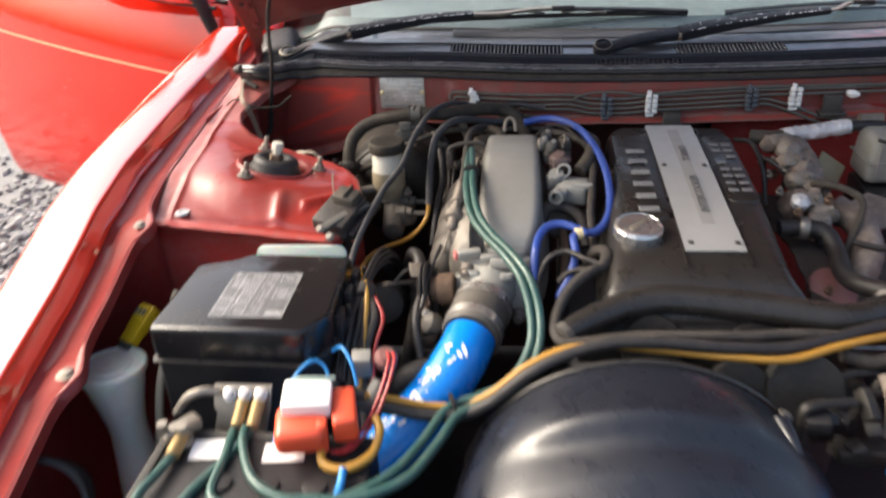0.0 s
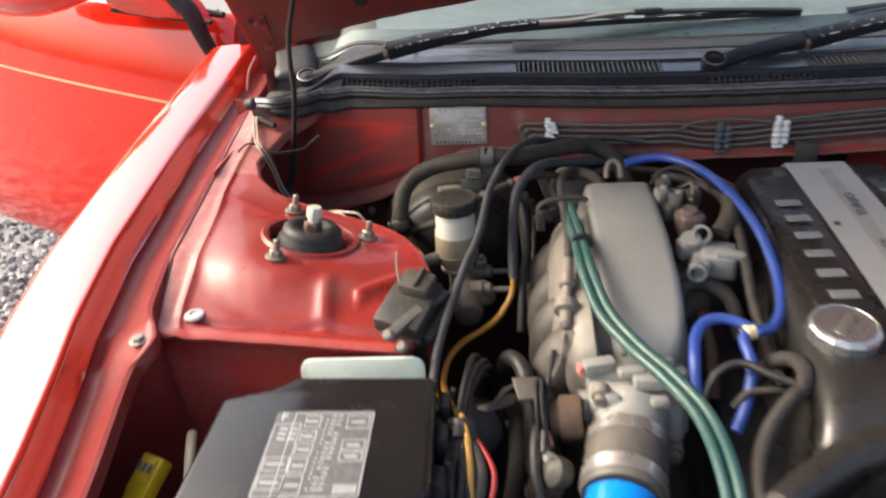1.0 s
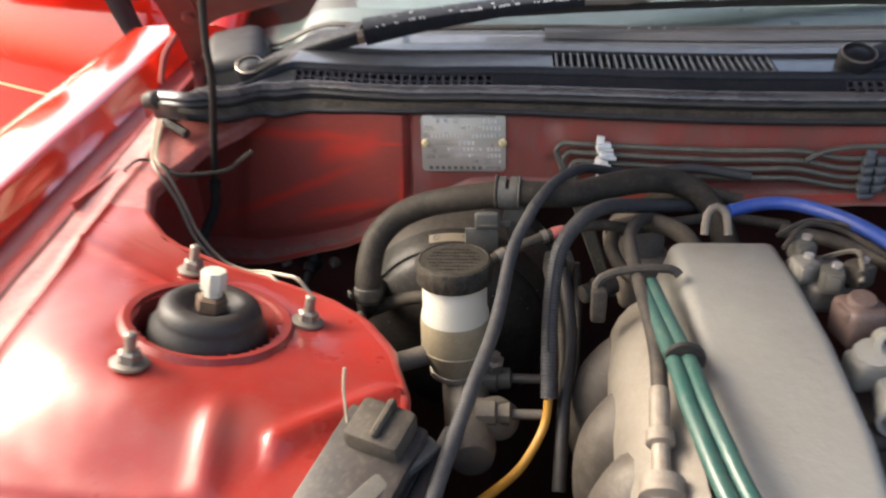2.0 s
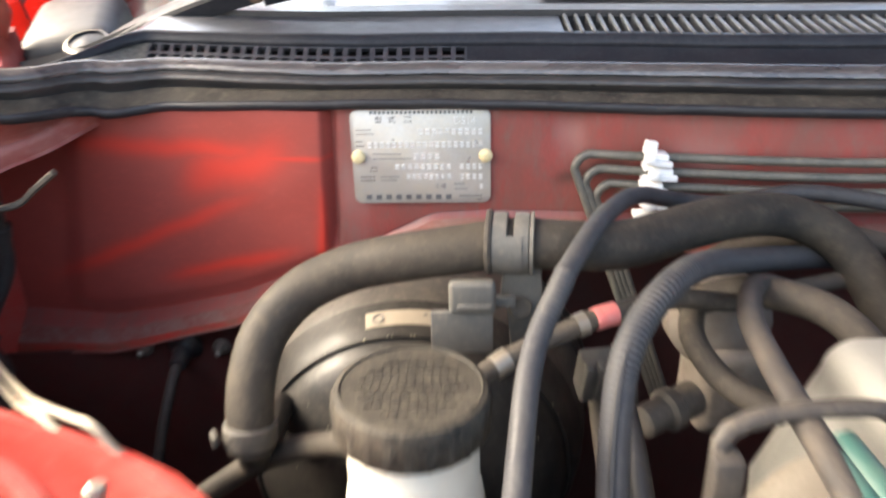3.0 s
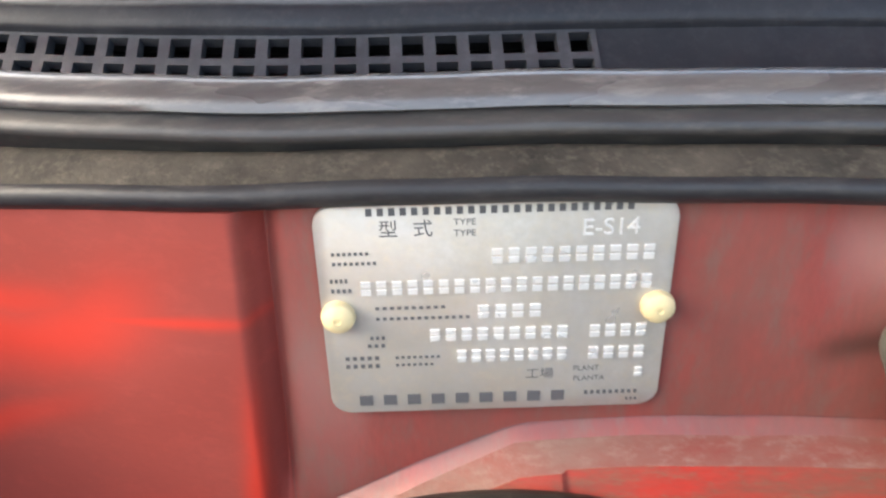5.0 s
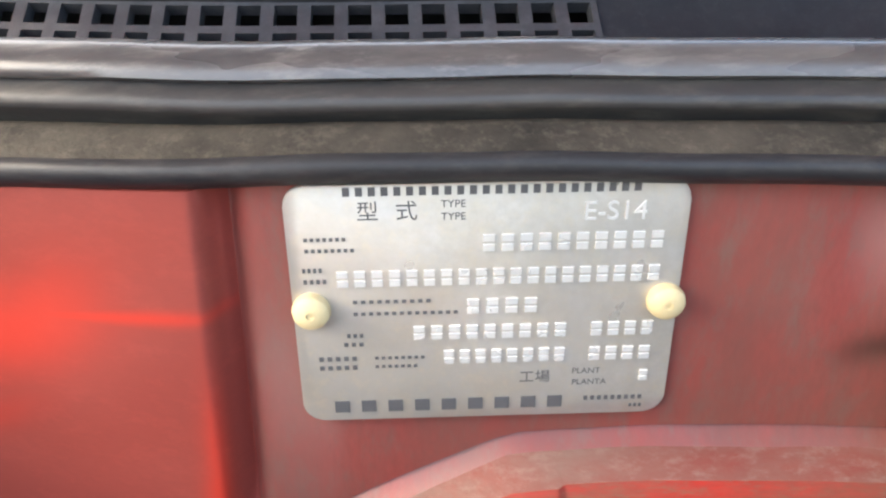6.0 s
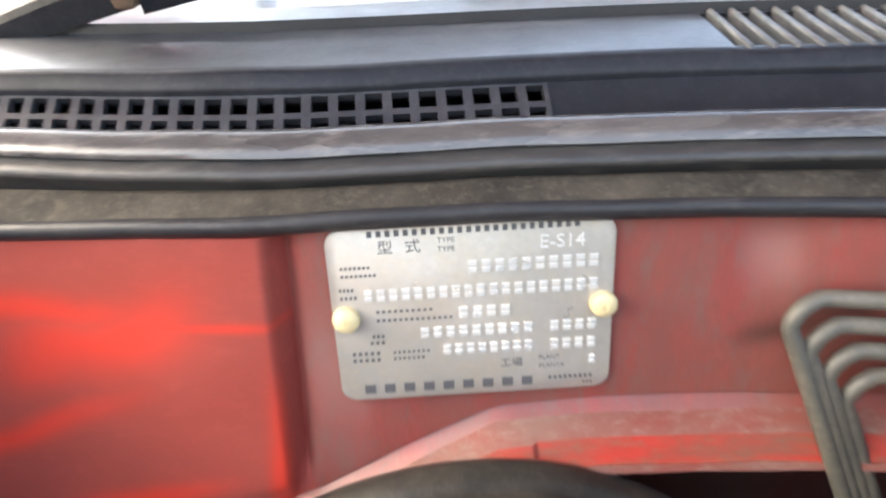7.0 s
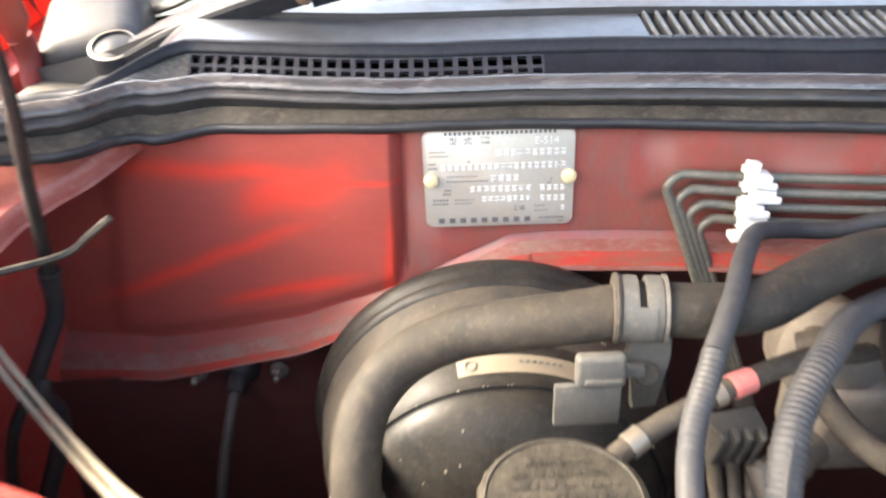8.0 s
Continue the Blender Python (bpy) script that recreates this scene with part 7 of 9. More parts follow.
part("apron", loft([[(x, 0.950, 0.81), (x, 0.935, 0.79), (x, 0.930, 0.74), (x, 0.955, 0.74)] for x in span(0.07, 0.42, 8)]), M_OILY, lipt)
for x, z, r in ((0.165, 0.770, 0.042), (0.30, 0.768, 0.04)):
    part("round_cover", lathe([(r, 0), (r, 0.008), (r * 0.94, 0.012), (r * 0.4, 0.014)], axis((x, 0.935, z), (x, 0.90, z + 0.012)), 36), M_OILY, lipt, "round black cover")
solo("engine_block", box(0.36, 0.60, 0.42, Matrix.Translation((0.24, 1.20, 0.50)), 0.02, 2), M_DARK, "dark engine block below the valve cover", "engine block")

# oil filler cap: facetted polished metal
oil = thing("oil_filler_cap", (0.157, 1.08, 0.85), "polished faceted metal oil filler cap on the valve cover", "oil cap")
OM = Matrix.Translation((0.157, 1.080, 0.852)) @ Euler((radians(6), radians(2), 0)).to_matrix().to_4x4()
part("neck", lathe([(0.030, -0.02), (0.028, 0.006)], OM, 24), M_BLACK, oil)
part("cap", lathe([(0.0335, 0.004), (0.0355, 0.007), (0.0355, 0.021), (0.0335, 0.0245), (0.0305, 0.0262), (0.0298, 0.0254), (0.004, 0.0254)], OM, 14), M_CHROME, oil, sharp=14)
part("grip_bar", prism(rounded(0.040, 0.012, 0.0058), 0.0012, OM @ Matrix.Translation((0, 0, 0.0253)) @ Matrix.Rotation(0.9, 4, "Z"), 0.0004), M_STEEL_DULL, oil)

# ---- fan shroud ----
shroud = thing("fan_shroud", (0.14, 0.75, 0.45), "large satin black domed plastic fan shroud", "fan shroud")
SC = Vector((0.137, 0.0, 0.622))


def shroud_face(d, a):
    """d from the rear rim (0) forward (1), a across."""
    r = 0.211 - 0.006 * d
    squash = 1.0 - 0.07 * d - 0.30 * d * d
    y = 0.802 - 0.36 * d
    bulge = 0.014 * math.sin(math.pi * min(1, d * 1.6)) - 0.06 * max(0, d - 0.42)
    bulge -= 0.019 / (1 + math.exp(-(d - 0.275) / 0.016)) * math.exp(-(a / 0.70) ** 4)
    return (SC.x + (r + bulge) * 1.02 * math.sin(a) * (1 + 0.08 * d), y, SC.z + (r + bulge) * math.cos(a) * squash)


part("dome", sheet(shroud_face, [0, 0.01, 0.03, 0.06, *span(0.1, 0.45, 36), *span(0.48, 1, 12)], span(-1.75, 1.75, 56), 0.003), M_BLACK_GLOSS, shroud, sharp=60)
part("rim", tube([Vector(shroud_face(0, a)) + Vector((0, 0.002, 0.001)) for a in span(-1.75, 1.75, 40)], 0.0042, 8, step=0.02), M_BLACK_SATIN, shroud, sharp=60)
for a, d in ((0.72, 0.10),):
    p, q = Vector(shroud_face(d, a)), Vector(shroud_face(d + 0.13, a + 0.01))
    part("gusset", tube([p + Vector((0, 0, 0.002)), (p + q) / 2, q - Vector((0, 0, 0.006))], lambda t: 0.011 - 0.004 * t, 12), M_BLACK_GLOSS, shroud)
p = Vector(shroud_face(0.08, 0.74))
part("shroud_screw", lathe([(0.008, 0), (0.008, 0.003), (0.005, 0.005)], axis(p + Vector((0.004, 0, 0.008)), p + Vector((0.03, 0, 0.06))), 14), M_GREY, shroud)
solo("grey_bracket", prism([(-0.02, -0.015), (0.022, -0.02), (0.024, 0.004), (0.008, 0.018), (-0.014, 0.016)], 0.004, Matrix.Translation((-0.068, 0.672, 0.70)) @ Euler((radians(-20), 0, 0)).to_matrix().to_4x4(), 0.001), M_STEEL_DULL, "grey metal bracket beside the fan shroud", "bracket")

# ---- fuse box ----
fuse = thing("fuse_box", (-0.38, 0.95, 0.70), "black plastic fuse box with a worn diagram label", "fuse box")
FT = 0.829
lid_outline = [(-0.492, 0.862), (-0.486, 0.855), (-0.292, 0.853), (-0.283, 0.858), (-0.262, 0.895), (-0.258, 0.905), (-0.262, 1.052), (-0.268, 1.060), (-0.415, 1.062), (-0.422, 1.056), (-0.428, 1.034), (-0.436, 1.029), (-0.480, 1.029), (-0.489, 1.022)]
M_LID = surf("polished_black_lid", (0.010, 0.010, 0.011), 0.20, spec=0.5, vary=0.2, dust=(0.07, 0.06, 0.05), amount=0.08, bump=0.03)
part("lid", prism(lid_outline, 0.052, Matrix.Translation((0, 0, FT - 0.052)), 0.007, segs=4), M_LID, fuse, "satin black lid", sharp=40)
grow = lambda k: [((x + 0.375) * k - 0.375, (y - 0.955) * k + 0.955) for x, y in lid_outline]
part("lid_skirt", prism(grow(1.035), 0.006, Matrix.Translation((0, 0, FT - 0.056)), 0.002), M_BLACK_SATIN, fuse)
part("base", prism(grow(0.985), 0.20, Matrix.Translation((0, 0, FT - 0.255)), 0.0), M_BLACK, fuse, "black lower tray")
for y in (0.93, 0.99, 1.04):
    part("latch", box(0.012, 0.026, 0.040, Matrix.Translation((-0.254, y, FT - 0.035)), 0.003), M_BLACK, fuse, "side latch")
    part("latch_rib", box(0.006, 0.006, 0.06, Matrix.Translation((-0.246, y + 0.022, FT - 0.05)), 0.001), M_BLACK, fuse)
LM = Matrix.Translation((-0.371, 0.943, FT + 0.0002)) @ Matrix.Rotation(radians(0.5), 4, "Z")
LW, LH = 0.101, 0.118
M_LABEL_GREY = surf("grey_printed_label", (0.060, 0.060, 0.063), 0.4, vary=0.15, dust=(0.32, 0.32, 0.32), amount=0.22, blotch=16, bump=0.02)
M_PRINT = surf("white_print", (0.42, 0.42, 0.42), 0.5, vary=0.25, blotch=40, bump=0)
label = part("diagram_label", prism(rounded(LW, LH, 0.004), 0.0005, LM), M_LABEL_GREY, fuse, "grey printed diagram label with worn patches")
lm = lambda u, v: LM @ Matrix.Translation(((u - 0.5) * LW, (0.5 - v) * LH, 0.0006))


def label_frame(u0, v0, u1, v1, w=0.0009):
    bm = bmesh.new()
    for a, b, c, d in ((u0, v0, u1, v0), (u0, v1, u1, v1), (u0, v0, u0, v1), (u1, v0, u1, v1)):
        box(abs(c - a) * LW + w, abs(d - b) * LH + w, 0.0002, lm((a + c) / 2, (b + d) / 2), 0, bm=bm)
    return bm


for u0, v0, u1, v1 in ((0.20, 0.02, 0.99, 0.985), (0.02, 0.16, 0.28, 0.985), (0.32, 0.06, 0.47, 0.20), (0.31, 0.25, 0.46, 0.37), (0.30, 0.41, 0.46, 0.53), (0.29, 0.57, 0.45, 0.72), (0.28, 0.76, 0.45, 0.95), (0.74, 0.06, 0.96, 0.22), (0.74, 0.36, 0.96, 0.47), (0.74, 0.50, 0.96, 0.60), (0.04, 0.56, 0.27, 0.70), (0.04, 0.76, 0.27, 0.90)):
    part("printed_frame", label_frame(u0, v0, u1, v1), M_PRINT, label)
bm = bmesh.new()
for i in range(16):
    for k in range(3):
        if (i * 5 + k * 3) % 7:
            box(0.0052 if k else 0.0022, 0.0016, 0.0002, lm(0.54 + 0.062 * k - 0.002 * i, 0.06 + 0.056 * i), 0, bm=bm)
for u, v, w in ((0.39, 0.13, 0.011), (0.38, 0.31, 0.010), (0.38, 0.47, 0.012), (0.37, 0.65, 0.011), (0.365, 0.86, 0.013), (0.85, 0.14, 0.014), (0.85, 0.42, 0.013), (0.85, 0.55, 0.012), (0.15, 0.63, 0.018), (0.15, 0.83, 0.018), (0.12, 0.22, 0.008), (0.22, 0.22, 0.008), (0.12, 0.28, 0.008), (0.22, 0.28, 0.008), (0.12, 0.34, 0.008), (0.22, 0.34, 0.008)):
    box(w, 0.0026, 0.0002, lm(u, v), 0, bm=bm)
for i in range(9):
    box(0.0012, 0.011, 0.0002, lm(0.76 + 0.024 * i, 0.90), 0, bm=bm)
part("printed_bar", bm, M_PRINT, label, "unreadable printed lines as bars")
part("letter", lettering("F", 0.017, lm(0.09, 0.07), 0.0002), M_PRINT, label, "white printed letter")
# pale plastic guard behind the fuse box
solo("pale_guard", prism(rounded(0.143, 0.10, 0.014), 0.004, Matrix.Translation((-0.352, 1.098, 0.772)) @ Euler((radians(83), 0, radians(1))).to_matrix().to_4x4(), 0.001), M_TANK, "pale translucent plastic guard standing behind the fuse box", "plastic guard")

# black wires bundled along the fuse box
M_WIRE = surf("black_wire_sheath", (0.010, 0.010, 0.012), 0.42, spec=0.35, vary=0.25, dust=DUST, amount=0.06)
rnd = random.Random(77)
bundle = thing("wire_bundle", (-0.24, 1.0, 0.72), "loose black wires gathered beside the fuse box", "wires")
for i in range(8):
    dx, dy, dz = rnd.uniform(-0.012, 0.012), rnd.uniform(-0.012, 0.012), rnd.uniform(-0.012, 0.008)
    fan = rnd.uniform(-0.016, 0.016)
    part("wire", tube([(-0.205 + dx, 1.165 + dy, 0.68), (-0.212 + dx, 1.150 + dy, 0.750 + dz), (-0.219 + dx, 1.125 + dy, 0.790 + dz), (-0.228 + 0.5 * dx, 1.085 + dy, 0.805 + dz), (-0.236 + 0.4 * dx, 1.030, 0.802 + 0.5 * dz), (-0.238 + 0.3 * dx + 0.3 * fan, 0.985, 0.796), (-0.236 + fan, 0.930 + dy, 0.775 + dz), (-0.232 + 1.6 * fan, 0.885 + dy, 0.735)], rnd.choice((0.0024, 0.0030, 0.0036)), 8), M_WIRE, bundle)
part("tape", tube([(-0.2365, 1.012, 0.800), (-0.2378, 0.992, 0.797)], 0.0105, 12, smooth=False), M_BLACK, bundle, "black tape round the wires")

# ---- yellow connector ----
yc = thing("yellow_connector", (-0.566, 0.99, 0.70), "bright yellow plastic wiring connector", "connector")
ym = axis((-0.585, 0.958, 0.735), (-0.556, 1.02, 0.778)) @ Matrix.Scale(0.86, 4)
bm = box(0.034, 0.022, 0.050, ym @ Matrix.Translation((0, 0, 0.042)), 0.003)
box(0.024, 0.006, 0.030, ym @ Matrix.Translation((0, 0.013, 0.048)), 0.002, bm=bm)
part("shell", bm, M_YELLOW_CON, yc)
part("front", box(0.030, 0.019, 0.024, ym @ Matrix.Translation((0, 0, 0.006)), 0.002), M_YELLOW_CON, yc)
bm = bmesh.new()
for i in range(3):
    box(0.006, 0.0006, 0.012, ym @ Matrix.Translation((-0.009 + 0.009 * i, 0.0165, 0.05)), 0, bm=bm)
part("marker_bar", bm, M_INK, yc, "black handwritten marks as bars")
part("tail", box(0.024, 0.016, 0.016, ym @ Matrix.Translation((0, 0, -0.012)), 0.002), M_GREY, yc, "grey tail")
for dx, mt in ((-0.006, M_RUBBER_CLEAN), (0.004, M_RED_WIRE)):
    part("wire", tube([ym @ Vector((dx, 0, -0.018)), ym @ Vector((dx, -0.01, -0.04)), (-0.60 + dx, 0.94, 0.66), (-0.60 + dx, 0.92, 0.56)], 0.0022, 6), mt, yc)
solo("sheathed_cable", tube([(-0.535, 1.03, 0.775), (-0.528, 1.0, 0.77), (-0.522, 0.96, 0.745), (-0.52, 0.90, 0.70), (-0.52, 0.86, 0.62)], 0.006, 10), M_CREAM_WIRE, "beige sheathed cable beside the fuse box", "cable")

# ---- washer filler neck ----
wash = thing("washer_filler", (-0.585, 0.90, 0.50), "cloudy plastic washer filler neck with flip cap", "washer filler")
WM = axis((-0.578, 0.888, 0.48), (-0.588, 0.902, 0.732))
wl = (Vector((-0.588, 0.902, 0.732)) - Vector((-0.578, 0.888, 0.48))).length
part("neck", lathe([(0.036, 0), (0.033, 0.05), (0.029, 0.10), (0.0265, 0.14), (0.0275, wl - 0.095), (0.033, wl - 0.065), (0.039, wl - 0.040), (0.0425, wl - 0.022), (0.0435, wl - 0.012)], WM, 32), M_TANK, wash)
part("cap", lathe([(0.0475, wl - 0.014), (0.049, wl - 0.010), (0.049, wl - 0.002), (0.046, wl + 0.001), (0.044, wl - 0.0015), (0.030, wl - 0.002), (0.028, wl), (0.006, wl)], WM, 40), M_TANK, wash, "flip cap with raised ring")
part("cap_tab", box(0.016, 0.014, 0.006, WM @ Matrix.Translation((0.050, 0.010, wl - 0.006)), 0.002), M_TANK, wash)
solo("air_duct", lathe([(0.060, 0), (0.064, 0.004), (0.064, 0.03), (0.058, 0.03), (0.054, 0.004), (0.052, -0.08)], axis((-0.60, 0.70, 0.66), (-0.52, 0.52, 0.80)), 36, cap=False), M_BLACK, "black round air duct mouth beside the fender", "air duct")

# ---- battery, terminals and leads ----
bat = thing("battery", (-0.31, 0.65, 0.52), "black car battery with paper labels and busy terminals", "battery")
part("case", box(0.265, 0.235, 0.21, Matrix.Translation((-0.310, 0.645, 0.632)), 0.006, 3), M_BLACK, bat)
part("edge_band", box(0.262, 0.010, 0.012, Matrix.Translation((-0.310, 0.762, 0.733)), 0.002), M_GREY, bat, "grey hold-down bar")
part("side_bar", box(0.012, 0.24, 0.012, Matrix.Translation((-0.438, 0.645, 0.735)), 0.003), M_GREY, bat, "grey hold-down bar")
for x, y, w, h, mt in ((-0.375, 0.735, 0.05, 0.032, M_WHITE), (-0.285, 0.735, 0.05, 0.030, M_WHITE), (-0.31, 0.612, 0.075, 0.04, M_WHITE), (-0.395, 0.628, 0.012, 0.02, M_WHITE), (-0.380, 0.630, 0.012, 0.018, M_PINK), (-0.363, 0.630, 0.012, 0.018, M_YELLOW_CON), (-0.345, 0.628, 0.014, 0.018, M_CYAN)):
    part("paper_label", box(w, h, 0.0008, Matrix.Translation((x, y, 0.7376)) @ Matrix.Rotation(0.12, 4, "Z"), 0), mt, bat, "small printed label")
for x in (-0.345, -0.29, -0.235):
    part("vent_cap", lathe([(0.014, 0), (0.014, 0.004), (0.010, 0.005)], Matrix.Translation((x, 0.680, 0.737)), 18), M_BLACK, bat)
part("bolt_rod", tube([(-0.440, 0.79, 0.745), (-0.425, 0.795, 0.765), (-0.405, 0.80, 0.772), (-0.385, 0.805, 0.768)], 0.006, 8), M_STEEL_DULL, bat, "corroded hold-down hook")
post = lathe([(0.012, 0), (0.012, 0.010), (0.009, 0.011), (0.008, 0.028)], Matrix.Translation((-0.412, 0.742, 0.738)), 14)
box(0.05, 0.022, 0.016, Matrix.Translation((-0.418, 0.752, 0.752)) @ Matrix.Rotation(0.9, 4, "Z"), 0.004, 2, post)
lathe([(0.007, 0), (0.007, 0.014)], Matrix.Translation((-0.432, 0.738, 0.758)), 6, post)
part("terminal", post, M_STEEL_DULL, bat, "corroded grey terminal clamp")

block = thing("earth_block", (-0.357, 0.80, 0.70), "steel distribution bracket with three bolted cable lugs", "terminal block")
part("bracket", prism([(-0.038, -0.036), (0.030, -0.036), (0.036, 0.006), (0.038, 0.034), (-0.038, 0.034), (-0.038, 0.004), (-0.032, -0.002)], 0.004, Matrix.Translation((-0.357, 0.802, 0.742)) @ Euler((radians(62), 0, 0)).to_matrix().to_4x4(), 0.001), M_STEEL_DULL, block)
for i, x in enumerate((-0.372, -0.352, -0.332)):
    part("lug_bolt", lathe([(0.009, 0), (0.009, 0.003), (0.0065, 0.004), (0.0065, 0.010), (0.004, 0.011)], axis((x, 0.806, 0.764), (x, 0.78, 0.80)), 10), M_STEEL, block, sharp=30)
    if i:
        part("lug", lathe([(0.0085, 0), (0.0085, 0.030), (0.0065, 0.032)], axis((x, 0.796, 0.762), (x - 0.004, 0.765, 0.738)), 14), M_BRASS, block, "brassy cable lug")
part("lug", lathe([(0.009, 0), (0.009, 0.03), (0.007, 0.032)], axis((-0.412, 0.742, 0.752), (-0.414, 0.705, 0.745)), 14), M_BRASS, block, "brassy cable lug")

pos = thing("positive_terminal", (-0.25, 0.74, 0.735), "orange-red plastic positive terminal cover with a white fuse cap", "battery terminal")
part("cover", box(0.060, 0.052, 0.036, Matrix.Translation((-0.262, 0.740, 0.770)) @ Euler((0.15, 0, 0.2)).to_matrix().to_4x4(), 0.010, 3), M_ORANGE, pos)
part("side_cover", box(0.030, 0.060, 0.036, Matrix.Translation((-0.215, 0.765, 0.774)) @ Euler((0.1, 0, 0.25)).to_matrix().to_4x4(), 0.006, 3), M_ORANGE, pos)
part("hinge_rib", box(0.012, 0.020, 0.040, Matrix.Translation((-0.235, 0.735, 0.768)) @ Euler((0, 0, 0.2)).to_matrix().to_4x4(), 0.003), M_ORANGE, pos)
part("fuse_cap", box(0.058, 0.044, 0.024, Matrix.Translation((-0.258, 0.765, 0.795)) @ Euler((0.12, 0.05, 0.15)).to_matrix().to_4x4(), 0.004, 2), M_WHITE, pos, "white fuse cap with a pale green edge")
part("fuse_edge", box(0.050, 0.006, 0.006, Matrix.Translation((-0.253, 0.786, 0.808)) @ Euler((0.12, 0.05, 0.15)).to_matrix().to_4x4(), 0.001), M_STICKER, pos)

# ---- cables, largest first ----
def cable(name, pts, r, mt, label, ribs=0.0, category="cable", seg=10):
    return solo(name, tube(pts, r, seg, ribs=ribs), mt, label, category, sharp=60 if not ribs else 80)


GREEN = [(-0.108, 1.345, 0.888), (-0.104, 1.29, 0.886), (-0.101, 1.235, 0.887), (-0.098, 1.185, 0.882), (-0.086, 1.12, 0.868), (-0.062, 1.065, 0.862), (-0.035, 1.015, 0.860), (-0.010, 0.970, 0.848), (0.004, 0.930, 0.820), (0.004, 0.888, 0.793), (-0.020, 0.845, 0.770), (-0.058, 0.825, 0.760), (-0.096, 0.808, 0.753), (-0.120, 0.755, 0.748), (-0.150, 0.700, 0.746), (-0.20, 0.660, 0.745), (-0.26, 0.655, 0.745), (-0.305, 0.680, 0.747), (-0.335, 0.735, 0.748), (-0.3415, 0.765, 0.746)]
cable("earth_cable", GREEN, 0.0058, M_GREEN, "dark green earth cable looping from the intake to the battery")
cable("earth_cable", [Vector(p) + Vector((0.0120, -0.002, 0.002)) * min(1, 0.6 + 0.1 * i) + (Vector((0.004, -0.010, 0)) if 9 < i < 15 else Vector()) for i, p in enumerate(GREEN[:17])] + [(-0.29, 0.640, 0.742), (-0.345, 0.655, 0.741), (-0.352, 0.72, 0.743), (-0.3575, 0.764, 0.741)], 0.0058, M_GREEN, "dark green earth cable looping from the intake to the battery")
cable("earth_cable", [(-0.414, 0.712, 0.745), (-0.418, 0.68, 0.748), (-0.424, 0.645, 0.750), (-0.418, 0.60, 0.748), (-0.40, 0.56, 0.74)], 0.0058, M_GREEN, "short dark green cable at the battery terminal")
cable("earth_cable", [(-0.3365, 0.764, 0.740), (-0.352, 0.72, 0.738), (-0.372, 0.66, 0.742), (-0.385, 0.60, 0.742), (-0.40, 0.55, 0.735)], 0.0058, M_GREEN, "short dark green cable at the battery terminal")
for at, mt in (((-0.094, 1.243, 0.888), M_RUBBER_CLEAN), ((-0.090, 0.812, 0.757), M_BLACK)):
    solo("cable_tie", lathe([(0.0125, -0.0022), (0.0135, -0.0018), (0.0135, 0.0018), (0.0125, 0.0022)], axis(at, Vector(at) + Vector((-0.004, -0.05, -0.006) if at[1] > 1 else (-0.05, -0.02, -0.006))), 20), mt, "plastic tie binding the green cables", "cable tie", group="cable ties")
# thick black and yellow power leads over the shroud
LEAD = [(-0.215, 0.785, 0.775), (-0.17, 0.795, 0.762), (-0.13, 0.80, 0.750), (-0.085, 0.803, 0.748), (-0.045, 0.806, 0.765), (0.0, 0.818, 0.800), (0.047, 0.832, 0.822), (0.10, 0.842, 0.834), (0.16, 0.845, 0.835), (0.24, 0.848, 0.828), (0.31, 0.860, 0.822), (0.37, 0.882, 0.822), (0.43, 0.905, 0.826), (0.52, 0.93, 0.83)]
cable("power_lead", [Vector(p) + Vector((0, -0.002, 0)) for p in LEAD], 0.0078, M_RUBBER_CLEAN, "thick black power lead lying over the fan shroud", seg=14)
part("lug", tube([(-0.225, 0.782, 0.777), (-0.208, 0.786, 0.773)], 0.0105, 12, smooth=False), M_STEEL_DULL, bpy.data.objects["power_lead"], "crimped steel lug")
cable("power_lead", [Vector(p) + Vector((0.0, 0.014 - 0.028 * min(1, max(0, (i - 6) / 4)), 0.002 - 0.014 * math.sin(math.pi * min(1, max(0, (i - 5.5) / 5)))  - 0.006 * (i > 9))) for i, p in enumerate(LEAD[:12])] + [(0.43, 0.892, 0.818), (0.48, 0.91, 0.812), (0.56, 0.93, 0.80)], 0.0050, M_YELLOW, "yellow power lead beside the black one")
part("shrink_sleeve", tube([Vector(LEAD[0]) + Vector((-0.004, 0.014, 0.003)), Vector(LEAD[0]).lerp(Vector(LEAD[1]), 0.35) + Vector((0, 0.014, 0.002))], 0.0082, 12, smooth=False), M_BLACK, bpy.data.objects["power_lead.001"], "black shrink sleeve")
cable("corrugated_conduit", [(0.105, 1.025, 0.835), (0.085, 1.005, 0.838), (0.060, 0.975, 0.832), (0.043, 0.945, 0.818), (0.036, 0.912, 0.806), (0.045, 0.885, 0.803), (0.075, 0.873, 0.812), (0.13, 0.872, 0.822), (0.20, 0.874, 0.824), (0.27, 0.882, 0.820), (0.33, 0.893, 0.818), (0.40, 0.90, 0.812)], 0.0078, M_RUBBER, "grey-black corrugated conduit curving round the timing cover", ribs=0.0009)
cable("heater_hose", [(0.105, 1.025, 0.835), (0.112, 1.045, 0.842), (0.108, 1.07, 0.838), (0.095, 1.09, 0.82), (0.09, 1.11, 0.78)], 0.0085, M_RUBBER, "short dusty rubber hose beside the valve cover", category="hose")
cable("wire_loom", [(0.015, 1.045, 0.80), (0.03, 1.06, 0.828), (0.055, 1.065, 0.838), (0.080, 1.045, 0.838), (0.103, 1.03, 0.836)], 0.0045, M_RUBBER_CLEAN, "black taped wire loom")
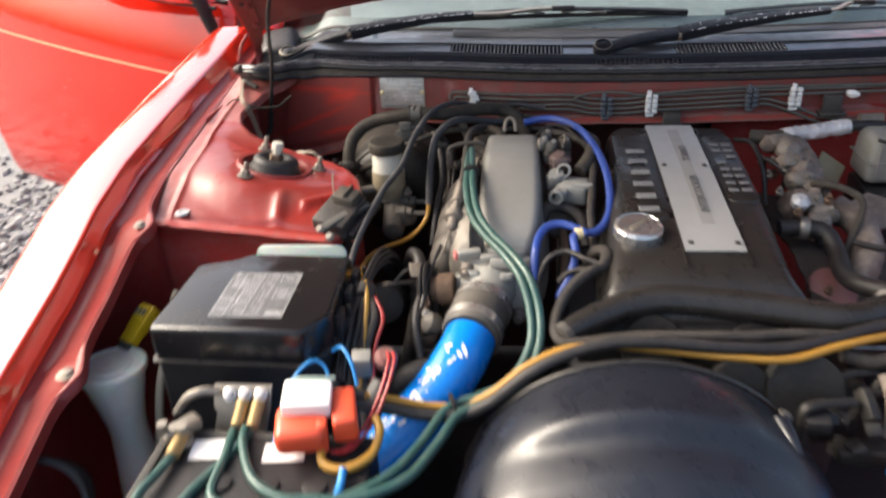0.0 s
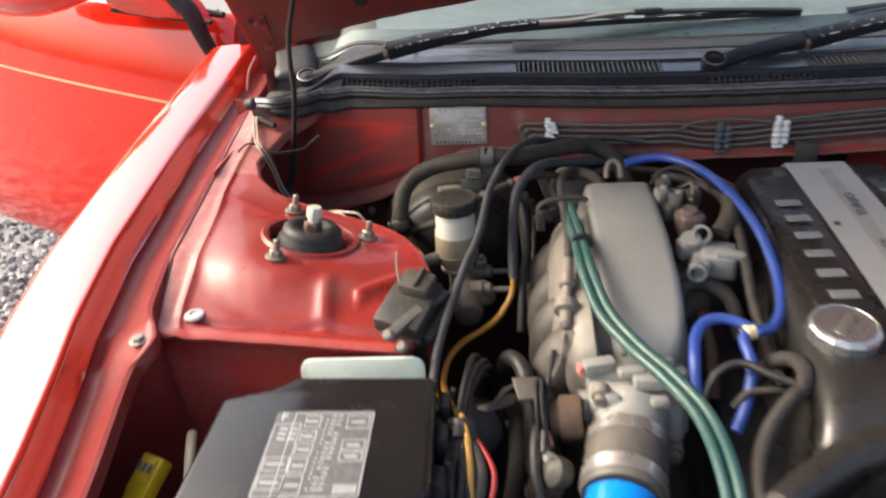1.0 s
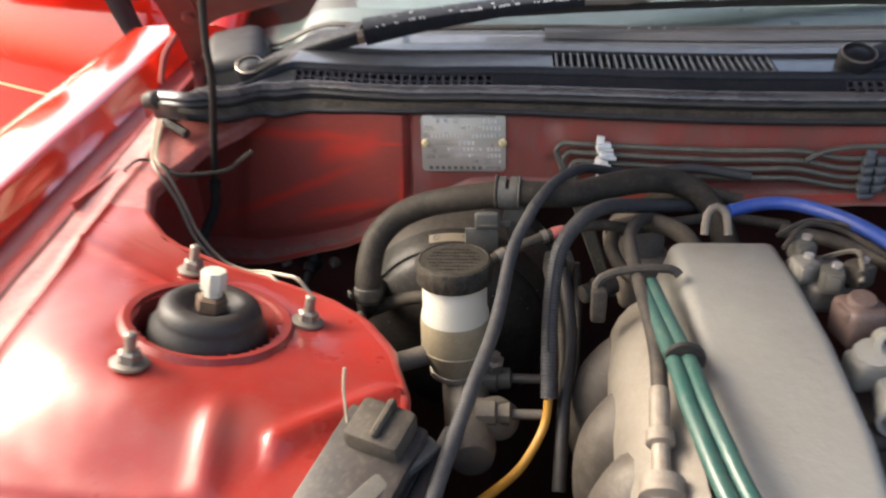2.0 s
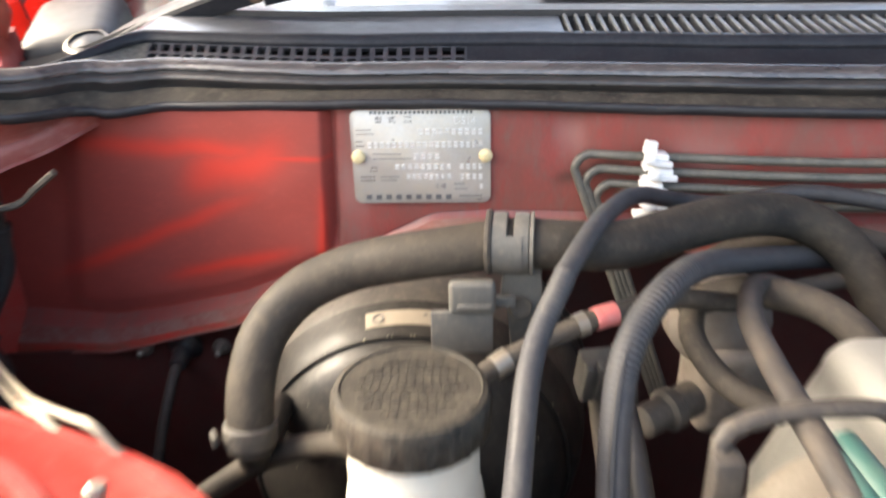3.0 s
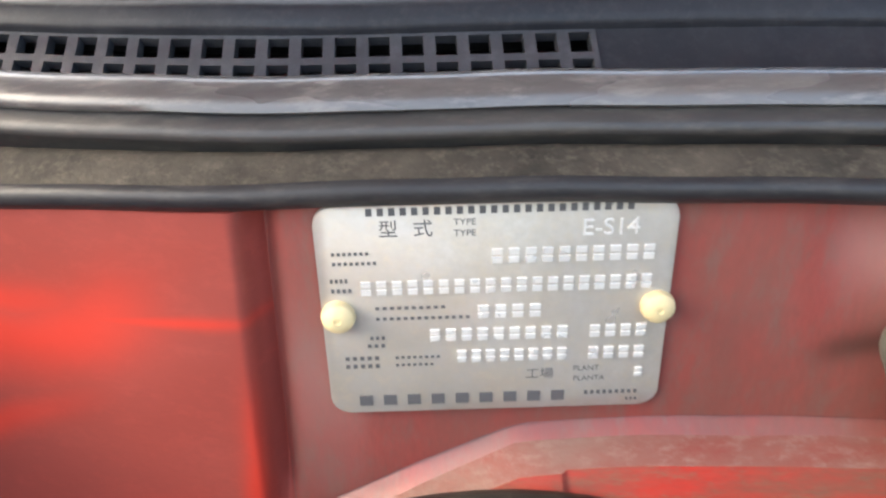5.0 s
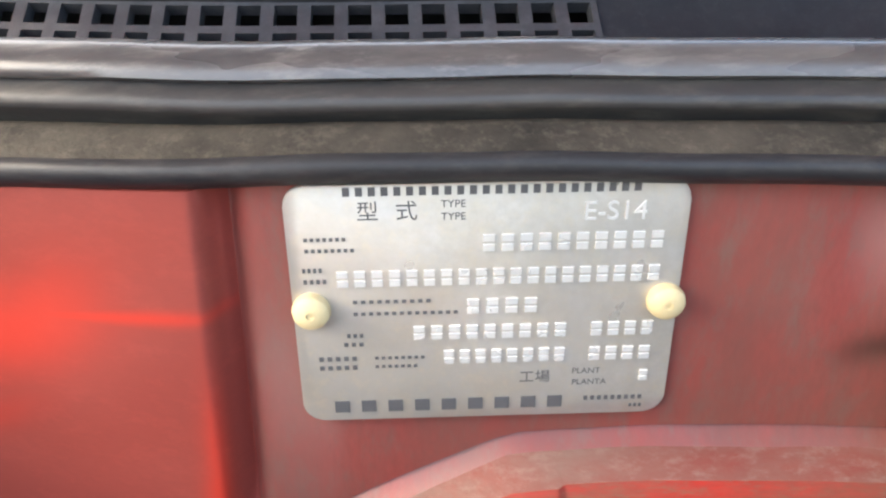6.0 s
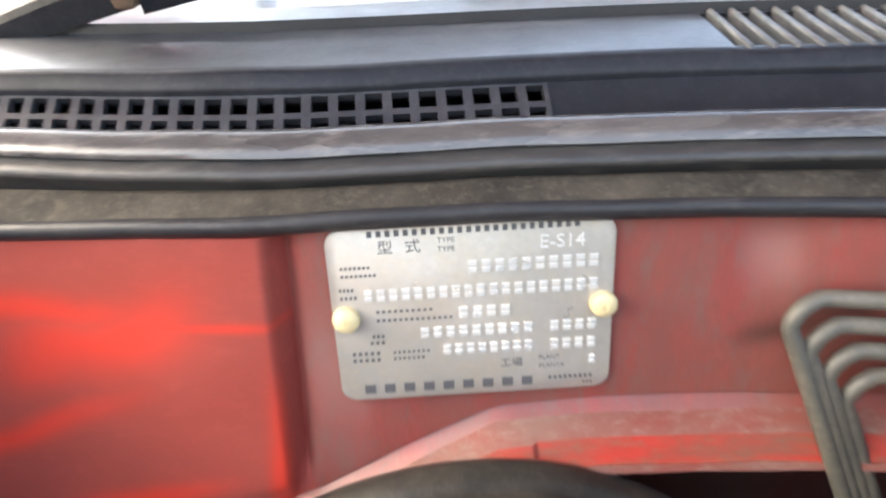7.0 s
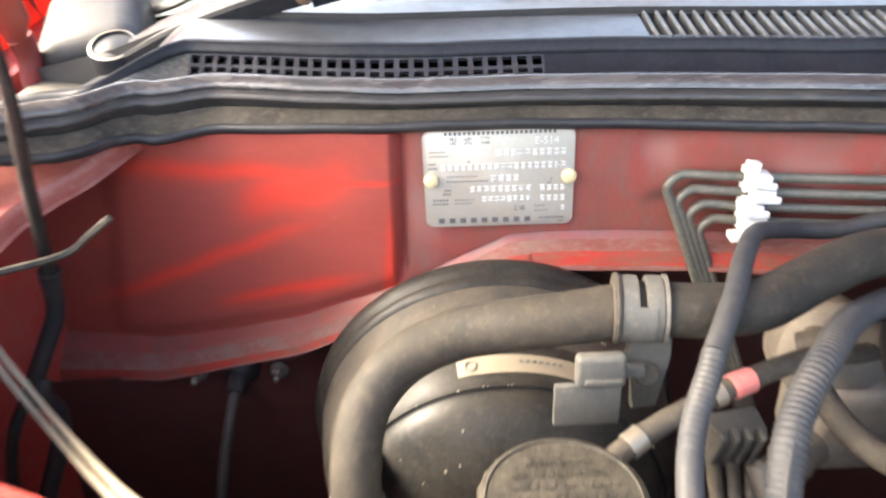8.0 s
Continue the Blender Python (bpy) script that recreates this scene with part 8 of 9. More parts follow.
cable("wire_loom", [(0.045, 1.04, 0.80), (0.06, 1.045, 0.815), (0.085, 1.04, 0.822), (0.105, 1.04, 0.815)], 0.004, M_RUBBER, "black taped wire loom")
# blue vacuum hose with white tie
bh = thing("blue_vacuum_hose", (0.08, 1.2, 0.80), "bright blue silicone vacuum hose with a cream tie", "hose")
part("hose", tube([(-0.010, 1.475, 0.893), (0.020, 1.480, 0.898), (0.050, 1.470, 0.901), (0.082, 1.430, 0.902), (0.105, 1.365, 0.899), (0.122, 1.29, 0.888), (0.129, 1.225, 0.868), (0.124, 1.165, 0.850), (0.105, 1.125, 0.842), (0.080, 1.116, 0.842), (0.068, 1.105, 0.840), (0.070, 1.075, 0.828), (0.060, 1.045, 0.805), (0.045, 1.02, 0.785)], 0.0064, 12), M_BLUE_HOSE, bh)
part("hose", tube([(0.088, 1.112, 0.843), (0.070, 1.122, 0.848), (0.050, 1.130, 0.850), (0.030, 1.125, 0.848), (0.017, 1.105, 0.842), (0.011, 1.075, 0.830), (0.010, 1.045, 0.80)], 0.0064, 12), M_BLUE_HOSE, bh)
part("tie", lathe([(0.0085, -0.006), (0.0095, -0.005), (0.0095, 0.005), (0.0085, 0.006)], axis((0.076, 1.115, 0.842), (0.09, 1.12, 0.844)), 14), M_CREAM, bh, "cream tie")
cable("sensor_loom", [(0.03, 1.45, 0.885), (0.07, 1.42, 0.888), (0.100, 1.365, 0.888), (0.108, 1.31, 0.875), (0.103, 1.24, 0.86), (0.098, 1.18, 0.84), (0.10, 1.12, 0.82), (0.10, 1.06, 0.81)], 0.0065, M_RUBBER, "grey taped loom beside the blue hose")

# conduits by the reservoir
C1 = [(0.03, 1.555, 0.895), (-0.03, 1.562, 0.902), (-0.076, 1.558, 0.897), (-0.106, 1.553, 0.9010), (-0.136, 1.528, 0.9145), (-0.157, 1.490, 0.9240), (-0.1755, 1.452, 0.9265), (-0.191, 1.425, 0.9180), (-0.209, 1.388, 0.895), (-0.222, 1.31, 0.870), (-0.238, 1.23, 0.864), (-0.256, 1.165, 0.840), (-0.268, 1.11, 0.815), (-0.268, 1.05, 0.795), (-0.252, 1.0, 0.79), (-0.245, 0.95, 0.775), (-0.25, 0.88, 0.735)]
wc = thing("wiring_conduit", (-0.20, 1.36, 0.74), "grey-black wiring conduit hanging past the reservoir", "cable")
part("sheath", tube(C1[:8], 0.0050, 12), M_CONDUIT, wc, "smooth taped upper length", sharp=60)
part("ribbed_length", tube(C1[7:], 0.0054, 12, ribs=0.00026), M_CONDUIT, wc, "ribbed lower length", sharp=80)
C2 = [(-0.02, 1.535, 0.872), (-0.06, 1.512, 0.882), (-0.097, 1.482, 0.895), (-0.122, 1.455, 0.906), (-0.142, 1.430, 0.910), (-0.158, 1.412, 0.903), (-0.170, 1.392, 0.890), (-0.176, 1.370, 0.862), (-0.178, 1.345, 0.825), (-0.178, 1.325, 0.79)]
cond = thing("split_conduit", (-0.16, 1.40, 0.80), "ribbed split conduit with a yellow wire emerging", "cable")
part("conduit", tube(C2, 0.0070, 14, ribs=0.00045), M_CONDUIT, cond, sharp=80)
part("split", tube([Vector(p) + Vector((-0.002, -0.0062, 0.0022)) for p in C2[4:9]], 0.0016, 6), M_DARK, cond, "dark split seam")
part("yellow_wire", tube([(-0.178, 1.326, 0.795), (-0.182, 1.312, 0.770), (-0.200, 1.285, 0.752), (-0.220, 1.262, 0.748), (-0.245, 1.225, 0.755), (-0.260, 1.175, 0.765), (-0.263, 1.12, 0.772), (-0.250, 1.06, 0.790), (-0.233, 1.012, 0.806), (-0.226, 0.97, 0.79), (-0.224, 0.92, 0.76), (-0.222, 0.86, 0.72)], 0.0039, 10), M_YELLOW, cond, "bright yellow wire")
cable("wire_loom", [(-0.165, 1.42, 0.86), (-0.160, 1.40, 0.84), (-0.158, 1.37, 0.81), (-0.165, 1.33, 0.78), (-0.17, 1.28, 0.73)], 0.006, M_RUBBER_CLEAN, "black taped loom below the conduit")
cable("rubber_hose", [(-0.115, 1.50, 0.86), (-0.085, 1.485, 0.876), (-0.060, 1.455, 0.882), (-0.048, 1.425, 0.875), (-0.05, 1.40, 0.86)], 0.0085, M_RUBBER_BROWN, "dusty brown rubber hose bending behind the plenum", category="hose")
cable("rubber_hose", [(-0.105, 1.505, 0.865), (-0.115, 1.475, 0.855), (-0.105, 1.445, 0.845), (-0.085, 1.425, 0.842), (-0.06, 1.42, 0.84)], 0.0068, M_RUBBER_BROWN, "curved dusty rubber hose behind the plenum", category="hose")
cable("rubber_hose", [(-0.10, 1.57, 0.84), (-0.06, 1.56, 0.868), (-0.02, 1.548, 0.88), (0.02, 1.54, 0.875)], 0.0075, M_RUBBER_BROWN, "dusty rubber hose under the vacuum hose", category="hose")
sol = thing("vacuum_valve", (-0.09, 1.50, 0.80), "grimy metal vacuum valve on the bulkhead", "engine valve")
part("can", lathe([(0.028, 0), (0.030, 0.003), (0.030, 0.028), (0.024, 0.034), (0.012, 0.036)], axis((-0.085, 1.54, 0.835), (-0.09, 1.49, 0.85)), 28), M_ALU_DIRTY, sol)
part("nose", lathe([(0.010, 0), (0.010, 0.012), (0.012, 0.014), (0.012, 0.020), (0.009, 0.022), (0.009, 0.036), (0.006, 0.038)], axis((-0.11, 1.475, 0.815), (-0.145, 1.455, 0.812)), 18), M_GRIME, sol)
part("body", box(0.05, 0.05, 0.06, Matrix.Translation((-0.075, 1.52, 0.80)), 0.010, 3), M_ALU_DIRTY, sol)
# bundle clip behind the tape
solo("loom_connector", box(0.026, 0.016, 0.026, Matrix.Translation((-0.166, 1.450, 0.848)) @ Euler((0.3, 0, 0.15)).to_matrix().to_4x4(), 0.003), M_GREY, "grey multi-way wiring connector in front of the bulkhead", "connector")
for i in range(4):
    part("pin_rib", box(0.003, 0.006, 0.024, Matrix.Translation((-0.176 + 0.006 * i, 1.441, 0.850)) @ Euler((0.3, 0, 0.15)).to_matrix().to_4x4(), 0.0008), M_GREY, bpy.data.objects["loom_connector"])
for i in range(3):
    cable("wire_loom", [(-0.168 + 0.010 * i, 1.47, 0.84), (-0.163 + 0.009 * i, 1.46, 0.80), (-0.16 + 0.006 * i, 1.42, 0.76), (-0.165 + 0.004 * i, 1.36, 0.70)], 0.004, M_RUBBER if i else M_RUBBER_BROWN, "thin dusty cables dropping behind the reservoir")
# loom down the side of the fuse box
for k, (dx, mt, r) in enumerate(((0.0, M_RUBBER_CLEAN, 0.007), (0.018, M_RUBBER, 0.006), (0.030, M_RED_WIRE, 0.003), (-0.016, M_RUBBER_CLEAN, 0.008), (0.009, M_RUBBER_CLEAN, 0.0065))):
    cable("wire_loom", [(-0.250 + dx * 0.4, 1.07, 0.775), (-0.237 + dx * 0.4, 1.01, 0.795), (-0.232 + dx, 0.965, 0.782), (-0.238 + dx, 0.92, 0.755), (-0.235 + dx * 1.1, 0.86, 0.71), (-0.22 + dx, 0.80, 0.64)], r, mt, "taped wiring running down beside the fuse box")
solo("loom_joint", lathe([(0.010, 0), (0.016, 0.003), (0.016, 0.022), (0.011, 0.026)], axis((-0.236, 1.02, 0.797), (-0.230, 0.985, 0.788)), 16), M_RUBBER_CLEAN, "lump of black tape round a loom joint", "tape")
# relays and small plugs by the battery
cable("light_blue_wire", [(-0.300, 0.745, 0.742), (-0.300, 0.775, 0.758), (-0.292, 0.815, 0.782), (-0.272, 0.84, 0.795), (-0.255, 0.84, 0.785), (-0.248, 0.825, 0.77)], 0.0026, M_CYAN, "light blue wire looping above the terminal cover")
cable("light_blue_wire", [(-0.252, 0.87, 0.79), (-0.238, 0.865, 0.800), (-0.222, 0.845, 0.79), (-0.212, 0.825, 0.77)], 0.0026, M_CYAN, "light blue wire looping above the terminal cover")
solo("relay", box(0.026, 0.022, 0.034, Matrix.Translation((-0.212, 0.860, 0.778)) @ Euler((0.2, 0, 0.1)).to_matrix().to_4x4(), 0.003), M_TANK_GREY, "small grey relay beside the battery", "relay")
fh = thing("fuse_holder", (-0.18, 0.83, 0.75), "black inline fuse holder on red wires", "fuse holder")
part("body", box(0.020, 0.018, 0.042, axis((-0.188, 0.808, 0.768), (-0.172, 0.835, 0.79)), 0.004), M_BLACK, fh)
part("boot", lathe([(0.006, 0), (0.015, 0.006), (0.016, 0.018), (0.010, 0.026)], axis((-0.183, 0.868, 0.770), (-0.178, 0.860, 0.80)), 16), M_COLLAR, fh, "faded red rubber boot")
for dx in (0, 0.007):
    part("wire", tube([(-0.178 + dx, 0.862, 0.795), (-0.172 + dx, 0.84, 0.80), (-0.176 + dx, 0.80, 0.785), (-0.19 + dx, 0.765, 0.76), (-0.21 + dx, 0.735, 0.748), (-0.225 + dx, 0.725, 0.75)], 0.0022, 8), M_RED_WIRE, fh)
cable("yellow_wire", [(-0.180, 0.772, 0.765), (-0.172, 0.755, 0.758), (-0.178, 0.725, 0.748), (-0.205, 0.705, 0.744), (-0.232, 0.712, 0.745), (-0.238, 0.735, 0.752)], 0.0055, M_YELLOW, "yellow wire curling under the terminal cover")
cable("clear_tube", [(-0.205, 0.70, 0.75), (-0.205, 0.68, 0.742), (-0.207, 0.65, 0.742)], 0.005, M_CYAN, "thin pale blue plastic tube on the battery")

# ---- relay box on the tower's inner side ----
M_RELAY = surf("dusty_relay_plastic", (0.020, 0.020, 0.022), 0.5, spec=0.3, vary=0.2, dust=DUST, amount=0.16)
rb = thing("ignition_relay", (-0.31, 1.18, 0.76), "dusty black relay box on a bolted bracket", "relay box")
rm = Matrix.Translation((-0.303, 1.171, 0.846)) @ Euler((radians(14), radians(6), radians(-19))).to_matrix().to_4x4()
part("body", box(0.058, 0.080, 0.022, rm, 0.004, 2), M_RELAY, rb)
part("base_rim", box(0.062, 0.084, 0.008, rm @ Matrix.Translation((0, 0, -0.012)), 0.002, 2), M_RELAY, rb)
part("top_lump", box(0.040, 0.034, 0.022, rm @ Matrix.Translation((0.002, 0.024, 0.014)), 0.006, 2), M_RUBBER_BROWN, rb, "dusty moulded plug")
part("plug_ridge", box(0.006, 0.030, 0.008, rm @ Matrix.Translation((0.004, 0.026, 0.026)), 0.002, 1), M_RUBBER_BROWN, rb)
part("side_bar", strap([Vector((-0.321, 1.112, 0.843)), Vector((-0.306, 1.134, 0.847)), Vector((-0.283, 1.166, 0.850)), Vector((-0.261, 1.197, 0.848))], lambda q: (0.0070, 0.0040)), M_CLAMP, rb, "scuffed grey retaining bar", sharp=30)
part("side_clip", box(0.014, 0.092, 0.014, rm @ Matrix.Translation((0.038, 0.012, -0.012)), 0.004, 2), M_BLACK, rb)
part("bracket", box(0.046, 0.014, 0.070, rm @ Matrix.Translation((0.010, -0.030, -0.048)), 0.004), M_BLACK, rb)
for dx, dz in ((-0.022, -0.022), (0.006, -0.034)):
    part("bolt", lathe([(0.0075, 0), (0.0075, 0.006), (0.005, 0.009)], rm @ axis((dx + 0.004, -0.036, dz), (dx - 0.004, -0.08, dz + 0.01)), 10), M_STEEL_DULL, rb)
for at in ((-0.320, 1.112, 0.845), (-0.304, 1.103, 0.836)):
    part("bar_bolt", lathe([(0.0068, 0), (0.0068, 0.004), (0.0045, 0.0058), (0.0045, 0.009)], axis(at, (at[0] - 0.004, at[1] - 0.03, at[2] + 0.03)), 10), M_STEEL_DULL, rb, "bolt head", sharp=30)
part("stub_wire", tube([(-0.316, 1.196, 0.862), (-0.319, 1.206, 0.884), (-0.318, 1.211, 0.898)], 0.0012, 6), M_CREAM_WIRE, rb)

# ---- clutter below the throttle ----
low = thing("throttle_linkage", (-0.15, 1.05, 0.65), "grimy linkage, hoses and brackets below the throttle", "engine linkage")
part("hose", tube([(-0.195, 1.165, 0.755), (-0.185, 1.150, 0.785), (-0.170, 1.120, 0.790), (-0.162, 1.085, 0.765), (-0.160, 1.05, 0.70)], 0.0095, 14), M_RUBBER_CLEAN, low)
part("hose", tube([(-0.165, 1.12, 0.76), (-0.150, 1.10, 0.78), (-0.14, 1.07, 0.76), (-0.14, 1.04, 0.70)], 0.010, 12), M_RUBBER_CLEAN, low)
part("arm", tube([(-0.150, 1.09, 0.795), (-0.152, 1.05, 0.785), (-0.155, 1.02, 0.765), (-0.150, 0.99, 0.745)], 0.004, 8), M_RUBBER_CLEAN, low)
part("arm", tube([(-0.135, 1.12, 0.815), (-0.146, 1.06, 0.80), (-0.152, 1.0, 0.775)], 0.0035, 8), M_RUBBER_CLEAN, low)
part("tin_bracket", box(0.03, 0.03, 0.004, Matrix.Translation((-0.165, 1.085, 0.79)) @ Euler((0.3, 0.2, 0.3)).to_matrix().to_4x4(), 0.001), M_STEEL_DULL, low)
part("link", tube([(-0.205, 1.078, 0.770), (-0.19, 1.09, 0.784), (-0.17, 1.093, 0.79)], 0.003, 8), M_RUBBER, low)
part("bell_crank", prism([(-0.018, -0.010), (0.016, -0.012), (0.022, 0.004), (0.004, 0.016), (-0.016, 0.010)], 0.004, Matrix.Translation((-0.150, 1.02, 0.762)) @ Euler((radians(10), radians(-70), 0.2)).to_matrix().to_4x4(), 0.001), M_RUST, low, "rusty bell crank")
part("spring", tube([(-0.150 + 0.005 * math.cos(k * 1.2), 0.985 + 0.0022 * k, 0.745 + 0.0012 * k + 0.005 * math.sin(k * 1.2)) for k in range(28)], 0.0011, 5, smooth=False), M_STEEL_DULL, low, "coiled return spring")
part("vacuum_pod", lumpy(lathe([(0.006, 0), (0.015, 0.004), (0.017, 0.012), (0.016, 0.022), (0.008, 0.028)], axis((-0.128, 1.00, 0.745), (-0.16, 0.985, 0.77)), 18), 0.0008), M_GRIME, low, "small grimy vacuum pod")
part("dark_hose", tube([(-0.150, 1.06, 0.76), (-0.158, 1.03, 0.772), (-0.160, 0.99, 0.755), (-0.150, 0.955, 0.72)], 0.0065, 10), M_RUBBER_CLEAN, low)
part("nut", lathe([(0.006, 0), (0.006, 0.010)], axis((-0.142, 1.005, 0.762), (-0.165, 1.0, 0.78)), 8), M_STEEL, low)
part("lower_hose", tube([(-0.12, 0.95, 0.70), (-0.145, 0.93, 0.715), (-0.175, 0.92, 0.70), (-0.19, 0.92, 0.65)], 0.018, 14), M_RUBBER, low)

part("stay", prism([(-0.030, -0.010), (0.006, -0.012), (0.030, 0.004), (0.034, 0.020), (0.020, 0.020), (-0.004, 0.006), (-0.032, 0.004)], 0.003, Matrix.Translation((-0.195, 1.092, 0.762)) @ Euler((radians(-20), radians(15), radians(38))).to_matrix().to_4x4(), 0.001), M_STEEL_DULL, low, "bent steel stay")
part("stay_bolt", lathe([(0.009, 0), (0.009, 0.003), (0.006, 0.004), (0.006, 0.010), (0.004, 0.012)], axis((-0.170, 1.112, 0.772), (-0.175, 1.09, 0.81)), 8), M_STEEL_DULL, low, sharp=30)
part("pump_can", lumpy(lathe([(0.010, -0.02), (0.030, -0.016), (0.036, 0.0), (0.036, 0.03), (0.030, 0.042), (0.010, 0.046)], axis((-0.228, 1.13, 0.70), (-0.225, 1.08, 0.73)), 28), 0.0008), M_BLACK, low, "dark oily round pump")
part("worm_clip", lathe([(0.0115, -0.006), (0.0125, -0.005), (0.0125, 0.005), (0.0115, 0.006)], axis((-0.159, 1.035, 0.685), (-0.161, 1.06, 0.72)), 18), M_STEEL, low, "bright worm-drive clip")
part("pivot_block", lumpy(box(0.034, 0.026, 0.03, Matrix.Translation((-0.150, 1.0, 0.725)) @ Euler((0.3, 0.2, 0.2)).to_matrix().to_4x4(), 0.006, 3), 0.001), M_RUST, low, "rusty pivot block")
part("rib_hose", tube([(-0.205, 1.19, 0.66), (-0.185, 1.16, 0.70), (-0.176, 1.12, 0.715), (-0.178, 1.07, 0.69), (-0.19, 1.03, 0.63)], 0.012, 12, ribs=0.0012), M_RUBBER, low)
part("thin_pipe", tube([(-0.13, 1.13, 0.72), (-0.165, 1.14, 0.725), (-0.21, 1.18, 0.71), (-0.24, 1.22, 0.67)], 0.005, 8), M_PIPE, low)

# ---- far side: turbo pipework, coolant hose, brake unit ----
M_SHIELD = surf("dark_rough_iron", (0.045, 0.036, 0.030), 0.7, metal=0.2, vary=0.4, dust=(0.085, 0.06, 0.045), amount=0.5, blotch=16, bump=0.6, grain=160)
turbo = thing("exhaust_pipework", (0.46, 1.30, 0.6), "grimy heat-stained pipes and shields beside the engine", "engine pipework")
part("cast_elbow", lumpy(tube([(0.445, 1.435, 0.872), (0.468, 1.415, 0.862), (0.478, 1.38, 0.840), (0.474, 1.33, 0.812), (0.458, 1.28, 0.785)], lambda t: 0.016 + 0.012 * math.sin(math.pi * t), 20, step=0.003), 0.004, 70), M_HEAT, turbo)
part("lump", box(0.045, 0.04, 0.04, Matrix.Translation((0.462, 1.405, 0.868)) @ Euler((0.3, 0.2, 0.5)).to_matrix().to_4x4(), 0.012, 3), M_HEAT, turbo)
part("lump", box(0.05, 0.05, 0.05, Matrix.Translation((0.452, 1.31, 0.80)) @ Euler((0.2, 0.5, 0.2)).to_matrix().to_4x4(), 0.016, 3), M_HEAT, turbo)
part("pipe", lumpy(tube([(0.515, 1.30, 0.80), (0.535, 1.25, 0.795), (0.53, 1.19, 0.775), (0.50, 1.14, 0.74)], 0.023, 20, step=0.003), 0.003, 60), M_HEAT, turbo)
part("shield_tab", box(0.055, 0.004, 0.045, Matrix.Translation((0.527, 1.40, 0.83)) @ Euler((-0.5, 0.6, 0.1)).to_matrix().to_4x4(), 0.001), M_OLIVE, turbo, "tan metal tab")
part("foil_scrap", lathe([(0.003, 0), (0.014, 0.004), (0.016, 0.014), (0.008, 0.022)], axis((0.435, 1.255, 0.825), (0.44, 1.24, 0.87)), 9), M_FOIL, turbo, "scrap of crumpled foil")
part("foil_pipe", lumpy(tube([(0.455, 1.450, 0.876), (0.50, 1.460, 0.878), (0.575, 1.472, 0.886)], 0.0135, 16, step=0.003), 0.003, 120), M_FOIL, turbo, "foil-wrapped pipe")
part("lagged_pipe", tube([(0.40, 1.455, 0.872), (0.44, 1.45, 0.872), (0.475, 1.453, 0.876)], 0.013, 12), M_RUBBER_BROWN, turbo)
part("dark_pipe", tube([(0.55, 1.470, 0.883), (0.62, 1.48, 0.884), (0.70, 1.48, 0.87)], 0.010, 12), M_RUBBER_CLEAN, turbo)
for k, (x, y, z, r) in enumerate(((0.436, 1.432, 0.866, 0.019), (0.452, 1.392, 0.866, 0.022), (0.440, 1.362, 0.858, 0.017), (0.462, 1.345, 0.850, 0.021), (0.446, 1.318, 0.842, 0.018), (0.468, 1.300, 0.832, 0.020), (0.450, 1.272, 0.824, 0.018), (0.474, 1.252, 0.815, 0.020), (0.452, 1.228, 0.806, 0.017))):
    bm = bmesh.new()
    bmesh.ops.create_icosphere(bm, subdivisions=3, radius=1.0, matrix=Matrix.Translation((x, y, z)) @ Euler((0.5 * k, 0.9 * k, 0.4 * k)).to_matrix().to_4x4() @ Matrix.Diagonal((r * 1.25, r, r * 0.85, 1)))
    part("casting_lump", lumpy(bm, 0.006, 90), (M_HEAT, M_ALU_DIRTY, M_HEAT)[k % 3], turbo, "rough heat-stained casting")
    if k % 2 == 0:
        part("flange_plate", prism(rounded(0.034, 0.022, 0.007), 0.005, axis((x + 0.006, y - 0.012, z + r * 0.6), (x + 0.012, y - 0.05, z + 0.05)), 0.0012), M_ALU_DIRTY, turbo, "worn steel flange")
        part("flange_bolt", lathe([(0.0065, 0), (0.0065, 0.006), (0.0040, 0.0065), (0.0040, 0.011)], axis((x + 0.014, y - 0.014, z + r * 0.7), (x + 0.02, y - 0.05, z + 0.06)), 6), M_STEEL_DULL, turbo, sharp=30)
part("plug_lead", tube([(0.375, 1.46, 0.865), (0.395, 1.42, 0.872), (0.402, 1.36, 0.85), (0.405, 1.32, 0.80)], 0.0042, 8), M_RUBBER_CLEAN, turbo)
part("clamp", lathe([(0.017, 0), (0.018, 0.002), (0.018, 0.012), (0.017, 0.014)], axis((0.425, 1.205, 0.812), (0.45, 1.20, 0.812)), 18), M_STEEL_DULL, turbo)
part("coolant_hose", tube([(0.395, 1.205, 0.810), (0.43, 1.205, 0.812), (0.462, 1.195, 0.808), (0.472, 1.16, 0.79), (0.465, 1.11, 0.785), (0.470, 1.065, 0.792), (0.50, 1.03, 0.80), (0.54, 1.01, 0.80)], 0.0135, 16), M_RUBBER_CLEAN, turbo, "black coolant hose")
part("hose_band", lathe([(0.020, -0.008), (0.0215, -0.006), (0.0215, 0.006), (0.020, 0.008)], axis((0.468, 0.965, 0.818), (0.50, 0.975, 0.818)), 20), M_STEEL, turbo, "bright band clamp")
part("brass_nub", lathe([(0.009, 0), (0.010, 0.012), (0.006, 0.02)], axis((0.492, 0.995, 0.825), (0.495, 0.98, 0.86)), 12), M_YELLOW_CON, turbo, "yellow plastic plug")
part("breather", tube([(0.44, 0.950, 0.812), (0.470, 0.962, 0.818), (0.50, 0.985, 0.822), (0.56, 1.02, 0.825)], 0.021, 16), M_BLACK_SATIN, turbo)
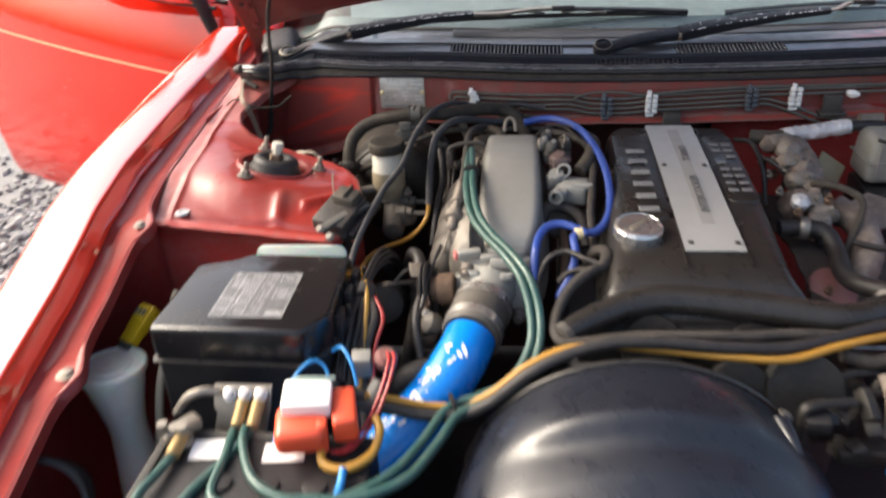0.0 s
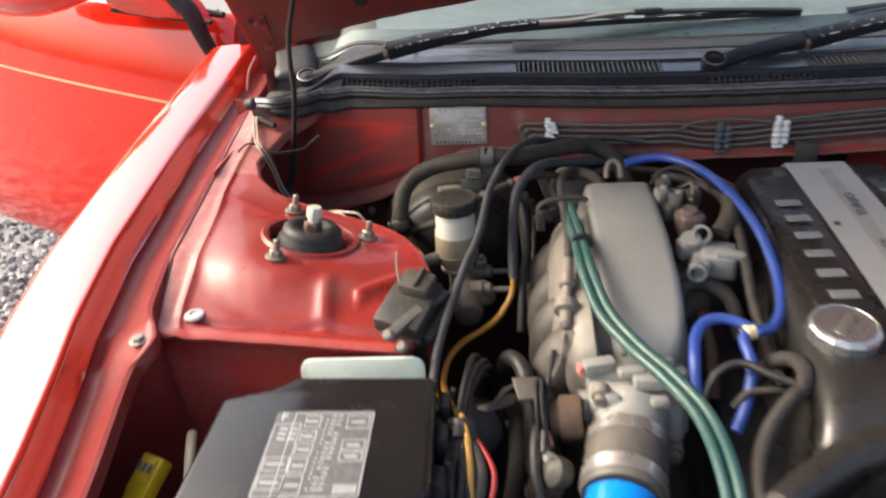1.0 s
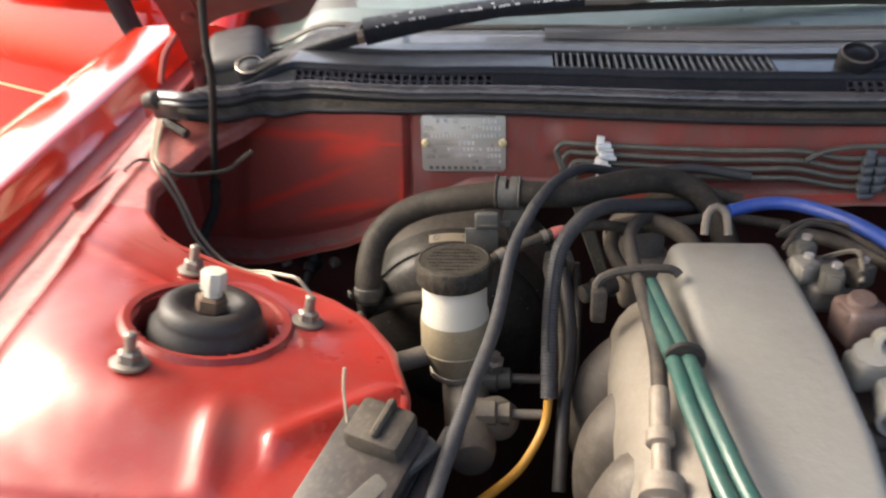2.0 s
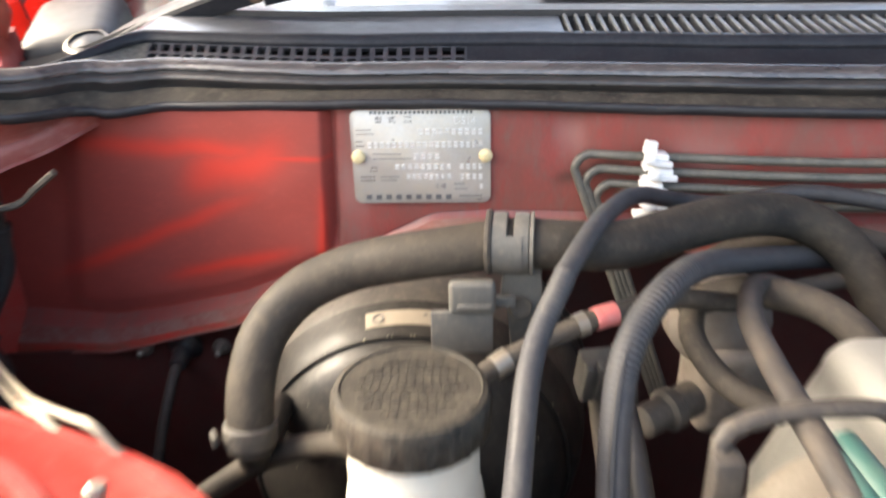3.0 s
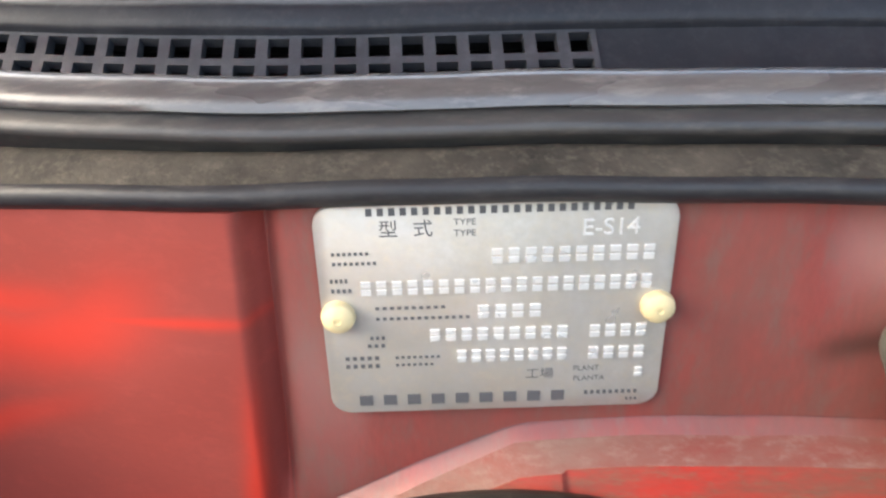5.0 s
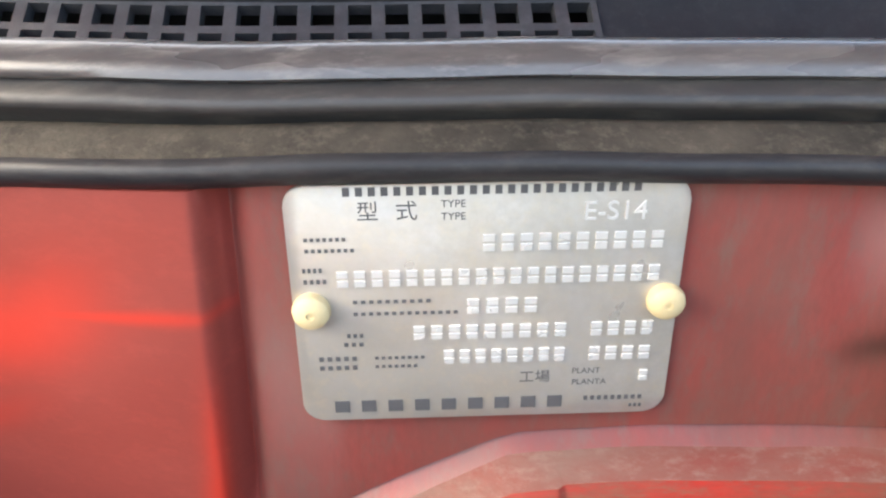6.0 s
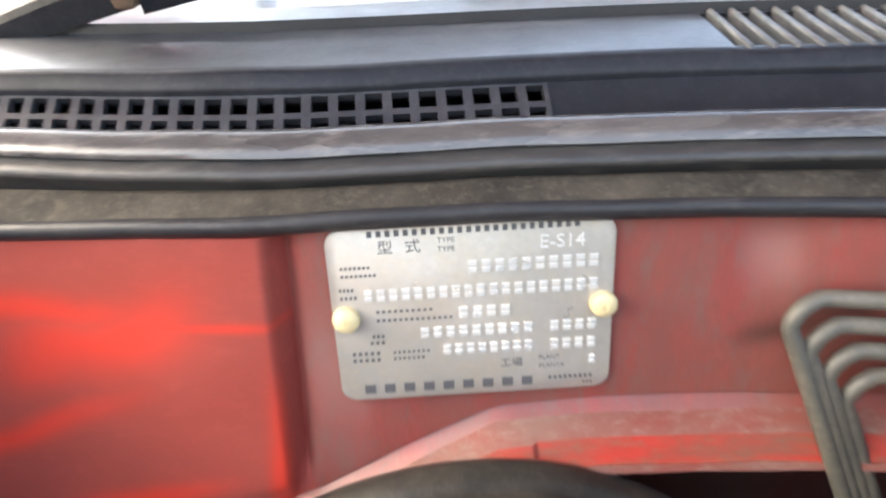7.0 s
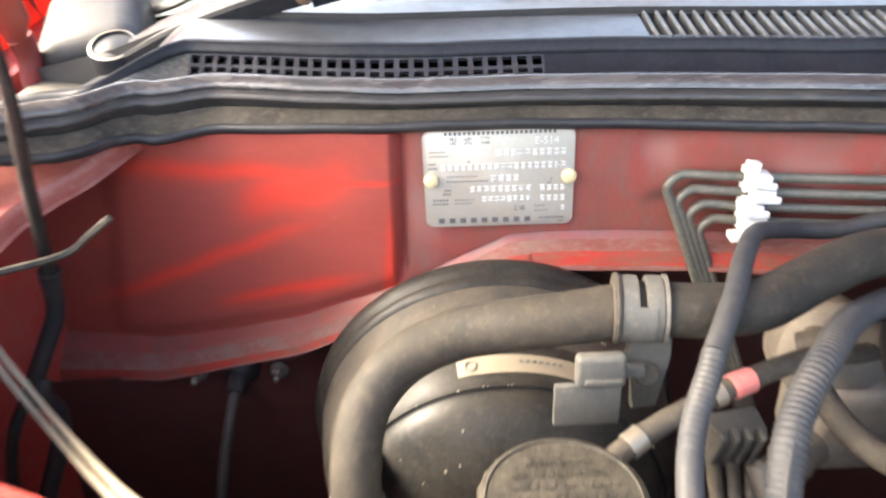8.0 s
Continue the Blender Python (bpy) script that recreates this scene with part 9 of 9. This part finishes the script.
part("red_collar", lathe([(0.034, 0), (0.036, 0.004), (0.036, 0.02), (0.03, 0.024)], axis((0.455, 1.12, 0.74), (0.46, 1.10, 0.78)), 24), M_COLLAR, turbo, "faded pink collar")
rnd = random.Random(12)
for k in range(9):
    x, y, z = rnd.uniform(0.41, 0.47), rnd.uniform(1.20, 1.43), rnd.uniform(0.83, 0.87)
    part("stud_nut", lathe([(0.007, 0), (0.007, 0.008), (0.004, 0.009), (0.004, 0.016)], axis((x, y, z - 0.01), (x - 0.01, y - 0.02, z + 0.03)), 6), M_RUST if k % 2 else M_STEEL_DULL, turbo, sharp=30)
for k in range(4):
    x, y = 0.425 + 0.020 * k, 1.40 - 0.028 * k
    part("small_hose", tube([(x, y, 0.80), (x + rnd.uniform(-0.02, 0.03), y - 0.03, 0.850 + rnd.uniform(-0.02, 0.012)), (x + rnd.uniform(0.0, 0.04), y - 0.08, 0.835 + rnd.uniform(-0.02, 0.01)), (x + rnd.uniform(-0.02, 0.03), y - 0.12, 0.77)], rnd.choice((0.004, 0.006, 0.008)), 8), rnd.choice((M_RUBBER, M_RUBBER_BROWN, M_RUBBER_CLEAN)), turbo, "thin dusty hose")
part("shield", prism([(-0.05, -0.03), (0.045, -0.04), (0.06, 0.0), (0.03, 0.035), (-0.03, 0.03)], 0.004, Matrix.Translation((0.575, 1.33, 0.775)) @ Euler((radians(30), radians(-15), 0.4)).to_matrix().to_4x4(), 0.001), M_HEAT, turbo, "bent olive heat shield")
# Added dark sheet and casting stand for the shaded void beside the valve cover.
part("filler_shield", lumpy(sheet(lambda y, v: (0.418 + 0.115 * v, y, 0.765 - 0.05 * v * v + 0.010 * math.sin(22 * y)), span(1.06, 1.44, 40), span(0, 1, 12), 0.003), 0.004, 30), M_SHIELD, turbo, "dark sheet added to fill the void beside the engine")
part("filler_casting", lumpy(lathe([(0.012, -0.03), (0.045, -0.026), (0.062, -0.01), (0.066, 0.012), (0.058, 0.032), (0.030, 0.04)], axis((0.56, 1.24, 0.70), (0.56, 1.19, 0.735)), 36), 0.002), M_SHIELD, turbo, "rough dark casting added in the void beside the engine")
for k, (hx, hy) in enumerate(((0.445, 1.10), (0.50, 1.16), (0.47, 1.27), (0.52, 1.36))):
    part("stud_nut", lathe([(0.010, 0), (0.010, 0.002), (0.007, 0.003), (0.007, 0.010), (0.004, 0.011), (0.004, 0.018)], axis((hx, hy, 0.752), (hx, hy - 0.01, 0.80)), 6), M_RUST, turbo, sharp=30)
unit = thing("brake_unit", (0.64, 1.45, 0.7), "dusty grey clutch reservoir and black hydraulic unit", "brake unit")
part("reservoir", box(0.11, 0.09, 0.085, Matrix.Translation((0.645, 1.44, 0.845)), 0.014, 3, taper=0.9), M_TANK_GREY, unit, "cloudy dusty reservoir")
part("block", box(0.12, 0.11, 0.10, Matrix.Translation((0.655, 1.43, 0.745)), 0.008, 2), M_BLACK, unit)
part("reservoir_cap", lathe([(0.022, 0), (0.023, 0.003), (0.023, 0.014), (0.018, 0.017)], Matrix.Translation((0.665, 1.425, 0.885)), 26), M_BLACK, unit, "dark cap with a yellow mark")
part("reservoir_seam", box(0.112, 0.092, 0.003, Matrix.Translation((0.645, 1.44, 0.842)), 0.001, 1), M_TANK_GREY, unit, "moulded seam round the reservoir")
for sx in (-0.038, 0.0, 0.034):
    part("reservoir_rib", box(0.004, 0.004, 0.060, Matrix.Translation((0.645 + sx, 1.395, 0.842)) @ Euler((radians(-3), 0, 0)).to_matrix().to_4x4(), 0.0015, 2), M_TANK_GREY, unit)
part("level_cable", tube([(0.600, 1.40, 0.886), (0.620, 1.385, 0.880), (0.640, 1.385, 0.850), (0.632, 1.38, 0.810), (0.61, 1.37, 0.78)], 0.0030, 8), M_RUBBER_CLEAN, unit, "thin black cable")
part("cap_mark", box(0.012, 0.004, 0.001, Matrix.Translation((0.662, 1.418, 0.9025)), 0), M_YELLOW_CON, unit)
part("union", lathe([(0.012, 0), (0.012, 0.04), (0.008, 0.042)], axis((0.615, 1.53, 0.878), (0.66, 1.53, 0.88)), 12), M_ALU_DIRTY, unit)
for i, x in enumerate((0.60, 0.63, 0.66)):
    part("port", lathe([(0.008, 0), (0.008, 0.02), (0.005, 0.022)], axis((x, 1.375, 0.77), (x, 1.34, 0.775)), 10), M_STEEL_DULL, unit)
cable("black_cable", [(0.50, 1.18, 0.80), (0.55, 1.17, 0.795), (0.62, 1.19, 0.80), (0.70, 1.22, 0.82)], 0.005, M_RUBBER, "black cable crossing the far side of the bay")
pump = thing("power_steering_pump", (0.40, 0.86, 0.62), "dark oily pulleys and pump in front of the engine", "engine pump")
part("body", box(0.10, 0.07, 0.07, Matrix.Translation((0.375, 0.870, 0.725)), 0.014, 3), M_OILY, pump)
part("pulley", lathe([(0.045, 0), (0.045, 0.004), (0.040, 0.008), (0.040, 0.014), (0.045, 0.018), (0.045, 0.022), (0.02, 0.024)], axis((0.335, 0.86, 0.765), (0.335, 0.81, 0.785)), 32), M_OILY, pump)
part("pulley", lathe([(0.04, 0), (0.04, 0.004), (0.034, 0.008), (0.034, 0.014), (0.04, 0.018), (0.01, 0.02)], axis((0.26, 0.86, 0.755), (0.26, 0.81, 0.775)), 32), M_OILY, pump)
part("pipe", tube([(0.42, 0.84, 0.80), (0.425, 0.815, 0.775), (0.42, 0.80, 0.74)], 0.008, 10), M_HEAT, pump)
part("mount", box(0.08, 0.03, 0.02, Matrix.Translation((0.405, 0.80, 0.715)), 0.005), M_OILY, pump)
rnd = random.Random(31)
for k in range(34):
    x, y, z = rnd.uniform(0.30, 0.54), rnd.uniform(0.79, 0.90), rnd.uniform(0.70, 0.785)
    m = Matrix.Translation((x, y, z)) @ Euler((rnd.uniform(-0.6, 0.6), rnd.uniform(-0.6, 0.6), rnd.random() * 3)).to_matrix().to_4x4()
    if k % 3 == 0:
        bm = box(rnd.uniform(0.015, 0.04), rnd.uniform(0.010, 0.03), rnd.uniform(0.006, 0.02), m, 0.003)
    elif k % 3 == 1:
        bm = lathe([(0.010, 0), (0.010, 0.012), (0.006, 0.013), (0.006, 0.024)], m, 6)
    else:
        bm = tube([(x, y, z - 0.04), (x + rnd.uniform(-0.02, 0.03), y, z + 0.005), (x + rnd.uniform(0.02, 0.06), y + 0.02, z)], 0.006, 8)
    part(("bracket", "bolt", "hose")[k % 3], bm, rnd.choice((M_OILY, M_OILY, M_BLACK)), pump, sharp=30)
cable("corrugated_conduit", [(0.385, 0.880, 0.80), (0.42, 0.876, 0.792), (0.455, 0.885, 0.795), (0.48, 0.91, 0.80)], 0.010, M_RUBBER, "grey corrugated conduit near the power steering pump", ribs=0.0012)
bc = thing("blue_hose_end", (0.42, 0.75, 0.62), "blue silicone hose end on a grey pipe", "hose")
part("sleeve", tube([(0.405, 0.740, 0.760), (0.43, 0.725, 0.750), (0.46, 0.705, 0.740)], 0.022, 24), M_BLUE_PIPE, bc)
part("pipe", tube([(0.455, 0.71, 0.742), (0.47, 0.68, 0.72), (0.49, 0.64, 0.69)], 0.020, 20), M_TANK_GREY, bc)
